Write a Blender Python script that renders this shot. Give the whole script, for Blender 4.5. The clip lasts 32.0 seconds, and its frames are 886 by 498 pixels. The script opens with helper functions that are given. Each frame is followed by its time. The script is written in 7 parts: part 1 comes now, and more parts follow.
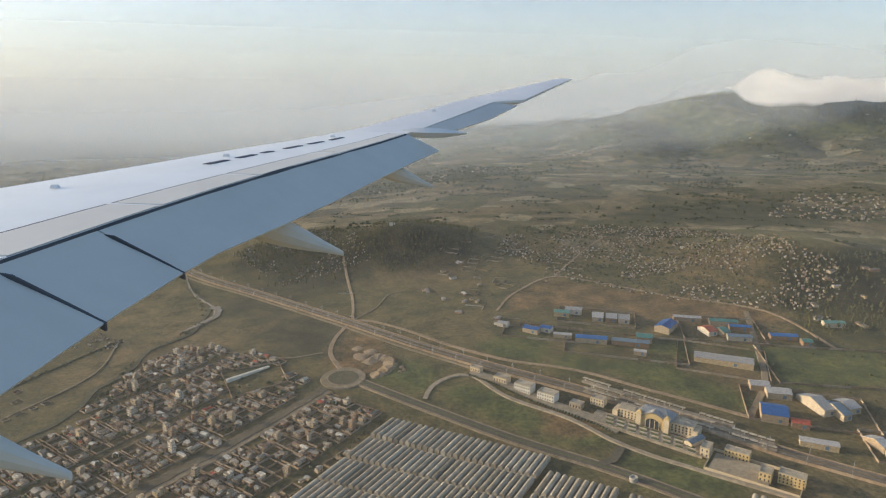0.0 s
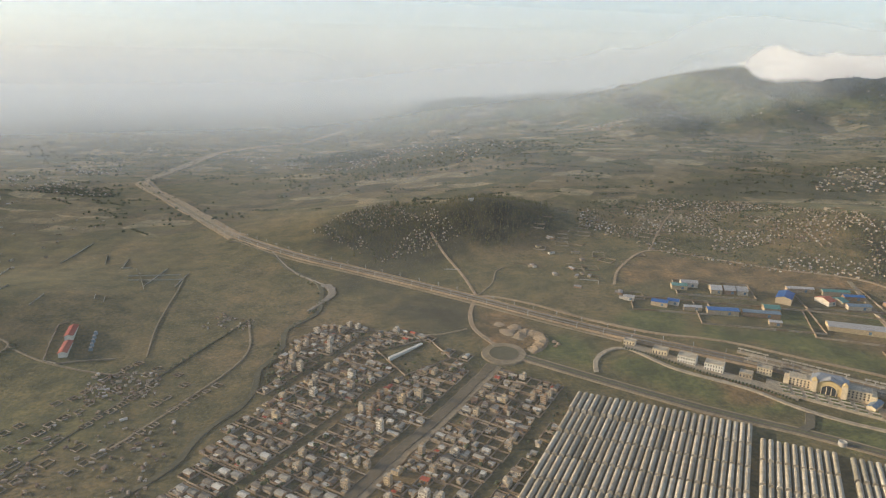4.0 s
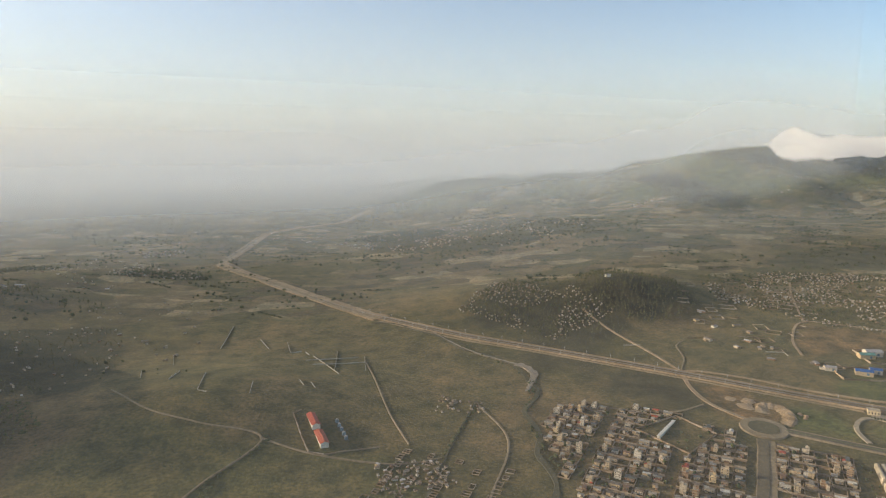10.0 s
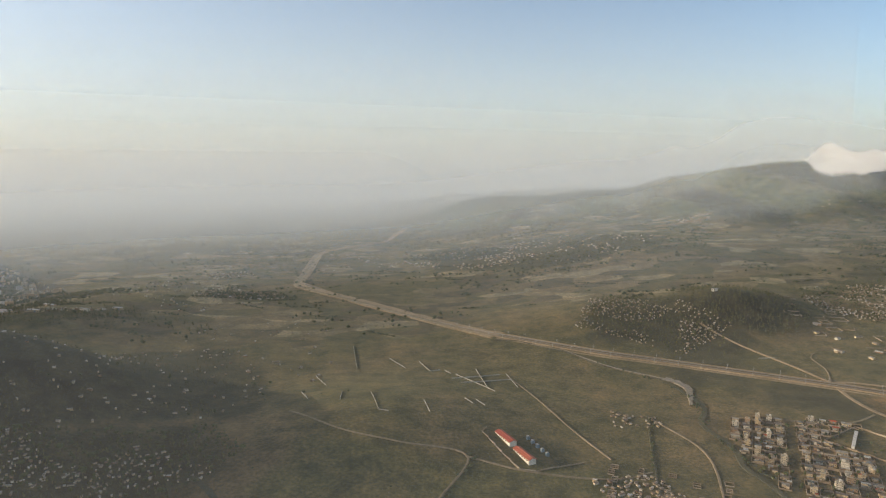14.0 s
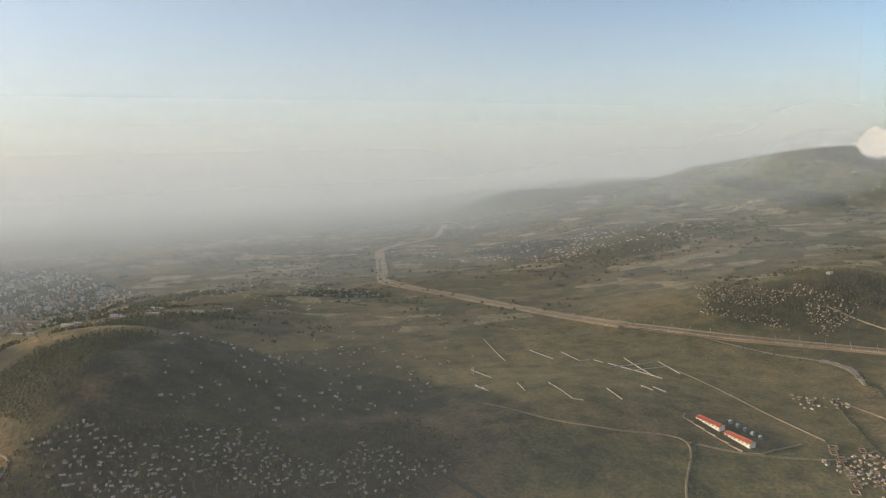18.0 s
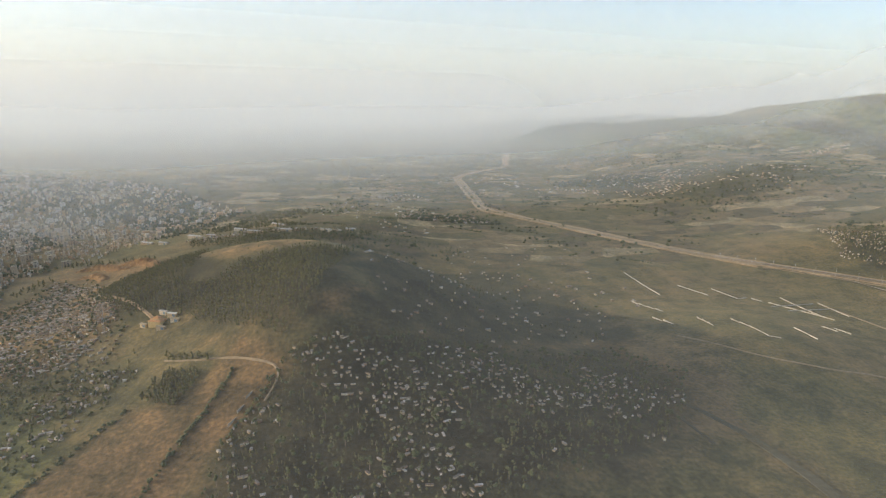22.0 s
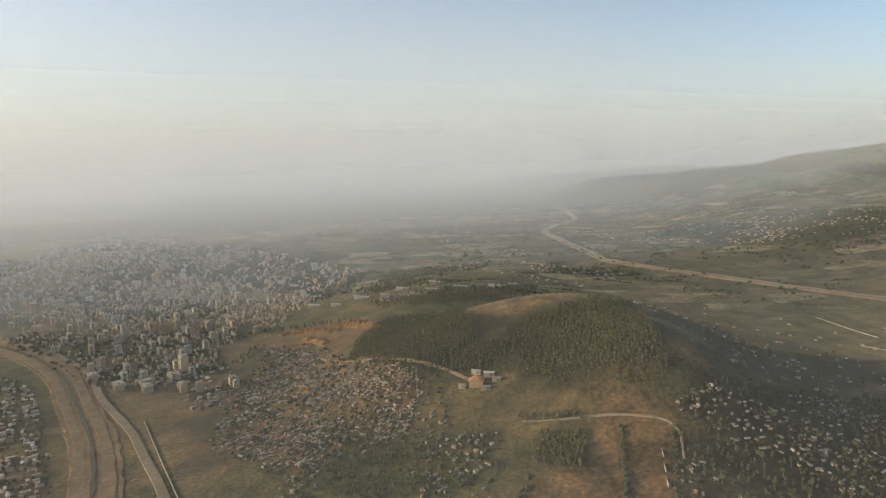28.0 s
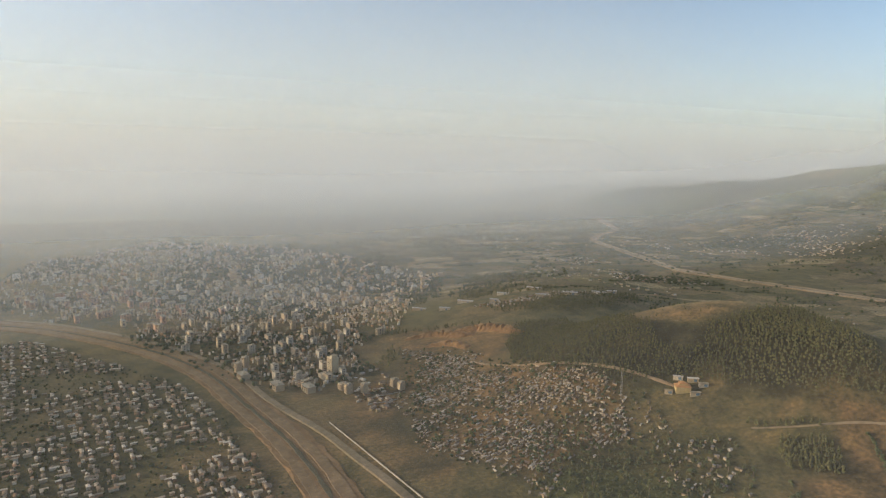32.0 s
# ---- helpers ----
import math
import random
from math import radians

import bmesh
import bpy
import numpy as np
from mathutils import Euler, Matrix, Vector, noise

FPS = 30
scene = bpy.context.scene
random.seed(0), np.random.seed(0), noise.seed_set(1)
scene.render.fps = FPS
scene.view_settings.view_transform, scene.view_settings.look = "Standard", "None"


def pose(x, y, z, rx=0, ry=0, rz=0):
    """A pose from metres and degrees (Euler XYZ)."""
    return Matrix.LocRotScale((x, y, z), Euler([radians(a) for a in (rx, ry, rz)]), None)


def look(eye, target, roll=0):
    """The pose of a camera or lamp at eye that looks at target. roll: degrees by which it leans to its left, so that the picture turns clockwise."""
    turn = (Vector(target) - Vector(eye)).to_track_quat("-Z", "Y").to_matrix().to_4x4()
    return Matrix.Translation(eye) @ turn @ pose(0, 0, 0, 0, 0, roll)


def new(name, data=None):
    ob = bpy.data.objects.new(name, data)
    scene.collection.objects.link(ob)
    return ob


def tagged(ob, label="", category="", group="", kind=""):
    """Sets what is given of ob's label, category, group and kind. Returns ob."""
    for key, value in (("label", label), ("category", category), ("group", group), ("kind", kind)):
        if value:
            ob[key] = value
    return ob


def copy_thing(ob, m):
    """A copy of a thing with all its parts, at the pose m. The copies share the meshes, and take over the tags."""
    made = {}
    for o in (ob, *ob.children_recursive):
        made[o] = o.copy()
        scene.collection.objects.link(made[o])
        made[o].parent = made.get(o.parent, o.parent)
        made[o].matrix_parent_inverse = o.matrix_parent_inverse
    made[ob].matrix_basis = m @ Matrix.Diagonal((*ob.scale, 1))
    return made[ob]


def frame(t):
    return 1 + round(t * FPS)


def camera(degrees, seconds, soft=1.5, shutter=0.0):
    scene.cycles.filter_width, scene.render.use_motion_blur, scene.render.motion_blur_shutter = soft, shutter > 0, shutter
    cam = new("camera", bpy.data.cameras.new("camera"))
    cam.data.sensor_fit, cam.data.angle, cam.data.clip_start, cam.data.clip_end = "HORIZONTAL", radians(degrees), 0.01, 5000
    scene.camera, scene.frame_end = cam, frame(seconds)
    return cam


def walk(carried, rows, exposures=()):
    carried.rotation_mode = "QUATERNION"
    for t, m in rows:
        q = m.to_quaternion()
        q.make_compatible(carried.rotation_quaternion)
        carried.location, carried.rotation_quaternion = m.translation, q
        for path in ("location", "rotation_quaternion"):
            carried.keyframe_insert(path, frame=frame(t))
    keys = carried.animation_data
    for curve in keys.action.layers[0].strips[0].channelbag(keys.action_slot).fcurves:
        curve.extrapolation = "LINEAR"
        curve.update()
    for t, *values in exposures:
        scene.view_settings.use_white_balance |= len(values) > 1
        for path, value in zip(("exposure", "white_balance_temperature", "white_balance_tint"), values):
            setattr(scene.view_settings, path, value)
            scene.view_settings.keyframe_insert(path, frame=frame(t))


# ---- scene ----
cam = camera(68.1, 32.0, soft=1.2)
METRES, EYE, TILT, LEAN, TURN = 1150.0, 200.0, -13.0, 0.0, 0.0
ROWS = [
    (0.0, 0.0, 0.0, 0.0, -0.0, 0.0, 0.0),
    (0.5, -0.0155, -0.0004, 0.0002, -0.46, -0.53, -0.04),
    (1.0, -0.0309, -0.0003, 0.0006, -0.94, -1.08, 0.03),
    (1.5, -0.0468, 0.0002, -0.0005, -1.47, -1.48, 0.11),
    (2.0, -0.0626, 0.0007, 0.0008, -1.97, -1.88, 0.27),
    (2.5, -0.0783, 0.0013, 0.0006, -2.48, -1.94, 0.26),
    (3.0, -0.0935, 0.0015, 0.0012, -2.98, -2.23, 0.18),
    (3.5, -0.1097, 0.0028, 0.0016, -3.53, -2.35, 0.23),
    (5.5, -0.1717, 0.0068, 0.0021, -5.17, -1.56, 1.04),
    (6.0, -0.1877, 0.0085, 0.0024, -5.59, -1.19, 1.15),
    (6.5, -0.203, 0.0099, 0.003, -5.94, -0.71, 1.35),
    (7.0, -0.2187, 0.0118, 0.0033, -6.33, 0.05, 1.48),
    (7.5, -0.2341, 0.0135, 0.0038, -6.6, 0.83, 1.7),
    (8.0, -0.2495, 0.015, 0.0035, -6.84, 1.58, 2.18),
    (8.5, -0.2651, 0.0173, 0.0048, -7.13, 2.73, 1.94),
    (9.0, -0.2805, 0.0182, 0.0046, -7.57, 3.61, 1.47),
    (9.5, -0.2956, 0.0201, 0.0046, -7.87, 4.14, 1.48),
    (10.0, -0.3109, 0.0218, 0.0051, -8.04, 4.41, 1.55),
    (10.5, -0.3264, 0.024, 0.0056, -8.31, 4.58, 1.43),
    (11.0, -0.3418, 0.0254, 0.0055, -8.65, 4.47, 1.22),
    (11.5, -0.3568, 0.0286, 0.0059, -8.7, 3.82, 1.73),
    (12.0, -0.3723, 0.0312, 0.0069, -8.82, 3.82, 1.76),
    (12.5, -0.3882, 0.0338, 0.0072, -8.91, 4.43, 2.1),
    (13.0, -0.4035, 0.0351, 0.0081, -8.97, 5.21, 2.08),
    (13.5, -0.4188, 0.0373, 0.0082, -9.04, 5.85, 2.31),
    (14.0, -0.4345, 0.037, 0.008, -9.12, 5.99, 2.37),
    (14.5, -0.4501, 0.0407, 0.0094, -8.96, 5.96, 3.11),
    (16.5, -0.5132, 0.0507, 0.0112, -9.3, 6.0, 3.85),
    (17.0, -0.5284, 0.0531, 0.0113, -9.4, 5.89, 3.94),
    (17.5, -0.5442, 0.0556, 0.0119, -9.5, 5.93, 3.97),
    (18.0, -0.5595, 0.0584, 0.0116, -9.57, 5.65, 4.11),
    (18.5, -0.5747, 0.0618, 0.0121, -9.67, 5.61, 4.28),
    (19.0, -0.5904, 0.0647, 0.0127, -9.65, 5.54, 4.76),
    (19.5, -0.6053, 0.0678, 0.0133, -9.7, 5.57, 4.61),
    (20.0, -0.6208, 0.0685, 0.013, -10.2, 5.35, 3.21),
    (20.5, -0.636, 0.0725, 0.0129, -10.99, 3.86, 2.26),
    (21.0, -0.6515, 0.0765, 0.0136, -11.34, 2.26, 1.79),
    (21.5, -0.6662, 0.0803, 0.0139, -10.89, 0.96, 1.1),
    (22.0, -0.6812, 0.0853, 0.0147, -8.9, -0.42, 1.19),
    (22.5, -0.6961, 0.088, 0.0141, -7.06, -0.38, 1.35),
    (23.0, -0.7116, 0.0927, 0.0146, -7.34, -0.15, 2.04),
    (23.5, -0.7271, 0.0944, 0.0145, -5.4, 1.32, 2.38),
    (24.0, -0.7427, 0.0974, 0.015, -6.12, 1.39, 2.46),
    (24.5, -0.7579, 0.0993, 0.0152, -7.17, 0.2, 2.35),
    (25.0, -0.7727, 0.1046, 0.0165, -7.75, 0.89, 2.59),
    (25.5, -0.7882, 0.108, 0.017, -9.1, 3.2, 2.83),
    (27.5, -0.8486, 0.1187, 0.0185, -9.68, 4.19, 3.0),
    (28.0, -0.8636, 0.1214, 0.019, -9.83, 4.56, 3.2),
    (28.5, -0.8788, 0.1242, 0.0193, -9.89, 4.83, 3.09),
    (29.0, -0.8939, 0.1271, 0.0196, -10.13, 4.96, 2.64),
    (29.5, -0.9089, 0.1302, 0.0202, -10.39, 5.14, 2.54),
    (30.0, -0.9243, 0.1331, 0.0204, -10.61, 5.33, 2.46),
    (30.5, -0.9394, 0.1362, 0.0209, -10.89, 5.42, 2.24),
    (31.0, -0.9545, 0.1387, 0.0213, -11.02, 5.22, 2.28),
    (31.5, -0.9698, 0.1424, 0.0221, -11.2, 5.08, 2.15),
    (32.0, -0.9851, 0.1458, 0.0221, -11.31, 5.14, 2.02),
]
EXPOSURES = [(t, stops, kelvin, 9) for t, stops, kelvin in ((0.0, 0.63, 6150), (6.0, 0.78, 6200), (9.0, 0.68, 6300), (13.0, 0.57, 6400), (19.0, 0.52, 6400), (20.5, 0.58, 6350), (22.0, 0.90, 6250), (24.5, 0.88, 6250), (25.5, 0.68, 6350), (28.0, 0.56, 6450), (32.0, 0.52, 6450))]
walk(cam, [(t, pose(0, 0, EYE, TILT, LEAN, TURN) @ pose(METRES * x, METRES * y, METRES * z, 90 + pitch, roll, yaw)) for t, x, y, z, yaw, pitch, roll in ROWS], EXPOSURES)

# ---- light ----
SUN_ELEVATION, SUN_FROM = radians(11.8), (-0.97, 0.23)
world = bpy.data.worlds.new("world")
scene.world = world
world.use_nodes = True
sky = world.node_tree.nodes.new("ShaderNodeTexSky")
sky.sky_type, sky.sun_disc = "NISHITA", False
sky.sun_elevation, sky.sun_rotation = SUN_ELEVATION, math.atan2(SUN_FROM[0], SUN_FROM[1])
sky.altitude, sky.air_density, sky.dust_density, sky.ozone_density = 2300, 1.0, 10.0, 1.0
back = world.node_tree.nodes["Background"]
back.inputs["Strength"].default_value = 0.15
world.node_tree.links.new(sky.outputs["Color"], back.inputs["Color"])
sun = new("sun", bpy.data.lights.new("sun", "SUN"))
sun.data.energy, sun.data.angle, sun.data.color = 4.3, radians(0.6), (1.0, 0.81, 0.57)
sun.matrix_world = look((SUN_FROM[0] * math.cos(SUN_ELEVATION), SUN_FROM[1] * math.cos(SUN_ELEVATION), math.sin(SUN_ELEVATION)), (0, 0, 0))

# ---- materials ----


def material(name, roughness=0.9, metallic=0.0, specular=0.25, sheen=0.0):
    m = bpy.data.materials.new(name)
    m.use_nodes = True
    b = m.node_tree.nodes["Principled BSDF"]
    b.inputs["Roughness"].default_value, b.inputs["Metallic"].default_value = roughness, metallic
    b.inputs["Specular IOR Level"].default_value = specular
    if sheen:
        b.inputs["Sheen Weight"].default_value, b.inputs["Sheen Roughness"].default_value = sheen, 0.6
        b.inputs["Sheen Tint"].default_value = (0.72, 0.70, 0.40, 1)
    return m, m.node_tree.nodes, m.node_tree.links, b


def ramp(nodes, stops):
    r = nodes.new("ShaderNodeValToRGB")
    while len(r.color_ramp.elements) < len(stops):
        r.color_ramp.elements.new(0.5)
    for e, (p, c) in zip(r.color_ramp.elements, stops):
        e.position, e.color = p, (*c, 1)
    return r


def noise_node(nodes, links, scale, detail=4.0, rough=0.55, vector=None):
    n = nodes.new("ShaderNodeTexNoise")
    n.inputs["Scale"].default_value, n.inputs["Detail"].default_value, n.inputs["Roughness"].default_value = scale, detail, rough
    if vector is None:
        g = nodes.new("ShaderNodeNewGeometry")
        vector = g.outputs["Position"]
    links.new(vector, n.inputs["Vector"])
    return n


def mix(nodes, links, fac, a, b, mode="MIX"):
    n = nodes.new("ShaderNodeMix")
    n.data_type, n.blend_type = "RGBA", mode
    for sock, v in ((n.inputs[0], fac), (n.inputs[6], a), (n.inputs[7], b)):
        if isinstance(v, bpy.types.NodeSocket):
            links.new(v, sock)
        elif isinstance(v, (int, float)):
            sock.default_value = v
        else:
            sock.default_value = (*v, 1)
    return n.outputs[2]


def earthy(name, low, high, fine=0.35, broad=0.03, roughness=0.95, bump_by=0.4, sheen=0.14):
    """Soil, gravel, concrete: a base between two colours, mottled at two sizes."""
    m, nodes, links, b = material(name, roughness, sheen=sheen)
    n1, n2 = noise_node(nodes, links, broad, 5), noise_node(nodes, links, fine, 4)
    r1 = ramp(nodes, [(0.32, low), (0.68, high)])
    links.new(n1.outputs["Fac"], r1.inputs["Fac"])
    r2 = ramp(nodes, [(0.3, (0.72, 0.72, 0.72)), (0.7, (1.18, 1.18, 1.18))])
    links.new(n2.outputs["Fac"], r2.inputs["Fac"])
    links.new(mix(nodes, links, 1.0, r1.outputs["Color"], r2.outputs["Color"], "MULTIPLY"), b.inputs["Base Color"])
    bp = nodes.new("ShaderNodeBump")
    bp.inputs["Strength"].default_value, bp.inputs["Distance"].default_value = bump_by, 0.5
    links.new(n2.outputs["Fac"], bp.inputs["Height"])
    links.new(bp.outputs["Normal"], b.inputs["Normal"])
    return m


def varied(name, stops, islands=True, roughness=0.6, metallic=0.0, streak=0.0, specular=0.3):
    """Paint or sheet metal whose colour differs from piece to piece, with streaks and stains."""
    m, nodes, links, b = material(name, roughness, metallic, specular)
    if islands:
        src = nodes.new("ShaderNodeNewGeometry").outputs["Random Per Island"]
    else:
        src = nodes.new("ShaderNodeObjectInfo").outputs["Random"]
    r = ramp(nodes, stops)
    r.color_ramp.interpolation = "CONSTANT"
    links.new(src, r.inputs["Fac"])
    n = noise_node(nodes, links, 0.9, 5, 0.65)
    d = ramp(nodes, [(0.3, (0.62, 0.58, 0.54)), (0.62, (1.08, 1.08, 1.08))])
    links.new(n.outputs["Fac"], d.inputs["Fac"])
    col = mix(nodes, links, 1.0, r.outputs["Color"], d.outputs["Color"], "MULTIPLY")
    if streak:
        w = nodes.new("ShaderNodeTexWave")
        w.inputs["Scale"].default_value, w.inputs["Distortion"].default_value = streak, 0.6
        g = nodes.new("ShaderNodeNewGeometry")
        links.new(g.outputs["Position"], w.inputs["Vector"])
        bp = nodes.new("ShaderNodeBump")
        bp.inputs["Strength"].default_value, bp.inputs["Distance"].default_value = 0.35, 0.1
        links.new(w.outputs["Fac"], bp.inputs["Height"])
        links.new(bp.outputs["Normal"], b.inputs["Normal"])
    links.new(col, b.inputs["Base Color"])
    return m


def leafy(name, stops, islands=True):
    m, nodes, links, b = material(name, 0.75, specular=0.2, sheen=0.2)
    if islands:
        src = nodes.new("ShaderNodeNewGeometry").outputs["Random Per Island"]
    else:
        src = nodes.new("ShaderNodeObjectInfo").outputs["Random"]
    r = ramp(nodes, stops)
    links.new(src, r.inputs["Fac"])
    n = noise_node(nodes, links, 0.7, 3)
    d = ramp(nodes, [(0.35, (0.6, 0.6, 0.6)), (0.65, (1.25, 1.25, 1.2))])
    links.new(n.outputs["Fac"], d.inputs["Fac"])
    links.new(mix(nodes, links, 1.0, r.outputs["Color"], d.outputs["Color"], "MULTIPLY"), b.inputs["Base Color"])
    return m


def ground_material():
    """Pasture, patchwork of fields, bare soil and wood floor (its dark also painted as shade east of the wooded hill),
    by the land-use layers stored on the ground.
    """
    m, nodes, links, b = material("ground", 0.95, specular=0.2, sheen=0.14)
    pos = nodes.new("ShaderNodeNewGeometry").outputs["Position"]

    def layer(name):
        a = nodes.new("ShaderNodeAttribute")
        a.attribute_name = name
        return a.outputs["Fac"]

    broad, middle, fine = (noise_node(nodes, links, s, 6, 0.6, pos) for s in (0.0075, 0.05, 0.4))
    pasture = ramp(nodes, [(0.34, (0.050, 0.045, 0.019)), (0.43, (0.086, 0.073, 0.030)), (0.52, (0.118, 0.089, 0.040)), (0.60, (0.158, 0.106, 0.052)), (0.68, (0.074, 0.051, 0.029))])
    links.new(mix(nodes, links, 0.22, broad.outputs["Fac"], middle.outputs["Fac"]), pasture.inputs["Fac"])
    tufts = ramp(nodes, [(0.32, (0.50, 0.53, 0.50)), (0.50, (1.0, 1.0, 1.0)), (0.68, (1.42, 1.30, 1.16))])
    links.new(middle.outputs["Fac"], tufts.inputs["Fac"])
    # fields: long plots, each of its own crop or stubble
    warp = nodes.new("ShaderNodeMapping")
    warp.inputs["Scale"].default_value, warp.inputs["Rotation"].default_value = (0.018, 0.031, 0.0), (0, 0, radians(-12))
    bend = nodes.new("ShaderNodeVectorMath")
    bend.operation = "MULTIPLY_ADD"
    bend.inputs[1].default_value = (45, 45, 0)
    wob = noise_node(nodes, links, 0.008, 2, 0.5, pos)
    links.new(wob.outputs["Color"], bend.inputs[0])
    links.new(pos, bend.inputs[2])
    links.new(bend.outputs["Vector"], warp.inputs["Vector"])
    cells = nodes.new("ShaderNodeTexVoronoi")
    cells.inputs["Scale"].default_value = 1.0
    links.new(warp.outputs["Vector"], cells.inputs["Vector"])
    split = nodes.new("ShaderNodeSeparateColor")
    links.new(cells.outputs["Color"], split.inputs["Color"])
    crops = ramp(nodes, [(0.0, (0.078, 0.070, 0.034)), (0.22, (0.165, 0.115, 0.066)), (0.42, (0.070, 0.052, 0.038)), (0.58, (0.215, 0.152, 0.090)), (0.72, (0.115, 0.092, 0.046)), (0.88, (0.30, 0.225, 0.14))])
    crops.color_ramp.interpolation = "CONSTANT"
    links.new(split.outputs["Red"], crops.inputs["Fac"])
    edge = nodes.new("ShaderNodeTexVoronoi")
    edge.feature = "DISTANCE_TO_EDGE"
    links.new(warp.outputs["Vector"], edge.inputs["Vector"])
    hedge = ramp(nodes, [(0.0, (0.42, 0.46, 0.38)), (0.045, (1, 1, 1))])
    links.new(edge.outputs["Distance"], hedge.inputs["Fac"])
    fields = mix(nodes, links, 1.0, mix(nodes, links, 0.18, crops.outputs["Color"], pasture.outputs["Color"]), hedge.outputs["Color"], "MULTIPLY")
    soil = ramp(nodes, [(0.35, (0.125, 0.069, 0.031)), (0.65, (0.20, 0.113, 0.052))])
    links.new(middle.outputs["Fac"], soil.inputs["Fac"])
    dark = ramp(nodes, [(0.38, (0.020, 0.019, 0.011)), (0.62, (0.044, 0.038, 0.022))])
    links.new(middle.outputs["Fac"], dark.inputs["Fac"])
    green = ramp(nodes, [(0.35, (0.052, 0.066, 0.019)), (0.65, (0.090, 0.100, 0.030))])
    links.new(middle.outputs["Fac"], green.inputs["Fac"])
    col = pasture.outputs["Color"]
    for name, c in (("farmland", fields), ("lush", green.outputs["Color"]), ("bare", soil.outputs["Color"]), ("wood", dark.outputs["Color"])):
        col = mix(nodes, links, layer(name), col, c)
    grain = ramp(nodes, [(0.32, (0.58, 0.60, 0.56)), (0.68, (1.34, 1.30, 1.24))])
    links.new(fine.outputs["Fac"], grain.inputs["Fac"])
    col = mix(nodes, links, 1.0, col, tufts.outputs["Color"], "MULTIPLY")
    links.new(mix(nodes, links, 1.0, col, grain.outputs["Color"], "MULTIPLY"), b.inputs["Base Color"])
    bp = nodes.new("ShaderNodeBump")
    bp.inputs["Strength"].default_value, bp.inputs["Distance"].default_value = 0.5, 1.2
    links.new(fine.outputs["Fac"], bp.inputs["Height"])
    links.new(bp.outputs["Normal"], b.inputs["Normal"])
    return m


M_GROUND = ground_material()
M_ASPHALT = earthy("asphalt", (0.070, 0.058, 0.045), (0.105, 0.086, 0.064))
M_EARTH = earthy("earth_road", (0.27, 0.18, 0.105), (0.40, 0.28, 0.17))
M_GRADED = earthy("graded_earth", (0.15, 0.082, 0.036), (0.29, 0.165, 0.078), broad=0.05)
M_TRACK = earthy("worn_track", (0.20, 0.15, 0.09), (0.30, 0.22, 0.14))
M_BALLAST = earthy("ballast", (0.115, 0.085, 0.056), (0.185, 0.135, 0.088))
M_CONCRETE = earthy("concrete", (0.36, 0.32, 0.26), (0.50, 0.45, 0.37))
M_PAVING = earthy("paving", (0.29, 0.225, 0.15), (0.40, 0.32, 0.22))
M_WATER = earthy("muddy_water", (0.19, 0.14, 0.095), (0.26, 0.195, 0.135), roughness=0.35)
M_GULLY = earthy("damp_gully", (0.05, 0.045, 0.028), (0.10, 0.085, 0.05))
M_DUSTY = earthy("dusty_asphalt", (0.095, 0.072, 0.048), (0.145, 0.110, 0.074))
M_LAWN = earthy("lawn", (0.06, 0.075, 0.026), (0.105, 0.11, 0.042))
ROOFS = [(0.0, (0.34, 0.295, 0.23)), (0.20, (0.20, 0.16, 0.12)), (0.34, (0.42, 0.365, 0.285)), (0.48, (0.25, 0.185, 0.13)), (0.62, (0.30, 0.275, 0.235)), (0.74, (0.15, 0.145, 0.12)), (0.83, (0.58, 0.53, 0.45)), (0.92, (0.24, 0.145, 0.09)), (0.975, (0.42, 0.09, 0.045))]
WALLS = [(0.0, (0.44, 0.36, 0.25)), (0.25, (0.36, 0.28, 0.19)), (0.45, (0.52, 0.45, 0.35)), (0.62, (0.30, 0.20, 0.125)), (0.78, (0.50, 0.39, 0.24)), (0.9, (0.60, 0.55, 0.47))]
ROOFS = [(p, (r * 0.97, g, b * 0.98)) for p, (r, g, b) in ROOFS]
M_ROOF, M_ROOF_S = varied("sheet_roof", ROOFS, False, 0.6, 0.0, 5.0), varied("sheet_roofs", ROOFS, True, 0.6, 0.0, 5.0)
WALLS = [(p, (r * 1.12, g * 1.08, b)) for p, (r, g, b) in WALLS]
M_WALL, M_WALL_S = varied("plaster", WALLS, False, 0.9), varied("plasters", WALLS, True, 0.9)
M_FLATS = varied("flat_block_render", [(0.0, (0.50, 0.41, 0.28)), (0.3, (0.58, 0.50, 0.38)), (0.5, (0.52, 0.36, 0.20)), (0.7, (0.44, 0.38, 0.30)), (0.85, (0.62, 0.57, 0.48))], True, 0.9)
SHACKS = [(0.0, (0.30, 0.23, 0.155)), (0.18, (0.19, 0.14, 0.095)), (0.34, (0.38, 0.32, 0.25)), (0.48, (0.25, 0.16, 0.095)), (0.62, (0.33, 0.26, 0.185)), (0.76, (0.16, 0.105, 0.07)), (0.88, (0.54, 0.49, 0.43))]
TINS = [(0.0, (0.32, 0.29, 0.255)), (0.24, (0.20, 0.17, 0.14)), (0.44, (0.39, 0.36, 0.32)), (0.58, (0.16, 0.125, 0.095)), (0.76, (0.54, 0.51, 0.47)), (0.84, (0.27, 0.22, 0.17))]
CREAMS = [(0.0, (0.62, 0.50, 0.34)), (0.25, (0.52, 0.40, 0.26)), (0.45, (0.70, 0.61, 0.47)), (0.62, (0.50, 0.31, 0.17)), (0.72, (0.60, 0.46, 0.28)), (0.88, (0.72, 0.66, 0.55))]
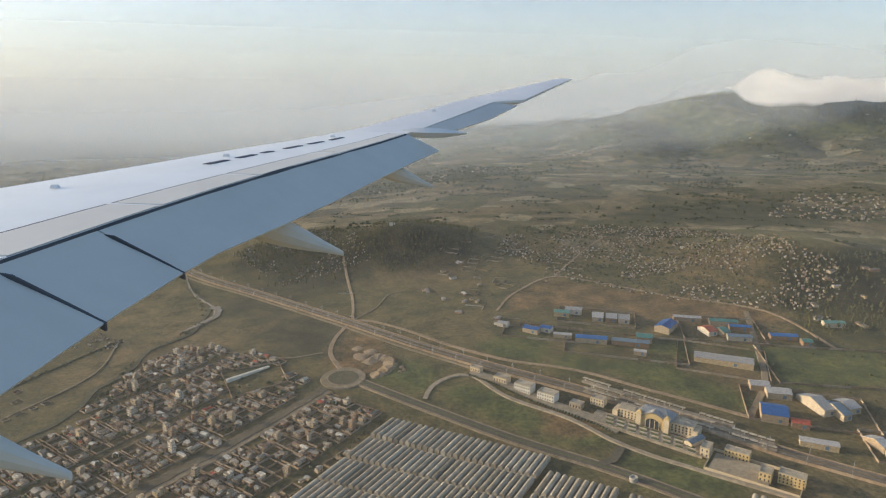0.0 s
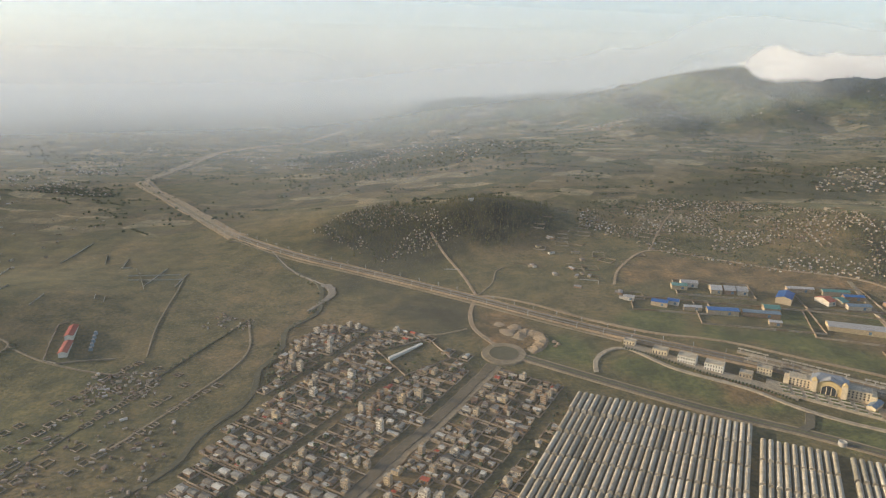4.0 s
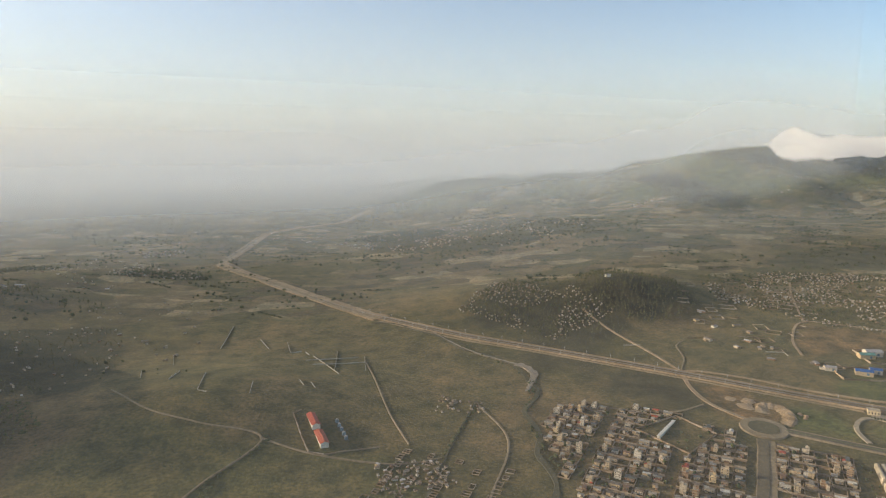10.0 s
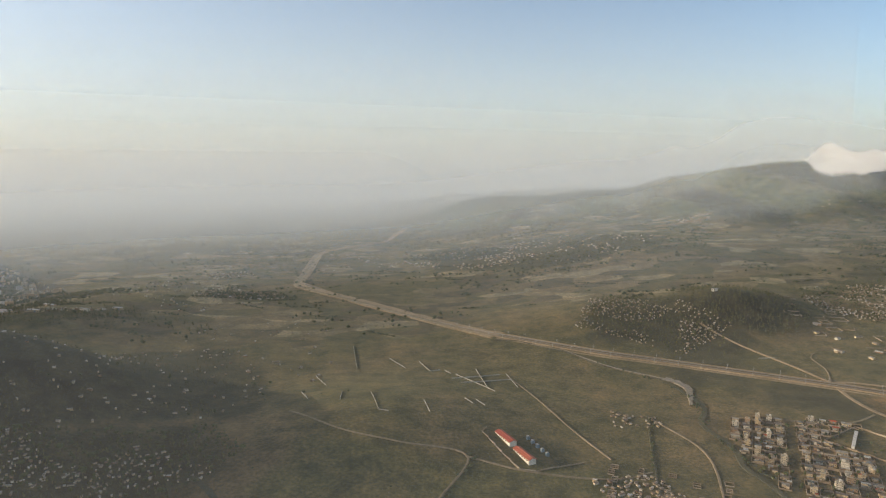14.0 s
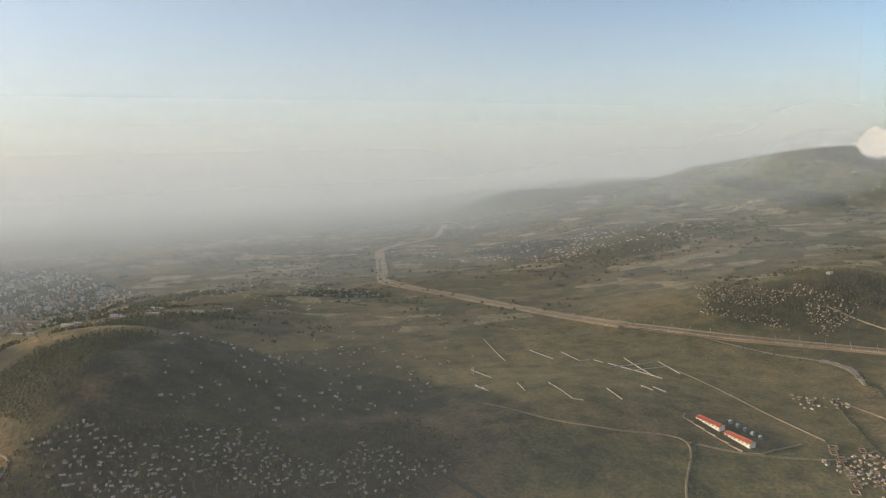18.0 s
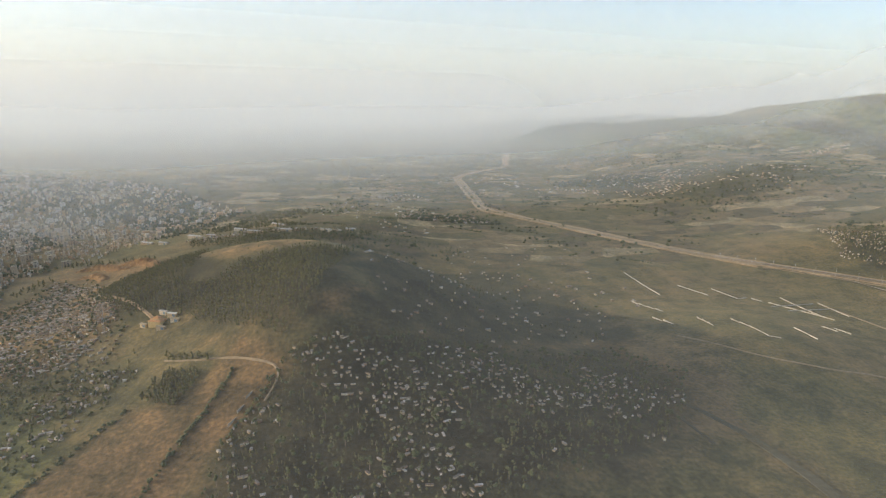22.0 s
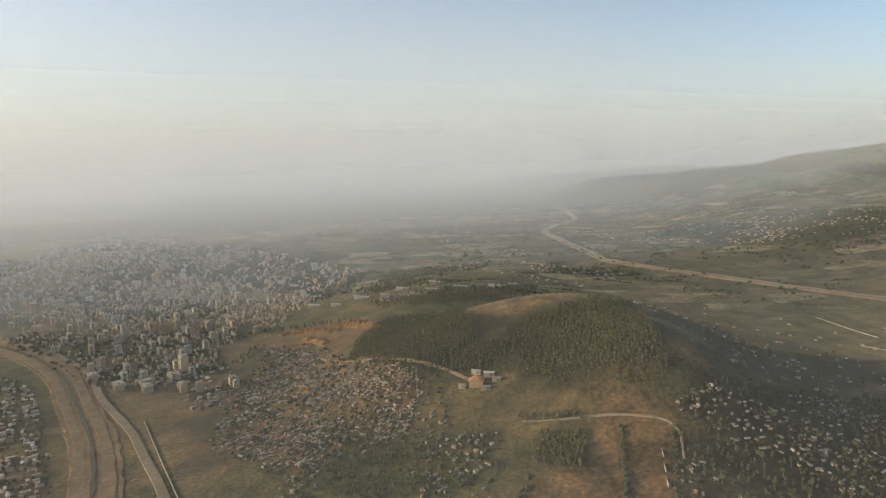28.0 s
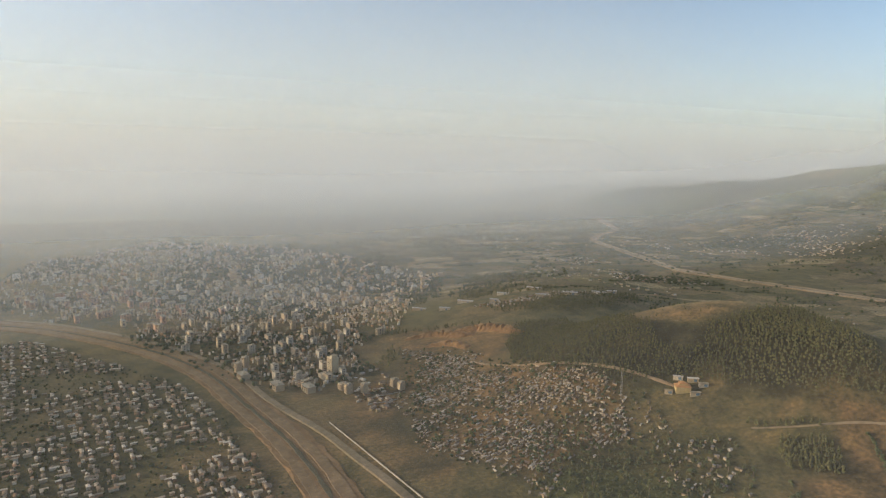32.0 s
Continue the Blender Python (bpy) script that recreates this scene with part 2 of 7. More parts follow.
TOWN_ROOFS = [(0.0, (0.50, 0.41, 0.29)), (0.22, (0.33, 0.25, 0.17)), (0.40, (0.60, 0.52, 0.40)), (0.56, (0.42, 0.26, 0.15)), (0.72, (0.26, 0.21, 0.155)), (0.86, (0.68, 0.60, 0.48))]
TOWN_ROOFS = [(p, (min(r * 1.13, 0.8), g * 1.1, b * 1.05)) for p, (r, g, b) in TOWN_ROOFS]
SETTLED = [(0.0, (0.40, 0.34, 0.265)), (0.2, (0.25, 0.195, 0.14)), (0.36, (0.50, 0.44, 0.36)), (0.52, (0.31, 0.22, 0.145)), (0.66, (0.20, 0.155, 0.115)), (0.78, (0.62, 0.57, 0.49)), (0.9, (0.36, 0.27, 0.185))]
M_SETTLED_S = varied("settlement_roofs", SETTLED, True, 0.65)
M_TOWN_ROOF_S = varied("town_roofs", TOWN_ROOFS, True, 0.75)
M_CREAM_S = varied("cream_plasters", CREAMS, True, 0.9)
M_SHACK_S, M_TIN_S, M_TIN = varied("shack_roofs", SHACKS, True, 0.7), varied("tin_roofs", TINS, True, 0.6), varied("tin_roof", TINS, False, 0.6)
M_FENCE = varied("compound_wall", [(0.0, (0.33, 0.25, 0.165)), (0.4, (0.26, 0.19, 0.12)), (0.7, (0.40, 0.32, 0.23))], True, 0.95)
M_TREE, M_TREE_S = leafy("foliage", [(0.0, (0.036, 0.050, 0.018)), (1.0, (0.085, 0.095, 0.034))], False), leafy("foliages", [(0.0, (0.034, 0.048, 0.018)), (1.0, (0.080, 0.088, 0.034))])
M_GUM = leafy("gum_foliage", [(0.0, (0.065, 0.068, 0.023)), (1.0, (0.130, 0.120, 0.044))])
M_BARK = earthy("bark", (0.14, 0.10, 0.07), (0.24, 0.18, 0.13))


def plain(name, colour, roughness=0.6, metallic=0.0, dirt=0.25, scale=0.5, specular=0.3):
    m, nodes, links, b = material(name, roughness, metallic, specular)
    n = noise_node(nodes, links, scale, 5, 0.65)
    lo = tuple(c * (1 - dirt) for c in colour)
    r = ramp(nodes, [(0.35, lo), (0.6, colour)])
    links.new(n.outputs["Fac"], r.inputs["Fac"])
    links.new(r.outputs["Color"], b.inputs["Base Color"])
    return m

# ---- building helpers ----


def mesh(name, verts, faces, mats, slots=None, smooth=False):
    me = bpy.data.meshes.new(name)
    me.from_pydata([tuple(v) for v in verts], [], faces)
    for m in mats if isinstance(mats, (list, tuple)) else [mats]:
        me.materials.append(m)
    if slots:
        me.polygons.foreach_set("material_index", slots)
    if smooth:
        me.polygons.foreach_set("use_smooth", [True] * len(faces))
    me.update()
    return me


def thing(name, label, category, at=None, group="", kind="", data=None):
    ob = new(name, data)
    if at is not None:
        ob.matrix_world = at
    return tagged(ob, label, category, group, kind)


def piece(name, data, parent, label="", at=None):
    ob = new(name, data)
    ob.parent = parent
    if at is not None:
        ob.matrix_basis = at
    if label:
        tagged(ob, label)
    return ob


BOX = [(0, 3, 2, 1), (4, 5, 6, 7), (0, 1, 5, 4), (1, 2, 6, 5), (2, 3, 7, 6), (3, 0, 4, 7)]


class Heap:
    """Gathers many small solids into one mesh."""

    def __init__(self):
        self.v, self.f, self.s = [], [], []

    def add(self, verts, faces, slot=0):
        k = len(self.v)
        self.v.extend(verts)
        self.f.extend([tuple(i + k for i in f) for f in faces])
        self.s.extend([slot] * len(faces))

    def box(self, x, y, z, sx, sy, sz, turn=0.0, slot=0, top=1.0):
        c, s = math.cos(turn), math.sin(turn)
        out = []
        for zz, k in ((0, 1.0), (sz, top)):
            for a, b in ((-1, -1), (1, -1), (1, 1), (-1, 1)):
                u, w = a * sx * k / 2, b * sy * k / 2
                out.append((x + u * c - w * s, y + u * s + w * c, z + zz))
        self.add(out, BOX, slot)

    def gable(self, x, y, z, sx, sy, rise, turn=0.0, slot=0, eave=0.3, thick=0.15):
        """A pitched roof with its ridge along its own x."""
        c, s = math.cos(turn), math.sin(turn)
        hx, hy = sx / 2 + eave, sy / 2 + eave
        pts = [(-hx, -hy, 0), (hx, -hy, 0), (hx, 0, rise), (-hx, 0, rise), (hx, hy, 0), (-hx, hy, 0)]
        out = [(x + u * c - w * s, y + u * s + w * c, z + q + d) for d in (0, thick) for u, w, q in pts]
        self.add(out, [(6, 7, 8, 9), (9, 8, 10, 11), (3, 2, 1, 0), (5, 4, 2, 3), (0, 1, 7, 6), (4, 5, 11, 10), (1, 2, 8, 7), (2, 4, 10, 8), (3, 0, 6, 9), (5, 3, 9, 11)], slot)

    def gable_wall(self, x, y, z, sx, sy, h, rise, turn=0.0, slot=0):
        c, s = math.cos(turn), math.sin(turn)
        hx, hy = sx / 2, sy / 2
        pts = [(-hx, -hy, 0), (hx, -hy, 0), (hx, hy, 0), (-hx, hy, 0), (-hx, -hy, h), (hx, -hy, h), (hx, hy, h), (-hx, hy, h), (-hx, 0, h + rise), (hx, 0, h + rise)]
        out = [(x + u * c - w * s, y + u * s + w * c, z + q) for u, w, q in pts]
        self.add(out, [(0, 1, 5, 4), (2, 3, 7, 6), (1, 2, 6, 9, 5), (3, 0, 4, 8, 7), (4, 5, 9, 8), (7, 8, 9, 6)], slot)

    def blob(self, x, y, z, r, h, rng, slot=0, n=6):
        """A ragged clump of leaves: a lumpy closed shell."""
        out, faces = [], []
        rings = (0.12, 0.42, 0.78, 0.95)
        for i, k in enumerate(rings):
            w = r * (0.55, 1.0, 0.78, 0.3)[i]
            for j in range(n):
                a = 2 * math.pi * (j + 0.5 * (i % 2)) / n + rng.uniform(-0.25, 0.25)
                q = w * rng.uniform(0.68, 1.22)
                out.append((x + q * math.cos(a), y + q * math.sin(a), z + h * (k + rng.uniform(-0.07, 0.07))))
        for i in range(len(rings) - 1):
            for j in range(n):
                a, b = i * n + j, i * n + (j + 1) % n
                faces.append((a, b, b + n, a + n))
        faces.append(tuple(range(n))[::-1])
        faces.append(tuple(range((len(rings) - 1) * n, len(rings) * n)))
        self.add(out, faces, slot)

    def mesh(self, name, mats, smooth=False):
        return mesh(name, self.v, self.f, mats, self.s, smooth)


def smooth_line(points, step=6.0):
    """Points at even steps along a soft curve through the given ones."""
    p = [Vector(q) for q in points]
    p = [p[0] * 2 - p[1], *p, p[-1] * 2 - p[-2]]
    out = []
    for a, b, c, d in zip(p, p[1:], p[2:], p[3:]):
        n = max(1, int((c - b).length / step))
        for i in range(n):
            k = i / n
            out.append(0.5 * (2 * b + (c - a) * k + (2 * a - 5 * b + 4 * c - d) * k * k + (3 * b - a - 3 * c + d) * k ** 3))
    return [*out, p[-2]]


def strip_mesh(name, points, width, mat, lift=0.32, deep=0.35, ragged=0.0, step=6.0, seed=1):
    """A road bed or stream laid along the ground, with sides that go into it. width: one number, or one for each end."""
    rng = random.Random(seed)
    line = smooth_line(points, step)
    w0, w1 = width if isinstance(width, tuple) else (width, width)
    v, f = [], []
    for i, q in enumerate(line):
        d = (line[min(i + 1, len(line) - 1)] - line[max(i - 1, 0)]).normalized()
        n, w = Vector((-d.y, d.x)), (w0 + (w1 - w0) * i / (len(line) - 1)) / 2
        mid = height(q.x, q.y) + lift
        for k in (-1, -1, -0.33, 0.33, 1, 1):
            e = q + n * k * w * (1 + rng.uniform(-ragged, ragged))
            v.append((e.x, e.y, max(mid * 0.5 + (height(e.x, e.y) + lift) * 0.5, height(e.x, e.y) + lift * 0.6)))
        for j, k in ((-6, -1), (-1, 1)):
            e = q + n * k * (w + deep * 0.9)
            v[j] = (e.x, e.y, height(e.x, e.y) - 0.6)
    for i in range(len(line) - 1):
        for j in range(5):
            a = i * 6 + j
            f.append((a, a + 1, a + 7, a + 6))
    return mesh(name, v, f, mat, smooth=False)


def road(name, points, width, mat, label, category, lift=0.32, **kw):
    return thing(name, label, category, kind="structure", data=strip_mesh(name, points, width, mat, lift, **kw))


def wall_line(heap, points, h, t, slot=0, step=9.0):
    """A low wall along straight runs, stepping with the ground."""
    for a, b in zip(points, points[1:]):
        a, b = Vector(a), Vector(b)
        n = max(1, int((b - a).length / step))
        turn = math.atan2(b.y - a.y, b.x - a.x)
        for i in range(n):
            m = a + (b - a) * ((i + 0.5) / n)
            heap.box(m.x, m.y, height(m.x, m.y) - 0.8, (b - a).length / n + 0.02, t, h + 0.8, turn, slot)


def inside(x, y, poly):
    hit = False
    for (x0, y0), (x1, y1) in zip(poly, poly[1:] + poly[:1]):
        if (y0 > y) != (y1 > y) and x < (x1 - x0) * (y - y0) / (y1 - y0) + x0:
            hit = not hit
    return hit


def scatter(poly, spacing, rng, keep=1.0):
    """Points strewn over a polygon with about that spacing."""
    xs, ys = [p[0] for p in poly], [p[1] for p in poly]
    x = min(xs)
    while x < max(xs):
        y = min(ys)
        while y < max(ys):
            px, py = x + rng.uniform(-0.48, 0.48) * spacing, y + rng.uniform(-0.48, 0.48) * spacing
            if rng.random() < keep and inside(px, py, poly):
                yield px, py
            y += spacing
        x += spacing


def near_line(x, y, points, width):
    for (x0, y0), (x1, y1) in zip(points, points[1:]):
        dx, dy = x1 - x0, y1 - y0
        k = min(1.0, max(0.0, ((x - x0) * dx + (y - y0) * dy) / (dx * dx + dy * dy)))
        if math.hypot(x - x0 - k * dx, y - y0 - k * dy) < width:
            return True
    return False


# ---- the lie of the land ----
HILLS = [27, 26, 30, 26, 28, 50, 27, 12, 8, 17, 15, -18]


def sstep(a, b, v):
    k = min(1.0, max(0.0, (v - a) / (b - a)))
    return k * k * (3 - 2 * k)


def bump(x, y, cx, cy, rx, ry, turn=0.0):
    c, s = math.cos(turn), math.sin(turn)
    u, v = (x - cx) * c + (y - cy) * s, (y - cy) * c - (x - cx) * s
    return math.exp(-(u / rx) ** 2 - (v / ry) ** 2)


CREST = [(-420, 6), (-200, 28), (-150, 46), (-100, 61), (-62, 80), (-25, 97), (50, 105), (200, 112), (300, 121), (400, 134), (500, 148), (555, 155), (600, 172), (645, 194), (700, 204), (780, 214), (860, 217), (1000, 212), (1300, 200)]
CREST_LINE = [(-420, 2400), (-20, 2189), (553, 1904), (784, 1792), (1300, 1780)]


def along(table, x):
    """A value read off a table of (x, value), level past its ends."""
    if x <= table[0][0]:
        return table[0][1]
    for (a, p), (b, q) in zip(table, table[1:]):
        if x < b:
            return p + (q - p) * (x - a) / (b - a)
    return table[-1][1]


def crest(x):
    """Height and distance of the mountain's skyline over x."""
    return along(CREST, x), along(CREST_LINE, x)


def height(x, y):
    slope = 0.022 + 0.060 * sstep(-400, 120, x)
    z = 2 + slope * max(0.0, min(y, 1120) - 335) + 0.004 * max(0.0, min(y, 1500) - 1120)
    top, far = crest(x)
    rise = sstep(far - 640, far, y) if y < far else 1 - 0.8 * sstep(far, far + 900, y)
    z += max(0.0, top - z) * rise
    spur = min(1.0, max(0.0, (top - 60) / 90)) * 4 * rise * (1 - rise)
    z += spur * (11 * math.sin(x / 44.0 + 1.6 * math.sin(y / 140.0)) + 5 * math.sin(x / 19.0 + y / 70.0))
    z += HILLS[0] * bump(x, y, 385, 655, 110, 90) + HILLS[1] * bump(x, y, -45, 745, 75, 62) + HILLS[2] * bump(x, y, 440, 1440, 160, 110)
    # the wooded hill and the shelf of fields and huts before it
    z += HILLS[3] * bump(x, y, -768, 556, 125, 88, 0.4) + HILLS[4] * bump(x, y, -775, 415, 190, 110) + HILLS[5] * bump(x, y, -885, 618, 98, 92)
    # its level top, running away from the valley, and the spurs on its flanks
    z += 32.5 * bump(x, y, -800, 500, 60, 60) + 26.5 * bump(x, y, -800, 620, 70, 70) + 9 * bump(x, y, -960, 740, 70, 60) + 6.4 * bump(x, y, -700, 440, 80, 60) + 20.7 * bump(x, y, -720, 600, 70, 90)
    z += HILLS[6] * bump(x, y, -860, 830, 130, 110) + HILLS[7] * bump(x, y, -800, 1010, 130, 100) + HILLS[8] * bump(x, y, -1000, 540, 120, 120)
    z += HILLS[9] * bump(x, y, -480, 520, 110, 90) + HILLS[10] * bump(x, y, -200, 760, 110, 90) + HILLS[11] * bump(x, y, -1060, 1100, 170, 160)
    # far hills that close the view
    z += 5 * sstep(3600, 4900, y) * (0.75 + 0.25 * math.sin(x / 420.0 + 1.0)) + 6 * sstep(2600, 4600, abs(x + 450))
    return z


# ---- plan: roads, streams and areas ----
BOULEVARD = [(-79, 412), (-116, 356), (-143, 318), (-165, 282), (-190, 240), (-215, 200)]
AVENUE = [(-57, 422), (-18, 393), (37, 355), (86, 326), (130, 292), (170, 258)]
RAIL = [(-560, 1120), (-470, 955), (-392, 842), (-320, 735), (-257, 667), (-174, 604), (-82, 530), (-30, 488), (25, 449), (80, 416), (146, 376), (188, 344), (232, 312), (290, 270)]
NORTH_ROAD = [(-77, 533), (-60, 529), (-30, 509), (7, 478), (48, 453), (82, 442), (106, 431), (139, 409), (164, 394), (192, 376)]
RIVER = [(-330, 725), (-300, 700), (-279, 676), (-258, 640), (-230, 597), (-208, 562), (-210, 538), (-214, 506), (-229, 472), (-232, 436), (-237, 400), (-243, 366), (-257, 330), (-275, 290), (-300, 240)]
HIGHWAY = [(-1470, 915), (-1386, 878), (-1289, 806), (-1222, 730), (-1182, 652), (-1147, 576), (-1123, 503), (-1108, 420), (-1100, 330)]
NORTH_HIGHWAY = [(-324, 737), (-390, 845), (-462, 954), (-540, 1062), (-558, 1110), (-550, 1230), (-540, 1400), (-528, 1490), (-468, 1590), (-380, 1690), (-330, 1860), (-290, 2000)]
TOWN_WEST = [(-91, 424), (-124, 459), (-160, 480), (-200, 486), (-222, 455), (-226, 420), (-232, 380), (-242, 340), (-256, 290), (-270, 215), (-215, 205), (-172, 284), (-150, 320), (-122, 362)]
TOWN_EAST = [(-76, 404), (-38, 380), (-48, 350), (-80, 290), (-110, 225), (-205, 210), (-160, 284), (-110, 348)]
GREENHOUSES = [(-28, 372), (58, 333), (24, 268), (-60, 310)]
LOT = [(-160, 440), (-122, 455), (-108, 424), (-140, 402)]
WOOD_HILL = [(-940, 752), (-970, 695), (-979, 648), (-957, 592), (-930, 553), (-906, 547), (-886, 530), (-847, 485), (-818, 462), (-807, 468), (-798, 491), (-783, 553), (-772, 588), (-824, 580), (-846, 574), (-876, 588), (-892, 610), (-888, 645), (-892, 752)]
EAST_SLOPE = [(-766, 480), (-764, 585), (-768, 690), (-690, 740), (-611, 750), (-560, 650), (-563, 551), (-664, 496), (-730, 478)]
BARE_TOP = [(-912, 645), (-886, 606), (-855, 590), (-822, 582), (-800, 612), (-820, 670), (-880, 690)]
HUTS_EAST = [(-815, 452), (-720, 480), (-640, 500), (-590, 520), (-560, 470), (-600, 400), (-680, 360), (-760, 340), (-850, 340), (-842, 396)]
FIELD_BROWN = [(-875, 492), (-838, 470), (-816, 447), (-820, 434), (-842, 398), (-868, 350), (-945, 360), (-905, 425), (-897, 438), (-869, 433), (-855, 455), (-848, 466)]
FAR_VILLAGE = [(-376, 1334), (-244, 1421), (-114, 1361), (-80, 1263), (-172, 1160), (-276, 1158), (-350, 1243)]
SETTLEMENT_EDGE = [(-1056, 715), (-1014, 735), (-962, 628), (-922, 546), (-922, 449), (-964, 440), (-1020, 480), (-1072, 544)]
SETTLEMENT = [(-1050, 752), (-1008, 700), (-975, 640), (-932, 552), (-950, 508), (-1016, 495), (-1063, 541), (-1075, 622)]
SLOPE_HUTS = [(-1000, 535), (-950, 505), (-900, 480), (-930, 400), (-985, 380), (-1040, 440)]
TOWN_MAIN = [(-1050, 812), (-1100, 765), (-1085, 712), (-1125, 665), (-1195, 700), (-1240, 772), (-1300, 830), (-1400, 905), (-1520, 990), (-1560, 1300), (-1420, 1560), (-1150, 1420), (-985, 1230), (-930, 1150), (-1000, 960)]
TOWN_SOUTH = [(-1400, 850), (-1240, 705), (-1195, 628), (-1150, 520), (-1140, 420), (-1340, 420), (-1520, 700)]
QUARRY = [(-1066, 800), (-1020, 815), (-975, 785), (-935, 755), (-950, 690), (-985, 672), (-1015, 705), (-1055, 755)]
FAR_FARMS = [(-1500, 1500), (-900, 900), (-520, 760), (-300, 860), (-60, 800), (120, 760), (380, 660), (900, 400), (1600, 900), (1600, 1760), (800, 1780), (500, 1880), (100, 2080), (-100, 1950), (-400, 2300), (-1500, 2300)]
MOUNTAIN = [(-320, 2500), (-230, 1800), (60, 1640), (380, 1400), (700, 1300), (1700, 1280), (1700, 2300)]
LUSH = [MOUNTAIN, [(-36, 462), (0, 432), (-12, 402), (-50, 425)], [(10, 425), (45, 397), (85, 370), (102, 342), (80, 340), (36, 365), (-5, 395)], [(93, 446), (166, 450), (206, 405), (192, 378), (140, 412)], [(163, 489), (195, 489), (185, 450), (152, 465)], [(93, 469), (115, 451), (103, 433), (82, 444)], [(100, 338), (142, 334), (166, 307), (148, 292), (98, 306)], [(79, 490), (53, 500), (25, 480), (40, 452), (81, 451)], [(225, 480), (330, 470), (340, 420), (230, 410)],
        [(-420, 440), (-330, 430), (-300, 330), (-420, 300), (-520, 330), (-560, 420), (-520, 480)], [(-1000, 500), (-960, 470), (-935, 440), (-921, 405), (-940, 330), (-1060, 330), (-1030, 440)], [(-900, 300), (-700, 330), (-560, 400), (-560, 280), (-900, 200)]]
BARE = [[(100, 626), (207, 569), (180, 532), (63, 561)], [(-82, 500), (-38, 470), (-38, 440), (-60, 446), (-84, 452)], QUARRY, FIELD_BROWN, BARE_TOP, SETTLEMENT, [(-88, 505), (-46, 500), (-34, 440), (-48, 428), (-86, 442)], [(52, 545), (70, 600), (110, 626), (205, 578), (290, 545), (285, 505), (240, 530), (150, 555), (90, 560)], [(62, 410), (100, 372), (86, 352), (60, 362)], [(-800, 478), (-778, 512), (-768, 505), (-780, 470)], [(-1110, 640), (-1080, 700), (-1050, 650), (-1020, 560), (-1060, 500), (-1090, 520)]]
VILLAGE_SLOPE = [(82, 811), (224, 823), (338, 784), (365, 660), (382, 605), (316, 505), (277, 544), (207, 569), (135, 609), (95, 652), (60, 721)]
RAVINE = [(460, 1810), (549, 1772), (570, 1460), (496, 1325), (373, 1380)]
SUMMIT = [(640, 1850), (690, 1620), (787, 1540), (934, 1460), (1600, 1500), (1600, 1850)]
BURNT = [[(-199, 653), (-153, 615), (-127, 566), (-168, 554), (-201, 582)], [(-132, 554), (-87, 538), (-87, 470), (-110, 452), (-140, 468), (-150, 505)]]
# Dark wood floor; on EAST_SLOPE and HUTS_EAST it also paints in the hill's shade.
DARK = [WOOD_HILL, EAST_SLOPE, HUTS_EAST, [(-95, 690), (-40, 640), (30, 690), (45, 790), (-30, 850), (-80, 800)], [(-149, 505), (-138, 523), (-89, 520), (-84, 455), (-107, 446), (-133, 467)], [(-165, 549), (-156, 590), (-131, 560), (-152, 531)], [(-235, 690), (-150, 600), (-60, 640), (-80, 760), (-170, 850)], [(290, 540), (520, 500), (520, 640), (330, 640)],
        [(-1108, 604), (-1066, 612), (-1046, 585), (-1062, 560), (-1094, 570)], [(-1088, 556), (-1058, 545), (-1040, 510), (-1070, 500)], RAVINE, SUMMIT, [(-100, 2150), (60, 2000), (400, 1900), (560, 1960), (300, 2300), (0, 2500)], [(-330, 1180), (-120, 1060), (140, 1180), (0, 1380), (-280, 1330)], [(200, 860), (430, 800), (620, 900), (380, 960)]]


def soft_inside(x, y, poly, w):
    """How far inside a polygon, 0 to 1, with an uneven rim about w wide."""
    jx, jy = noise.noise((x * 0.03, y * 0.03, 3.1)) * w, noise.noise((x * 0.03, y * 0.03, 9.7)) * w
    return sum(inside(x + jx + a, y + jy + b, poly) for a, b in ((0, 0), (w / 2, 0), (-w / 2, 0), (0, w / 2), (0, -w / 2))) / 5


def boxed(polys, pad):
    return [(p, min(q[0] for q in p) - pad, max(q[0] for q in p) + pad, min(q[1] for q in p) - pad, max(q[1] for q in p) + pad) for p in polys]


def axis(stops):
    out = [stops[0][0]]
    for (a, s), (b, _) in zip(stops, stops[1:]):
        n = max(1, int(round((b - a) / s)))
        out.extend(a + (b - a) * (i + 1) / n for i in range(n))
    return out


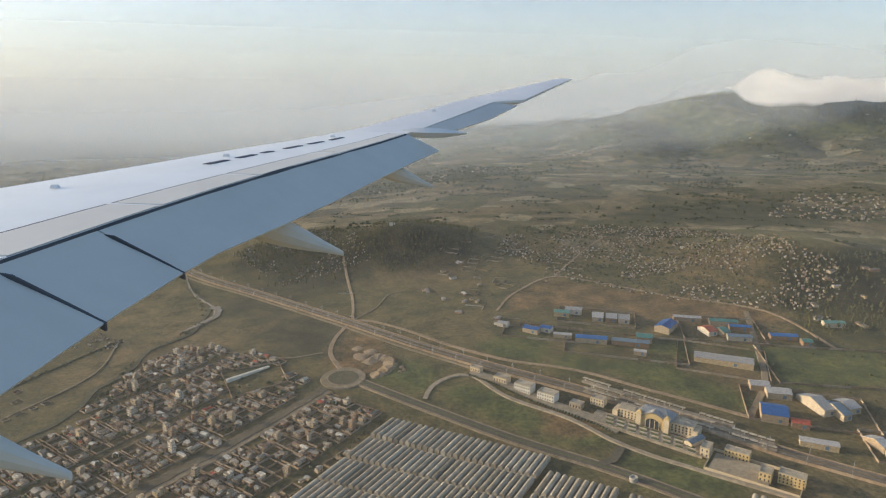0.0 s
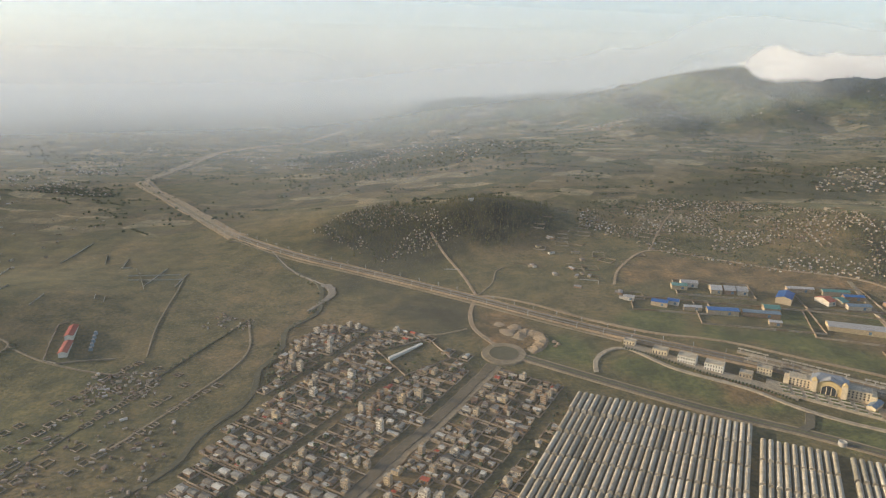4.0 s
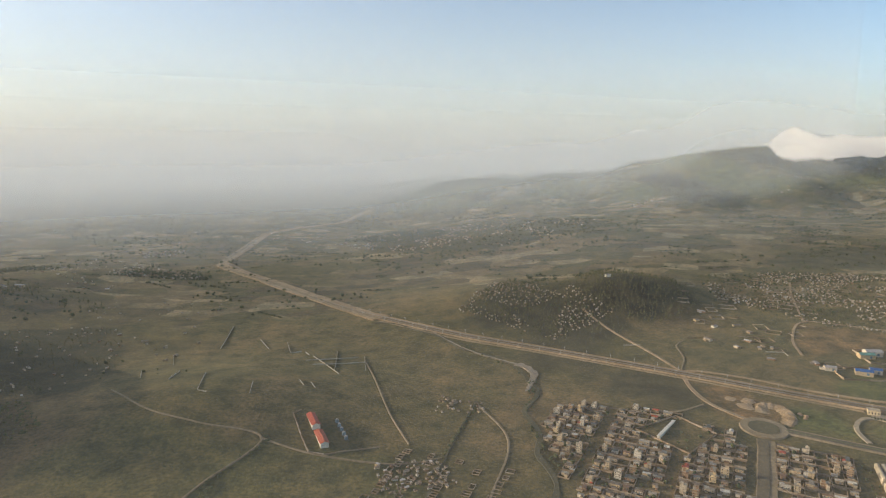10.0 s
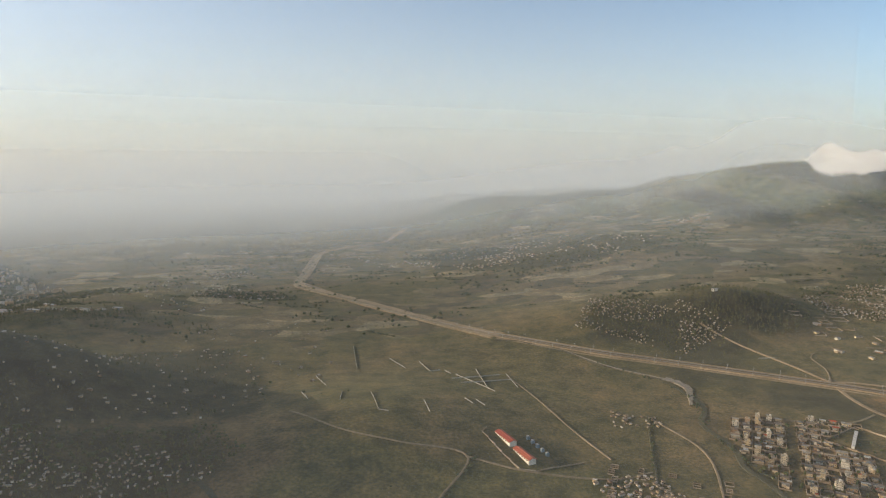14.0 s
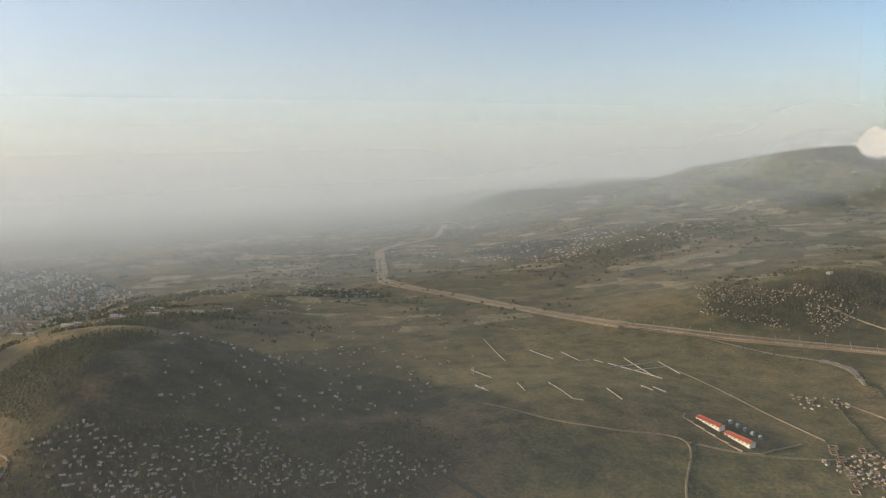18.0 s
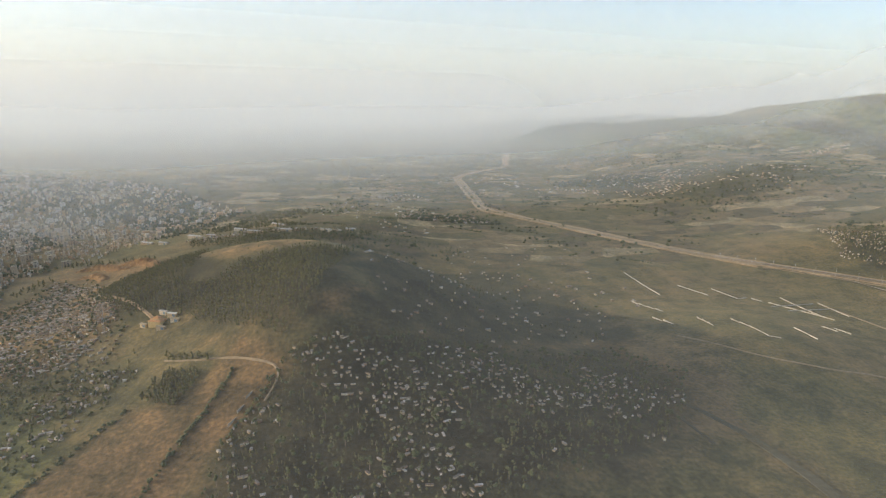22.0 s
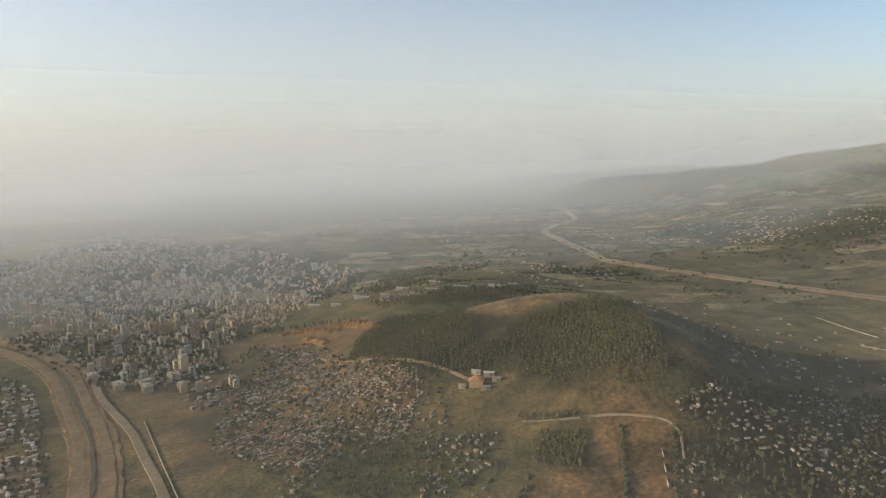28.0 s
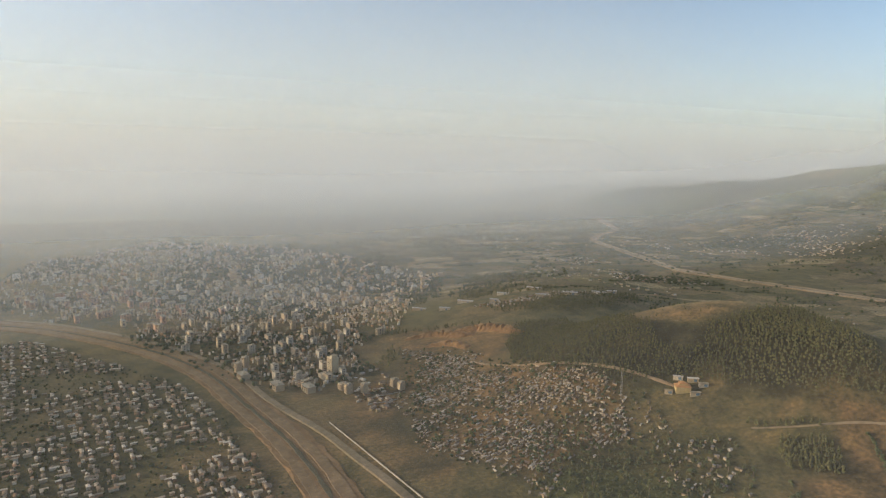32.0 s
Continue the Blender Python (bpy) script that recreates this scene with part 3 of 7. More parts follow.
def build_ground():
    xs = axis([(-5200, 260), (-2600, 60), (-1700, 16), (-1300, 9), (320, 16), (800, 36), (1700, 120), (3600, 300), (5200, 300)])
    ys = axis([(-2500, 300), (-400, 60), (180, 9), (900, 12), (1300, 22), (2600, 60), (3600, 140), (5200, 140)])
    verts, layers = [], {"farmland": [], "lush": [], "bare": [], "wood": []}
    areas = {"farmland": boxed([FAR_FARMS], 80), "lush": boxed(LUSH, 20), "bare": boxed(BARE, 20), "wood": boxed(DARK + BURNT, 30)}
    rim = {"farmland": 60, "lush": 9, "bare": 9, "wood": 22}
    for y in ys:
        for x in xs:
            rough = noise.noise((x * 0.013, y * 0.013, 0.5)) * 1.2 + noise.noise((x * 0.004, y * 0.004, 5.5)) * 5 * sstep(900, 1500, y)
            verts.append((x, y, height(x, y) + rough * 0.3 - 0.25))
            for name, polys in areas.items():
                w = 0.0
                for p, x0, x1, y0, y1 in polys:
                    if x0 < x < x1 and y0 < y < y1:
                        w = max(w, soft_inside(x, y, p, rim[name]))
                if name == "bare":
                    w *= 0.78 + 0.4 * noise.noise((x * 0.018, y * 0.03, 8.0))
                elif name == "lush" and x < -250 and y < 1150:
                    w *= 0.8 if x < -900 else 0.4
                elif name == "lush" and y > 1150:
                    w *= min(1.0, max(0.1, 0.62 + 1.3 * noise.noise((x * 0.006, y * 0.007, 2.0))))
                layers[name].append(w)
    n = len(xs)
    faces = [(j * n + i, j * n + i + 1, (j + 1) * n + i + 1, (j + 1) * n + i) for j in range(len(ys) - 1) for i in range(n - 1)]
    me = mesh("ground", verts, faces, M_GROUND, smooth=True)
    for name, values in layers.items():
        me.attributes.new(name, "FLOAT", "POINT").data.foreach_set("value", values)
    return thing("ground", "dry brown and green open country rising to a hazy mountain", "ground", kind="structure", data=me)


build_ground()

# ---- roads, railway bed and streams ----
road("road", BOULEVARD, 11, M_TRACK, "dusty earth shoulders of the boulevard between the house plots", "road", ragged=0.12)
road("road", [(x - 1.4, y + 1.0) for x, y in BOULEVARD], 6.5, M_DUSTY, "dark dusty asphalt of the boulevard", "road", lift=0.55, ragged=0.15)
road("road", AVENUE, 9.5, M_TRACK, "pale earth shoulders of the avenue past the greenhouses", "road", lift=0.35)
road("road", AVENUE, 6, M_ASPHALT, "grey asphalt avenue past the greenhouses", "road", lift=0.55)
road("railway_bed", RAIL, (9, 8.5), M_BALLAST, "raised brown gravel bed of a double railway line", "railway", lift=0.7, deep=1.5)
road("road", NORTH_ROAD, 2.8, M_EARTH, "pale dirt road beside the railway", "road", ragged=0.1)
road("road", [(-77, 533), (-84, 583), (-97, 641), (-108, 690)], 2.2, M_EARTH, "pale dirt road climbing to the village", "road", ragged=0.15)
road("road", [(-77, 533), (-60, 560), (-52, 590), (-40, 600)], 1.0, M_TRACK, "narrow winding footpath of bare earth", "path", ragged=0.2)
road("road", [(-77, 533), (-86, 500), (-86, 470), (-74, 442)], 3.2, M_EARTH, "short dirt road from the crossing to the roundabout", "road", ragged=0.15)
road("road", [(-12, 398), (-8, 414), (3, 427), (20, 430), (43, 400), (79, 374), (104, 347), (143, 319), (177, 296), (215, 268)], 3.0, M_PAVING, "pale concrete station approach road", "road", lift=0.5)
road("road", [(86, 326), (95, 331), (103, 344)], 5, M_ASPHALT, "short asphalt link road to the station", "road", lift=0.62)
road("road", [(47, 546), (66, 586), (110, 630), (161, 606), (210, 575), (269, 546), (290, 518), (300, 470)], 2.2, M_EARTH, "dirt road round the workshops", "road", ragged=0.15)
road("road", [(110, 630), (165, 727), (214, 796)], 1.8, M_EARTH, "pale dirt lane climbing through the slope village", "road", ragged=0.2)
road("road", [(192, 376), (222, 420), (240, 470), (262, 540)], 4, M_TRACK, "straight unpaved lane between the workshops", "road", ragged=0.1)
road("stream", [(q.x + 3.4 * math.sin(i * 0.85), q.y + 1.5 * math.sin(i * 0.53)) for i, q in enumerate(smooth_line(RIVER, 9.0))], (4.0, 3.4), M_GULLY, "damp dark stream bed winding through the plain", "stream", lift=0.3, ragged=0.35)
road("water", [(-277, 682), (-258, 640), (-238, 607), (-216, 582), (-206, 570)], (0.8, 2.2), M_WATER, "thin pale muddy water in the stream bed", "water", lift=0.5, ragged=0.5)
road("water", [(-210, 576), (-204, 566), (-202, 553), (-205, 542), (-212, 528), (-218, 516)], (7.5, 2.5), M_WATER, "muddy brown pool where the stream widens", "water", lift=0.55, ragged=0.45, step=3)
road("highway", HIGHWAY, (30, 27), M_GRADED, "broad bare earth motorway under construction", "road", ragged=0.12, step=8)
road("highway", [(-1450, 925), (-1382, 895), (-1285, 823), (-1205, 735), (-1165, 655), (-1128, 590), (-1108, 545), (-1084, 490), (-1065, 430), (-1050, 360)], 5, M_TRACK, "dusty service road beside the motorway works", "road", lift=0.7, ragged=0.1)
road("highway", NORTH_HIGHWAY, (20, 16), M_EARTH, "bare earth highway cutting across the fields", "road", lift=0.9, ragged=0.15, step=10)
road("road", [(-1005, 684), (-980, 634), (-952, 596), (-923, 560), (-905, 535)], 1.8, M_EARTH, "dirt road along the foot of the wooded hill", "road", ragged=0.2)
road("road", [(-888, 484), (-867, 471), (-838, 455), (-818, 440), (-824, 420)], 0.8, M_TRACK, "pale footpath along the edge of the brown field", "path", ragged=0.2)
road("road", [(-536, 528), (-500, 487), (-461, 467), (-417, 450), (-447, 398), (-470, 350)], 1.0, M_TRACK, "thin pale farm track across the pasture", "path", ragged=0.2)
road("road", [(-345, 610), (-338, 560), (-330, 490), (-320, 440)], 0.9, M_TRACK, "straight field track over the pasture", "path", ragged=0.2)


def beside(points, off):
    """The same line, off metres to its left."""
    out = []
    for i, (x, y) in enumerate(points):
        (x0, y0), (x1, y1) = points[max(i - 1, 0)], points[min(i + 1, len(points) - 1)]
        d = math.hypot(x1 - x0, y1 - y0)
        out.append((x - (y1 - y0) / d * off, y + (x1 - x0) / d * off))
    return out


M_LANE = earthy("rolled_earth", (0.17, 0.105, 0.055), (0.27, 0.17, 0.09), broad=0.08)
road("lane", beside(HIGHWAY, 7), 7, M_LANE, "rolled orange earth lane of the motorway works", "road", lift=0.65, ragged=0.2, step=8, seed=4)
road("lane", beside(HIGHWAY, -8), 6, M_LANE, "dusty earth lane of the motorway works", "road", lift=0.65, ragged=0.25, step=8, seed=5)
road("verge", beside(HIGHWAY, -1), 2.5, M_GULLY, "dark strip of weeds between the earth lanes", "verge", lift=0.7, ragged=0.5, step=8, seed=6)
road("road", beside(RAIL, -9)[3:9], 2.2, M_TRACK, "dirt service track below the railway", "road", ragged=0.25, seed=7)
for off in (-4.9, 4.9):
    road("track_edge", beside(RAIL, off), 0.7, M_EARTH, "pale gravel edge of the railway bed", "railway", lift=1.0, deep=0.8, ragged=0.1)
road("lane", beside(NORTH_HIGHWAY, 3), 4, M_TRACK, "rutted lane on the new earth highway", "road", lift=1.1, ragged=0.25, step=10, seed=8)
road("verge", beside(AVENUE, 0), 0.8, M_LAWN, "narrow grassed median of the avenue", "verge", lift=0.68, seed=9)
road("road", [(-196, 487), (-150, 470), (-118, 462), (-92, 470)], 1.6, M_TRACK, "dusty lane along the town's edge", "road", ragged=0.25)
road("road", [(-300, 330), (-275, 380), (-252, 440), (-262, 500)], 1.2, M_TRACK, "worn footpath along the stream", "path", ragged=0.3)
road("road", [(-345, 300), (-318, 370), (-290, 440), (-262, 505)], 1.2, M_GULLY, "dark field ditch across the plain", "ditch", ragged=0.3)
road("road", [(-418, 450), (-380, 430), (-330, 415), (-300, 420)], 1.0, M_TRACK, "worn footpath to the red barns", "path", ragged=0.3)
road("road", [(-588, 437), (-568, 408), (-553, 370), (-545, 330)], (3, 7), M_GULLY, "dark ditch across the green pasture", "ditch", ragged=0.4)
road("road", [(-600, 430), (-592, 405), (-588, 390)], 1.4, M_GULLY, "dark ditch across the green pasture", "ditch", ragged=0.4)

# ---- houses of the planned town ----
M_GLASS = plain("window_glass", (0.05, 0.055, 0.06), 0.15, specular=0.5)
M_DOOR = plain("painted_steel_door", (0.16, 0.22, 0.26), 0.5)
M_SLAB = earthy("roof_slab", (0.34, 0.285, 0.205), (0.48, 0.41, 0.305))


def box_mesh(name, sx, sy, sz, mat, base=0.0):
    h = Heap()
    h.box(0, 0, base, sx, sy, sz)
    return h.mesh(name, mat)


def house(kind, sx, sy, floors, rng):
    """A small house: plastered walls, a roof, door and windows. kind: gable, lean or flat."""
    ob = thing("house", {"gable": "small plastered house with a pitched sheet-metal roof in its yard", "lean": "low plastered house with a sloping sheet-metal roof", "flat": "unfinished concrete house of several storeys with a flat roof"}[kind], "house", group="houses of the planned town")
    h, wall, roof = 1.55 * floors, Heap(), Heap()
    rise = 0.16 * sy
    if kind == "gable":
        wall.gable_wall(0, 0, -1, sx, sy, h + 1, rise)
        roof.gable(0, 0, h, sx, sy, rise, eave=0.25)
    elif kind == "lean":
        wall.box(0, 0, -1, sx, sy, h + 1)
        wall.box(-sx * 0.36, -sy * 0.62, -1, sx * 0.28, sy * 0.4, h * 0.8 + 1)
        z = h + 0.05
        hx, hy = sx / 2 + 0.25, sy / 2 + 0.25
        lean = 0.10 * sy
        roof.add([(-hx, -hy, z), (hx, -hy, z), (hx, hy, z + lean), (-hx, hy, z + lean), (-hx, -hy, z + 0.14), (hx, -hy, z + 0.14), (hx, hy, z + lean + 0.14), (-hx, hy, z + lean + 0.14)], BOX)
    else:
        for i in range(floors):
            wall.box(0, 0, -1 if i == 0 else i * 1.55 + 0.12, sx, sy, 1.43 + (1 if i == 0 else 0))
        for i in range(floors):
            roof.box(0, -0.15, (i + 1) * 1.55 - 0.12, sx + 0.3, sy + 0.6, 0.13)
        for a in (-1, 1):
            for b in (-1, 1):
                roof.box(a * sx * 0.42, b * sy * 0.42, h, 0.22, 0.22, 0.8)
    # a wing or lean-to at one end
    aw, ad, side = rng.uniform(0.3, 0.55) * sx, rng.uniform(0.55, 0.95) * sy, rng.choice((-1, 1))
    ax, ay, ah = side * (sx - aw) / 2, sy / 2 + ad / 2, rng.uniform(1.15, 1.5) if kind != "flat" else rng.choice((1.5, 2.9))
    a, r = Heap(), Heap()
    a.box(ax, ay, -1, aw, ad, ah + 1)
    hx, hy = aw / 2 + 0.18, ad / 2 + 0.18
    r.add([(ax - hx, ay - hy, ah + 0.24), (ax + hx, ay - hy, ah + 0.24), (ax + hx, ay + hy, ah + 0.02), (ax - hx, ay + hy, ah + 0.02), (ax - hx, ay - hy, ah + 0.34), (ax + hx, ay - hy, ah + 0.34), (ax + hx, ay + hy, ah + 0.12), (ax - hx, ay + hy, ah + 0.12)], BOX)
    piece("annex", a.mesh("annex", M_WALL), ob)
    piece("annex_roof", r.mesh("annex_roof", M_ROOF), ob)
    if kind == "flat":
        wall.box(-side * sx * 0.2, sy * 0.1, h + 0.05, sx * 0.45, sy * 0.6, 1.1)
    piece("wall_shell", wall.mesh("wall_shell", M_WALL), ob)
    piece("roof", roof.mesh("roof", M_ROOF if kind != "flat" else M_SLAB), ob, "stained concrete floor slabs" if kind == "flat" else "")
    piece("door", box_mesh("door", 0.5, 0.08, 1.0, M_DOOR), ob, at=pose(sx * 0.1, -sy / 2 - 0.03, 0))
    win = box_mesh("window", 0.62, 0.08, 0.55, M_GLASS)
    for i in range(floors):
        for k in (-0.3, 0.34):
            piece("window", win, ob, at=pose(sx * k, -sy / 2 - 0.03, i * 1.55 + 0.6))
    if floors > 1:
        for i in range(floors):
            piece("window", win, ob, at=pose(-sx / 2 - 0.03, 0, i * 1.55 + 0.6, 0, 0, 90))
    return ob


def build_town():
    rng = random.Random(7)
    kinds = [house("gable", 5.2, 3.6, 1, rng), house("gable", 6.4, 3.9, 1, rng), house("gable", 4.2, 3.4, 1, rng), house("lean", 5.6, 3.2, 1, rng), house("lean", 4.4, 3.8, 1, rng), house("lean", 7.2, 3.0, 1, rng), house("flat", 4.8, 4.2, 2, rng), house("flat", 5.2, 4.4, 3, rng), house("flat", 4.2, 4.0, 4, rng)]
    weights = [4, 4, 4, 5, 5, 4, 5, 2.6, 0.8]
    d, e = Vector((-0.563, -0.826)), Vector((0.826, -0.563))
    turn = math.atan2(e.y, e.x)
    walls, extra, yard = Heap(), Heap(), Heap()
    made, used = 0, set()
    for side, poly in ((1, TOWN_EAST), (-1, TOWN_WEST)):
        for r in range(0, 25):
            for c in range(0, 22):
                u, w = 6 + c * 7.4 + rng.uniform(-0.4, 0.4), r * 10.4 + rng.uniform(-0.5, 0.5)
                p = Vector((-76, 414)) + d * w + e * side * (u + 2.5)
                if side < 0:
                    p += d * -18
                if not inside(p.x, p.y, poly) or near_line(p.x, p.y, BOULEVARD, 8) or near_line(p.x, p.y, AVENUE, 9) or inside(p.x, p.y, LOT) or near_line(p.x, p.y, RIVER, 8):
                    continue
                if c % 7 == 6:
                    continue
                z = height(p.x, p.y)
                corners = [p - e * 3.6 - d * 4.3, p + e * 3.6 - d * 4.3, p + e * 3.6 + d * 4.3, p - e * 3.6 + d * 4.3]
                if rng.random() < 0.86:
                    wall_line(walls, [tuple(q) for q in (*corners, corners[0])], 0.85, 0.18)
                if rng.random() < 0.16:
                    continue
                q = p + e * rng.uniform(-0.6, 0.6) - d * rng.uniform(-0.3, 1.6)
                k = rng.choices(range(len(kinds)), weights)[0]
                m = pose(q.x, q.y, height(q.x, q.y), 0, 0, math.degrees(turn) + rng.choice((0, 0, 0, 180, 90)) + rng.uniform(-4, 4)) @ Matrix.Diagonal((rng.uniform(0.58, 0.98), rng.uniform(0.52, 0.82), rng.uniform(0.8, 1.1), 1))
                if made < 280:
                    if k in used:
                        copy_thing(kinds[k], m).matrix_world = m
                    else:
                        kinds[k].matrix_world = m
                        used.add(k)
                    made += 1
                else:
                    extra.gable_wall(q.x, q.y, z - 1, 4.8, 3.5, 2.5, 0.6, turn, 0)
                    extra.gable(q.x, q.y, z + 1.5, 4.8, 3.5, 0.6, turn, 1)
                for turn_by in range(rng.choice((0, 1, 1, 2))):
                    q = p + d * rng.uniform(2.2, 3.4) + e * rng.uniform(-2.6, 2.6)
                    zz = height(q.x, q.y)
                    w, g = rng.uniform(1.2, 3.6), rng.uniform(1.1, 1.7)
                    yard.box(q.x, q.y, zz - 0.5, w, 1.5, g, turn, 0)
                    yard.box(q.x, q.y, zz + g - 0.5, w + 0.3, 1.8, 0.12, turn, 1)
    thing("compound_walls", "brown stone compound walls round the house plots", "wall", kind="stuff", data=walls.mesh("compound_walls", M_FENCE))
    if extra.v:
        thing("houses", "small plastered houses with sheet-metal roofs at the town's edge", "houses", kind="stuff", data=extra.mesh("houses", [M_WALL_S, M_ROOF_S]))
    thing("sheds", "low sheds and lean-to huts in the yards", "sheds", kind="stuff", data=yard.mesh("sheds", [M_WALL_S, M_ROOF_S]))


build_town()


def ring_mesh(name, cx, cy, r0, r1, mat, lift, drop=1.0, n=48):
    v, f = [], []
    for i in range(n):
        a = 2 * math.pi * i / n
        for r, dz in ((r0, lift), (r1, lift), (r1 + 0.6, lift - drop)):
            x, y = cx + r * math.cos(a), cy + r * math.sin(a)
            v.append((x, y, height(x, y) + dz))
    for i in range(n):
        j = (i + 1) % n
        f += [(i * 3, i * 3 + 1, j * 3 + 1, j * 3), (i * 3 + 1, i * 3 + 2, j * 3 + 2, j * 3 + 1)]
    return mesh(name, v, f, mat)


thing("roundabout", "pale dusty ring road of a roundabout", "road", kind="structure", data=ring_mesh("roundabout", -70, 428, 10.6, 15.5, M_TRACK, 0.66))
ROUND = thing("traffic_island", "round grassed traffic island with a dusty kerb", "traffic island")
piece("lawn", ring_mesh("lawn", -70, 428, 0.05, 10.3, M_GULLY, 0.8, 0.6), ROUND)
piece("kerb", ring_mesh("kerb", -70, 428, 10.3, 10.6, M_TRACK, 0.9, 0.6), ROUND, "dusty earth-stained kerb")


# ---- greenhouses ----
def film_material():
    m, nodes, links, b = material("greenhouse_film", 0.75, specular=0.2)
    info = nodes.new("ShaderNodeObjectInfo")
    r = ramp(nodes, [(0.0, (0.38, 0.32, 0.225)), (0.5, (0.45, 0.38, 0.275)), (0.86, (0.54, 0.47, 0.355)), (0.96, (0.24, 0.21, 0.15))])
    links.new(info.outputs["Random"], r.inputs["Fac"])
    n = noise_node(nodes, links, 0.22, 5, 0.7)
    d = ramp(nodes, [(0.3, (0.70, 0.68, 0.62)), (0.62, (1.06, 1.06, 1.06))])
    links.new(n.outputs["Fac"], d.inputs["Fac"])
    links.new(mix(nodes, links, 1.0, r.outputs["Color"], d.outputs["Color"], "MULTIPLY"), b.inputs["Base Color"])
    return m


M_FILM = film_material()
M_GUTTER = plain("gutter", (0.085, 0.09, 0.06), 0.8)


def greenhouse(origin, u, v, bays, wide, rows, long, label):
    """Joined arched tunnels: u runs across the tunnels, v along them."""
    u, v = Vector(u).normalized(), Vector(v).normalized()
    ob = thing("greenhouse", label, "greenhouse", Matrix.Translation((*origin, height(*origin))), group="greenhouses by the avenue")
    low, high, n = 1.5, 1.35, 8
    gap = 2.2

    def bay_mesh(a, b):
        p, f = [], []
        for k, s in ((0, a), (1, b)):
            for i in range(n + 1):
                t = math.pi * i / n
                q = u * (wide * 0.37 * (1 - math.cos(t))) + v * s
                p.append((q.x, q.y, low + high * math.sin(t)))
            for w in (0, wide * 0.74):
                q = u * w + v * s
                p.append((q.x, q.y, -2.0))
        m = n + 3
        for i in range(n):
            f.append((i, i + m, i + m + 1, i + 1))
        f.append((n + 1, n + 1 + m, m, 0))
        f.append((n, n + m, n + 2 + m, n + 2))
        f.append((*range(n + 1), n + 2, n + 1))
        f.append(tuple(k + m for k in (n + 1, n + 2, *reversed(range(n + 1)))))
        return mesh("tunnel", p, f, M_FILM)

    for r in range(rows):
        a = r * (long + gap)
        me = bay_mesh(a, a + long)
        for c in range(bays):
            q = u * (c * wide)
            ground = height(origin[0] + q.x + v.x * a, origin[1] + q.y + v.y * a) - height(*origin)
            piece("tunnel", me, ob, at=pose(q.x, q.y, ground + 0.15 * math.sin(c * 2.3 + r)))
        g = Heap()
        q = u * (bays * wide / 2) + v * (a + long + gap / 2)
        g.box(q.x, q.y, -2, bays * wide, gap * 0.9, 2.3 + (height(origin[0] + q.x, origin[1] + q.y) - height(*origin)), math.atan2(u.y, u.x))
        piece("gutter", g.mesh("gutter", M_GUTTER), ob, "dark gutter between the rows of tunnels")
    return ob


greenhouse((-32, 372), (93, -41), (-46, -81), 27, 3.77, 5, 21.8, "large greenhouse of joined arched tunnels under dusty white film")
greenhouse((57, 317), (93, -47), (-46, -81), 10, 3.85, 4, 21.8, "second greenhouse of joined arched tunnels under dusty white film")
greenhouse((95, 296), (93, -47), (-46, -81), 11, 3.77, 3, 21.8, "third greenhouse of joined arched tunnels under dusty white film")
greenhouse((157, 296), (93, -47), (-46, -81), 10, 3.85, 3, 21.8, "far greenhouse of joined arched tunnels under dusty white film")

# ---- railway: rails, overhead line ----
M_STEEL = plain("worn_steel", (0.30, 0.27, 0.24), 0.45, 0.7)
M_MAST = plain("galvanised_mast", (0.46, 0.44, 0.40), 0.5, 0.3)
line = smooth_line(RAIL, 5.0)
for off in (-2.4, 2.4):
    h = Heap()
    for a, b in zip(line, line[1:]):
        dd = (b - a).normalized()
        nn = Vector((-dd.y, dd.x))
        for g in (-0.5, 0.5):
            m = (a + b) / 2 + nn * (off + g)
            h.box(m.x, m.y, height(m.x, m.y) + 0.6, (b - a).length + 0.05, 0.16, 0.42, math.atan2(dd.y, dd.x))
    thing("railway_track", "pair of worn steel rails on a gravel bed", "railway track", kind="structure", data=h.mesh("railway_track", M_STEEL))


def build_masts():
    pole, arm, wire = Heap(), Heap(), Heap()
    pole.box(0, 0, 0, 0.26, 0.26, 4.6, top=0.7)
    arm.box(0, 1.4, 3.9, 0.12, 2.8, 0.14)
    arm.box(0, 1.3, 3.1, 0.10, 2.6, 0.10)
    first = thing("catenary_mast", "slim grey overhead-line mast beside the railway", "mast", group="overhead-line masts")
    piece("pole", pole.mesh("pole", M_MAST), first)
    piece("arm", arm.mesh("arm", M_MAST), first)
    ahead, i, prev = 0.0, 0, None
    for a, b in zip(line, line[1:]):
        ahead += (b - a).length
        if ahead < 17 or a.y > 800:
            continue
        ahead = 0.0
        dd = (b - a).normalized()
        nn = Vector((-dd.y, dd.x))
        for side in (-1, 1):
            q = a + nn * side * 5.6
            m = pose(q.x, q.y, height(q.x, q.y), 0, 0, math.degrees(math.atan2(dd.y, dd.x)) + (0 if side < 0 else 180))
            if i == 0:
                first.matrix_world = m
            else:
                copy_thing(first, m)
            i += 1


build_masts()

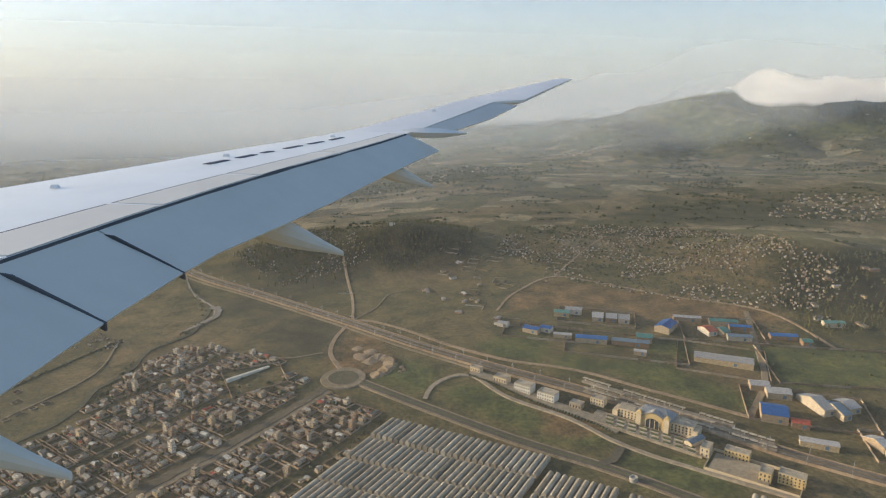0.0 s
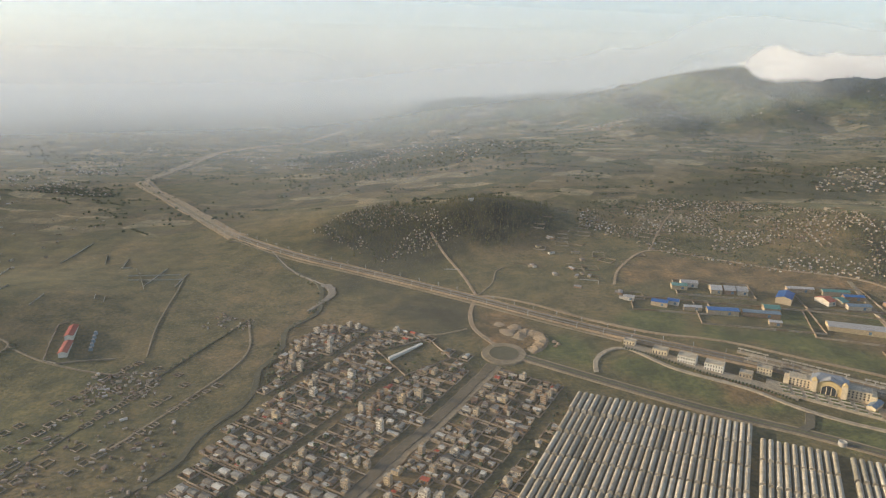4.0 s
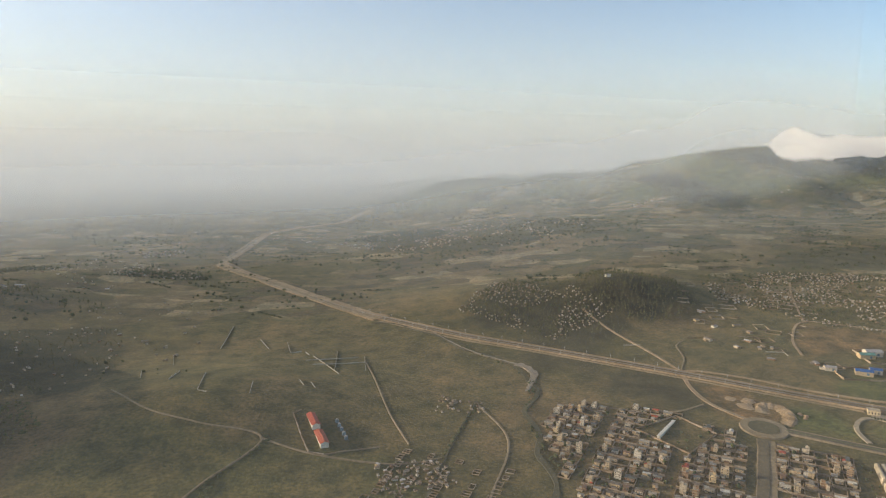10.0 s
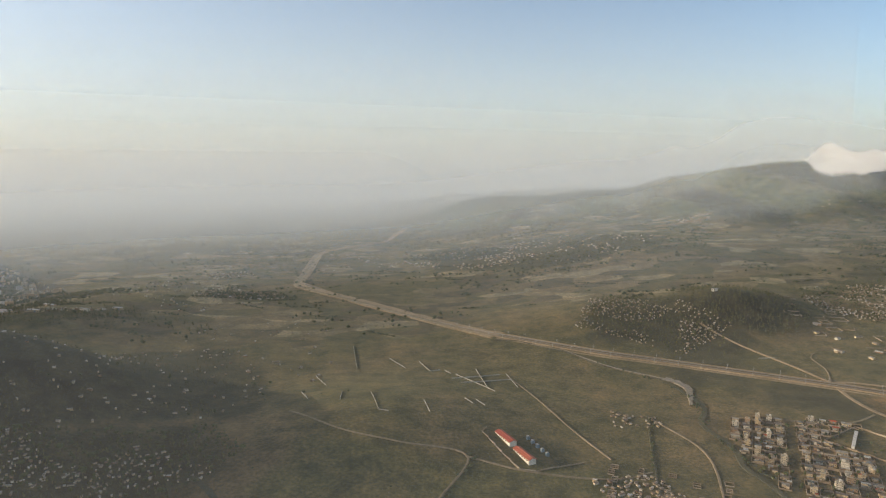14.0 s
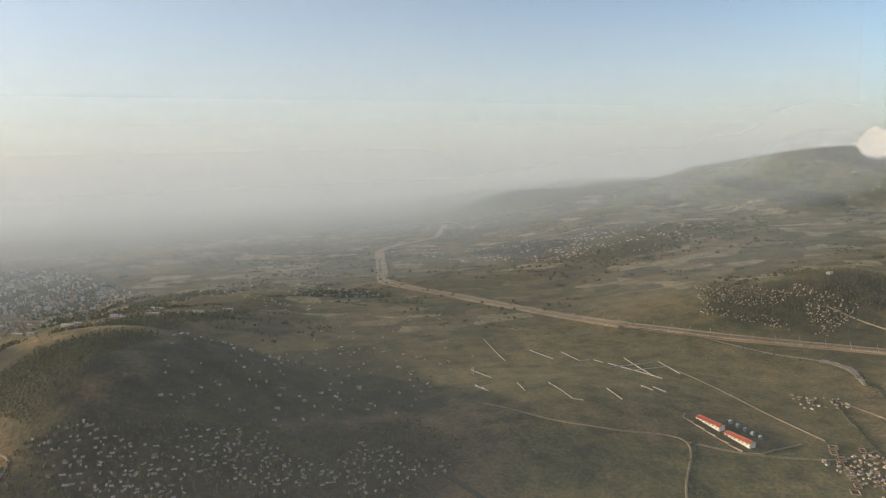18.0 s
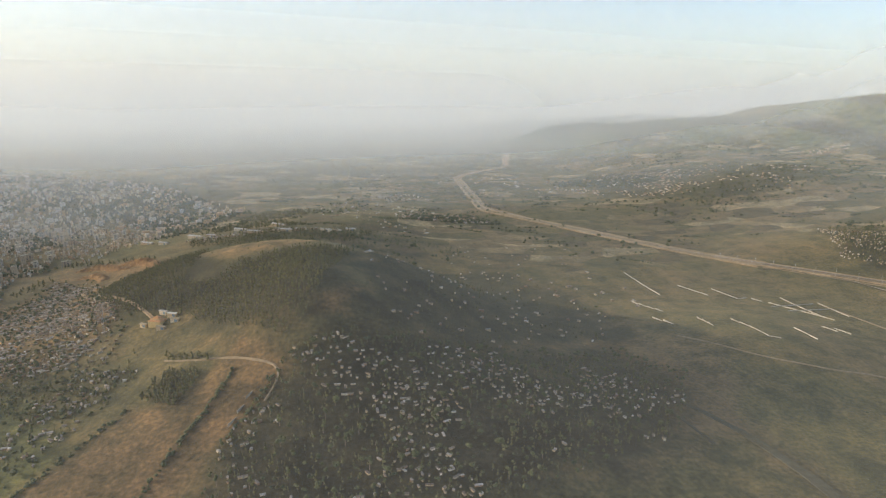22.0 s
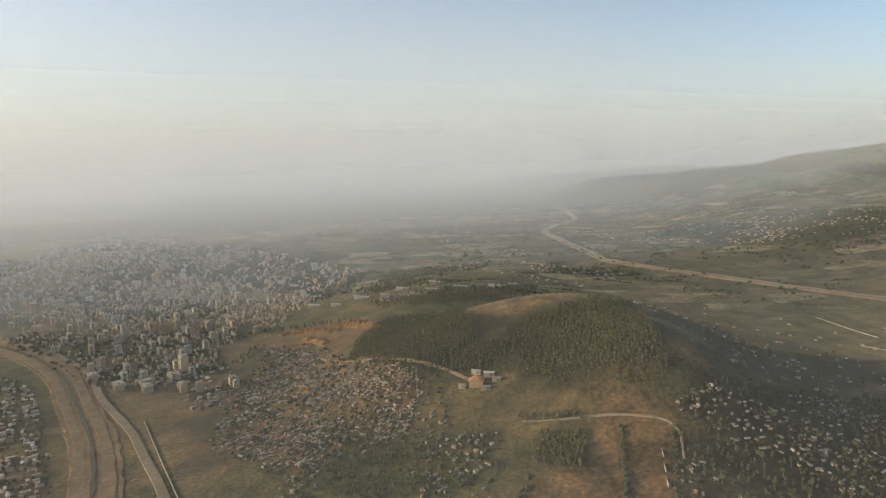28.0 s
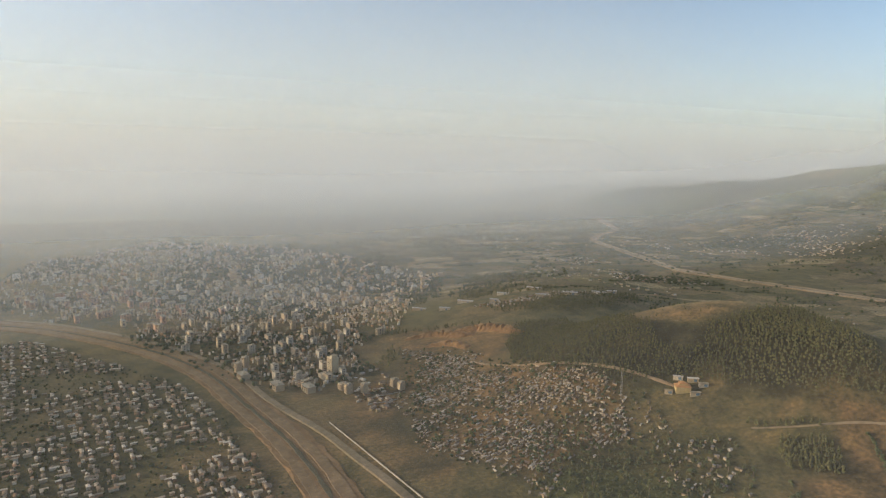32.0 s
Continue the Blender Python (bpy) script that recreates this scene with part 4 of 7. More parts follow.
# ---- railway station ----
M_CREAM = plain("cream_render", (0.66, 0.53, 0.34), 0.85, dirt=0.15, scale=0.3)
M_OCHRE = plain("ochre_render", (0.60, 0.44, 0.20), 0.85, dirt=0.15, scale=0.3)
M_WHITE = plain("white_render", (0.74, 0.68, 0.56), 0.85, dirt=0.15, scale=0.3)
M_GREYROOF = plain("grey_metal_roof", (0.26, 0.28, 0.30), 0.45, 0.3)
M_BLUE = varied("blue_sheet", [(0.0, (0.035, 0.13, 0.36)), (0.5, (0.05, 0.17, 0.42))], False, 0.5, 0.1, 4.0)
M_TEAL = varied("green_sheet", [(0.0, (0.10, 0.26, 0.22)), (0.5, (0.16, 0.33, 0.27))], False, 0.5, 0.1, 4.0)
M_RED = varied("red_sheet", [(0.0, (0.46, 0.10, 0.055)), (0.5, (0.52, 0.14, 0.075))], False, 0.5, 0.1, 4.0)
M_PALE = varied("pale_sheet", [(0.0, (0.46, 0.44, 0.40)), (0.5, (0.56, 0.53, 0.48))], False, 0.5, 0.2, 4.0)
M_BLUEGREY = varied("blue_grey_sheet", [(0.0, (0.20, 0.27, 0.32)), (0.5, (0.27, 0.33, 0.36))], False, 0.5, 0.2, 4.0)

M_CANOPY = earthy("weathered_canopy", (0.40, 0.32, 0.22), (0.54, 0.45, 0.33))
STATION_TURN = math.atan2(-0.577, 0.817)


def row_of_windows(parent, xs, zs, y, w=0.7, h=0.8, turn=0, mat=None):
    me = box_mesh("window", w, 0.12, h, mat or M_GLASS)
    for x in xs:
        for z in zs:
            piece("window", me, parent, at=pose(x, y, z) if not turn else pose(y, x, z, 0, 0, turn))


def build_station():
    cx, cy = 131, 369
    ob = thing("station", "cream railway station with arched central hall and grey roof", "station building", pose(cx, cy, height(cx, cy), 0, 0, math.degrees(STATION_TURN)))
    for s in (-1, 1):
        w = Heap()
        w.box(s * 16.5, 0, -3, 13, 9, 8.2)
        w.box(s * 16.5, 0, 5.2, 13.5, 9.5, 0.5, slot=0)
        w.box(s * 24.2, -0.6, -3, 3.4, 10, 7.2)
        piece("wing", w.mesh("wing", M_CREAM), ob, "cream three-storey wing")
        r = Heap()
        r.box(s * 16.5, 0, 5.7, 12.4, 8.4, 0.18)
        r.gable(s * 16.5, 0, 5.7, 7, 5, 0.9, eave=0)
        piece("roof", r.mesh("roof", M_SLAB), ob, "pale flat roof")
        row_of_windows(ob, [s * 16.5 + k * 2.1 for k in (-2.6, -1.6, -0.6, 0.4, 1.4, 2.4)], (0.5, 2.2, 3.9), -4.55, 0.9, 1.0)
    w = Heap()
    w.box(0, 0, -3, 20, 13, 9.4)
    w.box(-8.4, -6.9, -3, 3.2, 3.2, 11.0)
    w.box(8.4, -6.9, -3, 3.2, 3.2, 11.0)
    piece("hall", w.mesh("hall", M_CREAM), ob)
    # front gable with its great arch
    n, pts = 14, []
    for i in range(n + 1):
        t = math.pi * i / n
        pts.append((-8.2 * math.cos(t), 9.2 * math.sin(t) ** 0.8))
    v = [(x, y, z) for y in (-7.4, -6.4) for x, z in pts]
    f = [tuple(range(n + 1)), tuple(reversed(range(n + 1, 2 * n + 2)))] + [(i, i + n + 1, i + n + 2, i + 1) for i in range(n)]
    piece("front_arch", mesh("front_arch", v, f, M_OCHRE), ob, "ochre arched gable over the entrance")
    v = [(x * 0.62, y, z * 0.66) for y in (-7.6, -7.3) for x, z in pts]
    piece("arch_window", mesh("arch_window", v, f, M_GLASS), ob, "dark glazed arch over the entrance")
    for x in (-4.2, -1.4, 1.4, 4.2):
        piece("mullion", box_mesh("mullion", 0.4, 0.3, 5.4, M_CREAM), ob, at=pose(x, -7.75, 0))
    r = Heap()
    c = [(-10.6, -7.2, 6.4), (10.6, -7.2, 6.4), (10.6, 7.2, 6.4), (-10.6, 7.2, 6.4), (-6, -1.5, 10.6), (6, -1.5, 10.6), (6, 1.5, 10.6), (-6, 1.5, 10.6)]
    r.add(c, BOX)
    piece("hall_roof", r.mesh("hall_roof", M_GREYROOF), ob, "grey hipped metal roof")
    for x in (-8.4, 8.4):
        t = Heap()
        t.box(x, -6.9, 8, 3.6, 3.6, 2.2, top=0.15)
        piece("turret_roof", t.mesh("turret_roof", M_OCHRE), ob)
    g = Heap()
    g.gable(0, -3.5, 7.2, 9, 15, 3.2, math.pi / 2, eave=0.2)
    piece("gable_roof", g.mesh("gable_roof", M_PALE), ob, "pale roof behind the arched gable")
    row_of_windows(ob, [-7.2, 7.2], (1.0, 3.2), -6.55, 1.1, 1.2)
    e, n2 = Vector((0.817, -0.577)), Vector((-0.577, -0.817))

    def at(a, b, z=0.0, turn=0.0):
        q = Vector((cx, cy)) + e * a + n2 * b
        return pose(q.x, q.y, height(q.x, q.y) + z, 0, 0, math.degrees(STATION_TURN) + turn)

    # forecourt with planted beds
    court = Heap()
    for i in range(22):
        m = at(-34 + i * 3.1, 13.5).translation
        court.box(m.x, m.y, m.z - 1, 3.15, 15, 1.75 - 0.0, STATION_TURN)
    thing("forecourt", "pale paved station forecourt", "pavement", kind="structure", data=court.mesh("forecourt", M_PAVING))
    bed = thing("flower_bed", "rectangular planted bed with a pale kerb in the forecourt", "flower bed", group="forecourt beds")
    piece("kerb", box_mesh("kerb", 5.0, 2.6, 0.5, M_CONCRETE), bed)
    piece("lawn", box_mesh("lawn", 4.5, 2.1, 0.62, M_LAWN), bed)
    first = True
    for a in range(-24, 30, 7):
        for b in (10.5, 14.5, 18.5):
            m = at(a + (b - 14) * 0.3, b, 0.7)
            if first:
                bed.matrix_world, first = m, False
            else:
                copy_thing(bed, m)
    # platforms and their long canopies behind the station
    for b, a0, a1, lab in ((-10, -52, 66, "pale"), (-16.5, -50, 64, "pale"), (-22.5, -58, 40, "pale")):
        k = (a1 - a0) / 24
        holder = thing("platform", "long pale concrete platform with a low canopy", "platform", group="station platforms")
        for i in range(24):
            m = at(a0 + (i + 0.5) * k, b).translation
            piece("deck", box_mesh("deck", k - 0.02, 3.6, 2.0, M_PAVING), holder, at=pose(m.x, m.y, m.z - 1, 0, 0, math.degrees(STATION_TURN)))
            if i % 12 not in (5, 6):
                piece("canopy", box_mesh("canopy", k - 0.5, 2.1, 0.24, M_CANOPY), holder, at=pose(m.x, m.y, m.z + 3.0, 0, 0, math.degrees(STATION_TURN)))
        post = box_mesh("post", 0.25, 0.25, 2.2, M_WHITE)
        for i in range(0, 24, 2):
            if i % 12 not in (5, 6):
                piece("post", post, holder, at=at(a0 + (i + 0.5) * k, b, 0.9))

    # row of service blocks beyond the forecourt
    def block(x, y, sx, sy, h, turn, mat, label, floors=2, cap=M_SLAB, win=M_GLASS, group="station service blocks"):
        o = thing("service_building", label, "building", pose(x, y, height(x, y), 0, 0, math.degrees(turn)), group=group)
        w = Heap()
        w.box(0, 0, -2, sx, sy, h + 2)
        piece("wall_shell", w.mesh("wall_shell", mat), o)
        r = Heap()
        r.box(0, 0, h, sx - 0.5, sy - 0.5, 0.16)
        for a, b2, c2, d2 in ((0, -sy / 2 + 0.15, sx, 0.3), (0, sy / 2 - 0.15, sx, 0.3), (-sx / 2 + 0.15, 0, 0.3, sy - 0.6), (sx / 2 - 0.15, 0, 0.3, sy - 0.6)):
            r.box(a, b2, h, c2, d2, 0.6)
        piece("parapet_roof", r.mesh("parapet_roof", cap), o)
        fl = [0.6 + i * (h / floors) for i in range(floors)]
        n = max(2, int(sx / 1.7))
        row_of_windows(o, [sx * ((i + 0.5) / n - 0.5) for i in range(n)], fl, -sy / 2 - 0.02, 0.7, h / floors * 0.5, mat=win)
        n = max(1, int(sy / 2.2))
        row_of_windows(o, [sy * ((i + 0.5) / n - 0.5) for i in range(n)], fl, -sx / 2 - 0.02, 0.7, h / floors * 0.5, turn=90, mat=win)
        return o

    T = STATION_TURN
    # paved strip and clipped hedge before the service blocks
    strip, hedge = Heap(), Heap()
    rng = random.Random(19)
    side = [(18, 432), (34, 420), (48, 406), (62, 393), (78, 381), (92, 370), (104, 358)]
    line = smooth_line(side, 2.0)
    for a, b in zip(line, line[1:]):
        dd = (b - a).normalized()
        nn = Vector((-dd.y, dd.x))
        q = (a + b) / 2 + nn * 4.2
        strip.box(q.x, q.y, height(q.x, q.y) - 1, (b - a).length + 0.1, 8.6, 1.5, math.atan2(dd.y, dd.x))
        for off in (-0.6, -2.0):
            q = a + nn * off
            hedge.blob(q.x, q.y, height(q.x, q.y), rng.uniform(0.45, 0.75), rng.uniform(0.9, 1.5), rng)
    thing("service_yard", "pale paved strip before the station's service blocks", "pavement", kind="structure", data=strip.mesh("service_yard", M_PAVING))
    thing("hedge", "double row of small clipped shrubs along the station road", "hedge", kind="stuff", data=hedge.mesh("hedge", M_TREE_S))
    block(24, 437, 8, 5, 3.0, T, M_CREAM, "low cream service block with a flat roof", 1)
    block(41, 422, 10, 7, 3.6, T, M_CREAM, "cream service block with a flat roof", 1)
    block(55, 409, 12, 8, 5.0, T, M_WHITE, "white windowed service block in two bays", 2)
    block(69, 398, 12, 8, 5.0, T, M_WHITE, "white windowed service block by the approach road", 2)
    block(86, 388, 8, 6, 3.2, T, M_PAVING, "low brown service block with flat roof", 1)
    block(101, 392, 9, 6, 4.2, T, M_CREAM, "cream annex beside the station", 2)
    block(166, 334, 13, 6, 4.6, T, M_OCHRE, "ochre yellow office block beyond the station", 2)
    block(150, 338, 5, 9, 5.2, T, M_CREAM, "cream stair block beside a blue-roofed hall", 2)
    block(172, 313, 6, 8, 5.2, T, M_OCHRE, "ochre yellow corner block with flat roof", 2)
    block(184, 309, 13, 7, 5.4, T, M_OCHRE, "ochre yellow three-storey block", 3)
    o = thing("glass_hall", "small hall with a blue-grey glazed roof", "building", pose(147, 348, height(147, 348), 0, 0, math.degrees(T) + 70))
    h = Heap()
    h.gable_wall(0, 0, -2, 13, 5, 4.6, 1.2)
    piece("wall_shell", h.mesh("wall_shell", M_CREAM), o)
    h = Heap()
    h.gable(0, 0, 2.6, 13, 5, 1.2)
    piece("roof", h.mesh("roof", M_BLUEGREY), o, "blue-grey glazed roof")
    for x, y, sx, sy in ((163, 322, 30, 18),):
        h = Heap()
        h.box(0, 0, -1, sx, sy, 1.8)
        thing("yard", "pale paved yard between the ochre blocks", "pavement", pose(x, y, height(x, y), 0, 0, math.degrees(T)), kind="structure", data=h.mesh("yard", M_PAVING))
    f = Heap()
    base = Vector((163, 322))
    cs = [base + e * a + n2 * b for a, b in ((-17, -12), (30, -12), (30, 11), (-17, 11))]
    wall_line(f, [tuple(c) for c in (*cs, cs[0])], 1.3, 0.3)
    thing("yard_wall", "cream wall round the station yard", "wall", kind="structure", data=f.mesh("yard_wall", M_CREAM))
    # low round tank on the grass
    t = thing("water_tank", "round concrete water tank on the grass", "tank", pose(101, 311, height(101, 311)))
    n, v = 20, []
    for z, r in ((-1, 2.2), (2.4, 2.2), (2.4, 1.8), (2.0, 1.7)):
        v += [(r * math.cos(2 * math.pi * i / n), r * math.sin(2 * math.pi * i / n), z) for i in range(n)]
    f = [(k * n + i, k * n + (i + 1) % n, (k + 1) * n + (i + 1) % n, (k + 1) * n + i) for k in range(3) for i in range(n)] + [tuple(range(3 * n, 4 * n))]
    piece("shell", mesh("shell", v, f, M_CONCRETE), t)


build_station()


# ---- workshops ----
def shed(x, y, sx, sy, h, turn, roof_mat, label, rise=0.16, wall_mat=None, group="workshops"):
    o = thing("workshop", label, "workshop", pose(x, y, height(x, y), 0, 0, turn), group=group)
    w, r = Heap(), Heap()
    w.gable_wall(0, 0, -2, sx, sy, h + 2, sy * rise)
    r.gable(0, 0, h, sx, sy, sy * rise, eave=0.3, thick=0.2)
    piece("wall_shell", w.mesh("wall_shell", wall_mat or M_WALL), o)
    piece("roof", r.mesh("roof", roof_mat), o)
    piece("door", box_mesh("door", 2.0, 0.15, min(2.2, h * 0.8), M_DOOR), o, at=pose(sx * 0.2, -sy / 2 - 0.04, 0))
    return o


SHEDS = [
    (72, 503, 13, 8, 3, -32, M_BLUE, "workshop with a bright blue sheet roof"), (84, 504, 9, 7, 3, -32, M_BLUE, "small workshop with a bright blue sheet roof"),
    (116, 484, 24, 8, 3.4, -12, M_BLUE, "long workshop with a bright blue sheet roof"), (182, 507, 20, 12, 4, 52, M_BLUE, "large workshop with a bright blue sheet roof"),
    (207, 377, 15, 17, 4.5, -20, M_BLUE, "square depot with a deep blue sheet roof"), (205, 449, 40, 12, 3.4, -22, M_PALE, "long warehouse with a pale rounded sheet roof"),
    (145, 478, 28, 7, 3.2, -16, M_BLUEGREY, "long workshop with a blue-grey roof"), (158, 486, 12, 10, 3.6, -16, M_TEAL, "workshop with a pale green roof"),
    (102, 536, 13, 8, 3, -14, M_TEAL, "workshop with a green sheet roof"), (113, 541, 14, 9, 3.4, -14, M_PALE, "workshop with a pale grey roof"),
    (131, 528, 9, 14, 3, -14, M_PALE, "pale-roofed shed of a row of three"), (142, 526, 9, 14, 3, -14, M_PALE, "pale-roofed shed of a row of three"), (152, 524, 9, 14, 3, -14, M_PALE, "pale-roofed shed of a row of three"),
    (213, 500, 8, 14, 3, 18, M_RED, "narrow workshop with a red sheet roof"), (224, 498, 7, 12, 3, 18, M_TEAL, "narrow workshop with a green roof"), (233, 487, 18, 7, 3, -10, M_BLUEGREY, "workshop with a blue-grey roof"),
    (232, 516, 22, 7, 3, -12, M_TEAL, "long workshop with a green roof"), (241, 505, 16, 6, 3, -12, M_BLUE, "workshop with a bright blue roof"), (205, 524, 22, 6, 3, -12, M_PALE, "long workshop with a pale roof"),
    (268, 488, 20, 7, 3, -8, M_BLUE, "workshop with a blue roof by the lane"), (281, 478, 7, 8, 3, -8, M_TEAL, "small store with a green roof"),
    (218, 366, 10, 7, 3, -20, M_RED, "small store with a red sheet roof"), (222, 402, 15, 10, 3.4, -12, M_PALE, "pale-roofed workshop in a walled yard"), (214, 412, 12, 9, 3.4, -12, M_PALE, "pale-roofed workshop in a walled yard"),
    (239, 388, 8, 24, 3.4, 14, M_PALE, "long pale store beside the blue depot"), (248, 381, 6, 20, 3.2, 14, M_BLUEGREY, "long store with a blue-grey roof"), (258, 386, 9, 14, 3.2, 14, M_PALE, "pale store with a dusty roof"),
    (300, 384, 12, 14, 3.6, 10, M_TEAL, "store with a pale green roof"), (252, 345, 6, 14, 3, 16, M_PALE, "low pale store by the tracks"), (268, 333, 34, 4, 2.4, -14, M_PALE, "long low store beside the tracks"),
    (218, 345, 20, 6, 3, -22, M_PALE, "dusty shed beside the tracks"), (50, 515, 9, 6, 2.6, -25, M_PALE, "small store with a grey roof"), (95, 492, 14, 5, 2.6, -14, M_PALE, "low store with a grey roof"), (148, 462, 9, 5, 2.6, -20, M_PALE, "low bare concrete store"), (320, 510, 16, 7, 3, -6, M_TEAL, "workshop with a green roof by trees"),
]
for s in SHEDS:
    shed(*s)


def build_yards():
    h = Heap()
    for x, y, sx, sy, a in ((80, 500, 62, 26, -14), (140, 475, 90, 42, -14), (205, 452, 62, 50, -20), (225, 505, 62, 46, -10), (232, 385, 74, 44, -16), (130, 530, 64, 32, -14), (290, 440, 110, 60, -8), (268, 340, 44, 34, -14)):
        c, s = math.cos(radians(a)), math.sin(radians(a))
        p = [(x + u * c - v * s, y + u * s + v * c) for u, v in ((-sx / 2, -sy / 2), (sx / 2, -sy / 2), (sx / 2, sy / 2), (-sx / 2, sy / 2))]
        wall_line(h, [*p, p[0]], 1.2, 0.3)
    thing("yard_walls", "pale walls round the workshop yards", "wall", kind="stuff", data=h.mesh("yard_walls", M_FENCE))


build_yards()

# ---- trees ----


def tree_mesh(seed, tall, wide, slim):
    """A trunk with limbs and a ragged crown of many clumps."""
    rng = random.Random(seed)
    trunk, crown = Heap(), Heap()
    n, rings = 6, ((-0.5, 0.14), (tall * 0.4, 0.09), (tall * 0.85, 0.03))
    v = [(r * tall * 0.35 * math.cos(2 * math.pi * i / n) * 0.5, r * tall * 0.35 * math.sin(2 * math.pi * i / n) * 0.5, z) for z, r in rings for i in range(n)]
    trunk.add(v, [(k * n + i, k * n + (i + 1) % n, (k + 1) * n + (i + 1) % n, (k + 1) * n + i) for k in range(2) for i in range(n)])
    for i in range(3 if slim else 5):
        a, z = rng.uniform(0, 6.28), tall * rng.uniform(0.35, 0.6)
        r = wide * rng.uniform(0.3, 0.5)
        x, y = r * math.cos(a), r * math.sin(a)
        w = tall * 0.012
        trunk.add([(w, 0, z), (-w, w, z), (-w, -w, z), (x, y, z + r * 0.9)], [(0, 1, 3), (1, 2, 3), (2, 0, 3)])
    for i in range(5 if slim else 9):
        a, k = rng.uniform(0, 6.28), rng.random()
        r = wide * 0.5 * math.sqrt(rng.random()) * (0.5 if slim else 0.8)
        z = tall * (0.28 + 0.5 * k) if slim else tall * (0.3 + 0.38 * k)
        s = wide * rng.uniform(0.2, 0.34) * (1.15 - 0.5 * k)
        crown.blob(r * math.cos(a), r * math.sin(a), z, s, s * (2.3 if slim else 1.5), rng)
    return trunk.mesh("trunk", M_BARK), crown.mesh("crown", M_TREE)


TREES = []
for seed, tall, wide, slim in ((1, 6.5, 3.0, True), (2, 8.0, 3.2, True), (3, 4.5, 4.6, False), (4, 5.4, 5.2, False), (5, 3.6, 3.8, False), (6, 7.2, 2.8, True)):
    a, b = tree_mesh(seed, tall, wide, slim)
    TREES.append((a, b, slim))


def plant(x, y, k, size, turn, group):
    a, b, slim = TREES[k]
    t = thing("tree", "tall slim grey-green gum tree" if slim else "low spreading dark green tree", "tree", pose(x, y, height(x, y) - 0.3, 0, 0, turn) @ Matrix.Scale(size, 4), group=group)
    piece("trunk", a, t)
    piece("crown", b, t)


class Wood:
    """Many trees in one mesh: a stem and a few ragged clumps each."""

    def __init__(self, seed):
        self.h, self.rng = Heap(), random.Random(seed)

    def gum(self, x, y, tall, clumps=3):
        rng, z = self.rng, height(x, y) - 0.3
        self.h.add([(x - 0.1, y, z), (x + 0.1, y, z), (x, y + 0.1, z), (x, y, z + tall * 0.8)], [(0, 1, 3), (1, 2, 3), (2, 0, 3)], 1)
        for i in range(clumps):
            k = i / max(1, clumps - 1)
            s = tall * rng.uniform(0.13, 0.19) * (1.15 - 0.5 * k)
            self.h.blob(x + rng.uniform(-0.6, 0.6), y + rng.uniform(-0.6, 0.6), z + tall * (0.14 + 0.46 * k), s, tall * 0.40, rng, 0, 5)

    def bush(self, x, y, r):
        rng, z = self.rng, height(x, y) - 0.3
        for i in range(rng.choice((1, 2, 2, 3))):
            s = r * rng.uniform(0.55, 1.0)
            self.h.blob(x + rng.uniform(-r, r) * 0.6, y + rng.uniform(-r, r) * 0.6, z, s, s * rng.uniform(1.3, 2.0), rng, 0, 5)

    def done(self, name, label, category, mat):
        return thing(name, label, category, kind="stuff", data=self.h.mesh(name, [mat, M_BARK]))


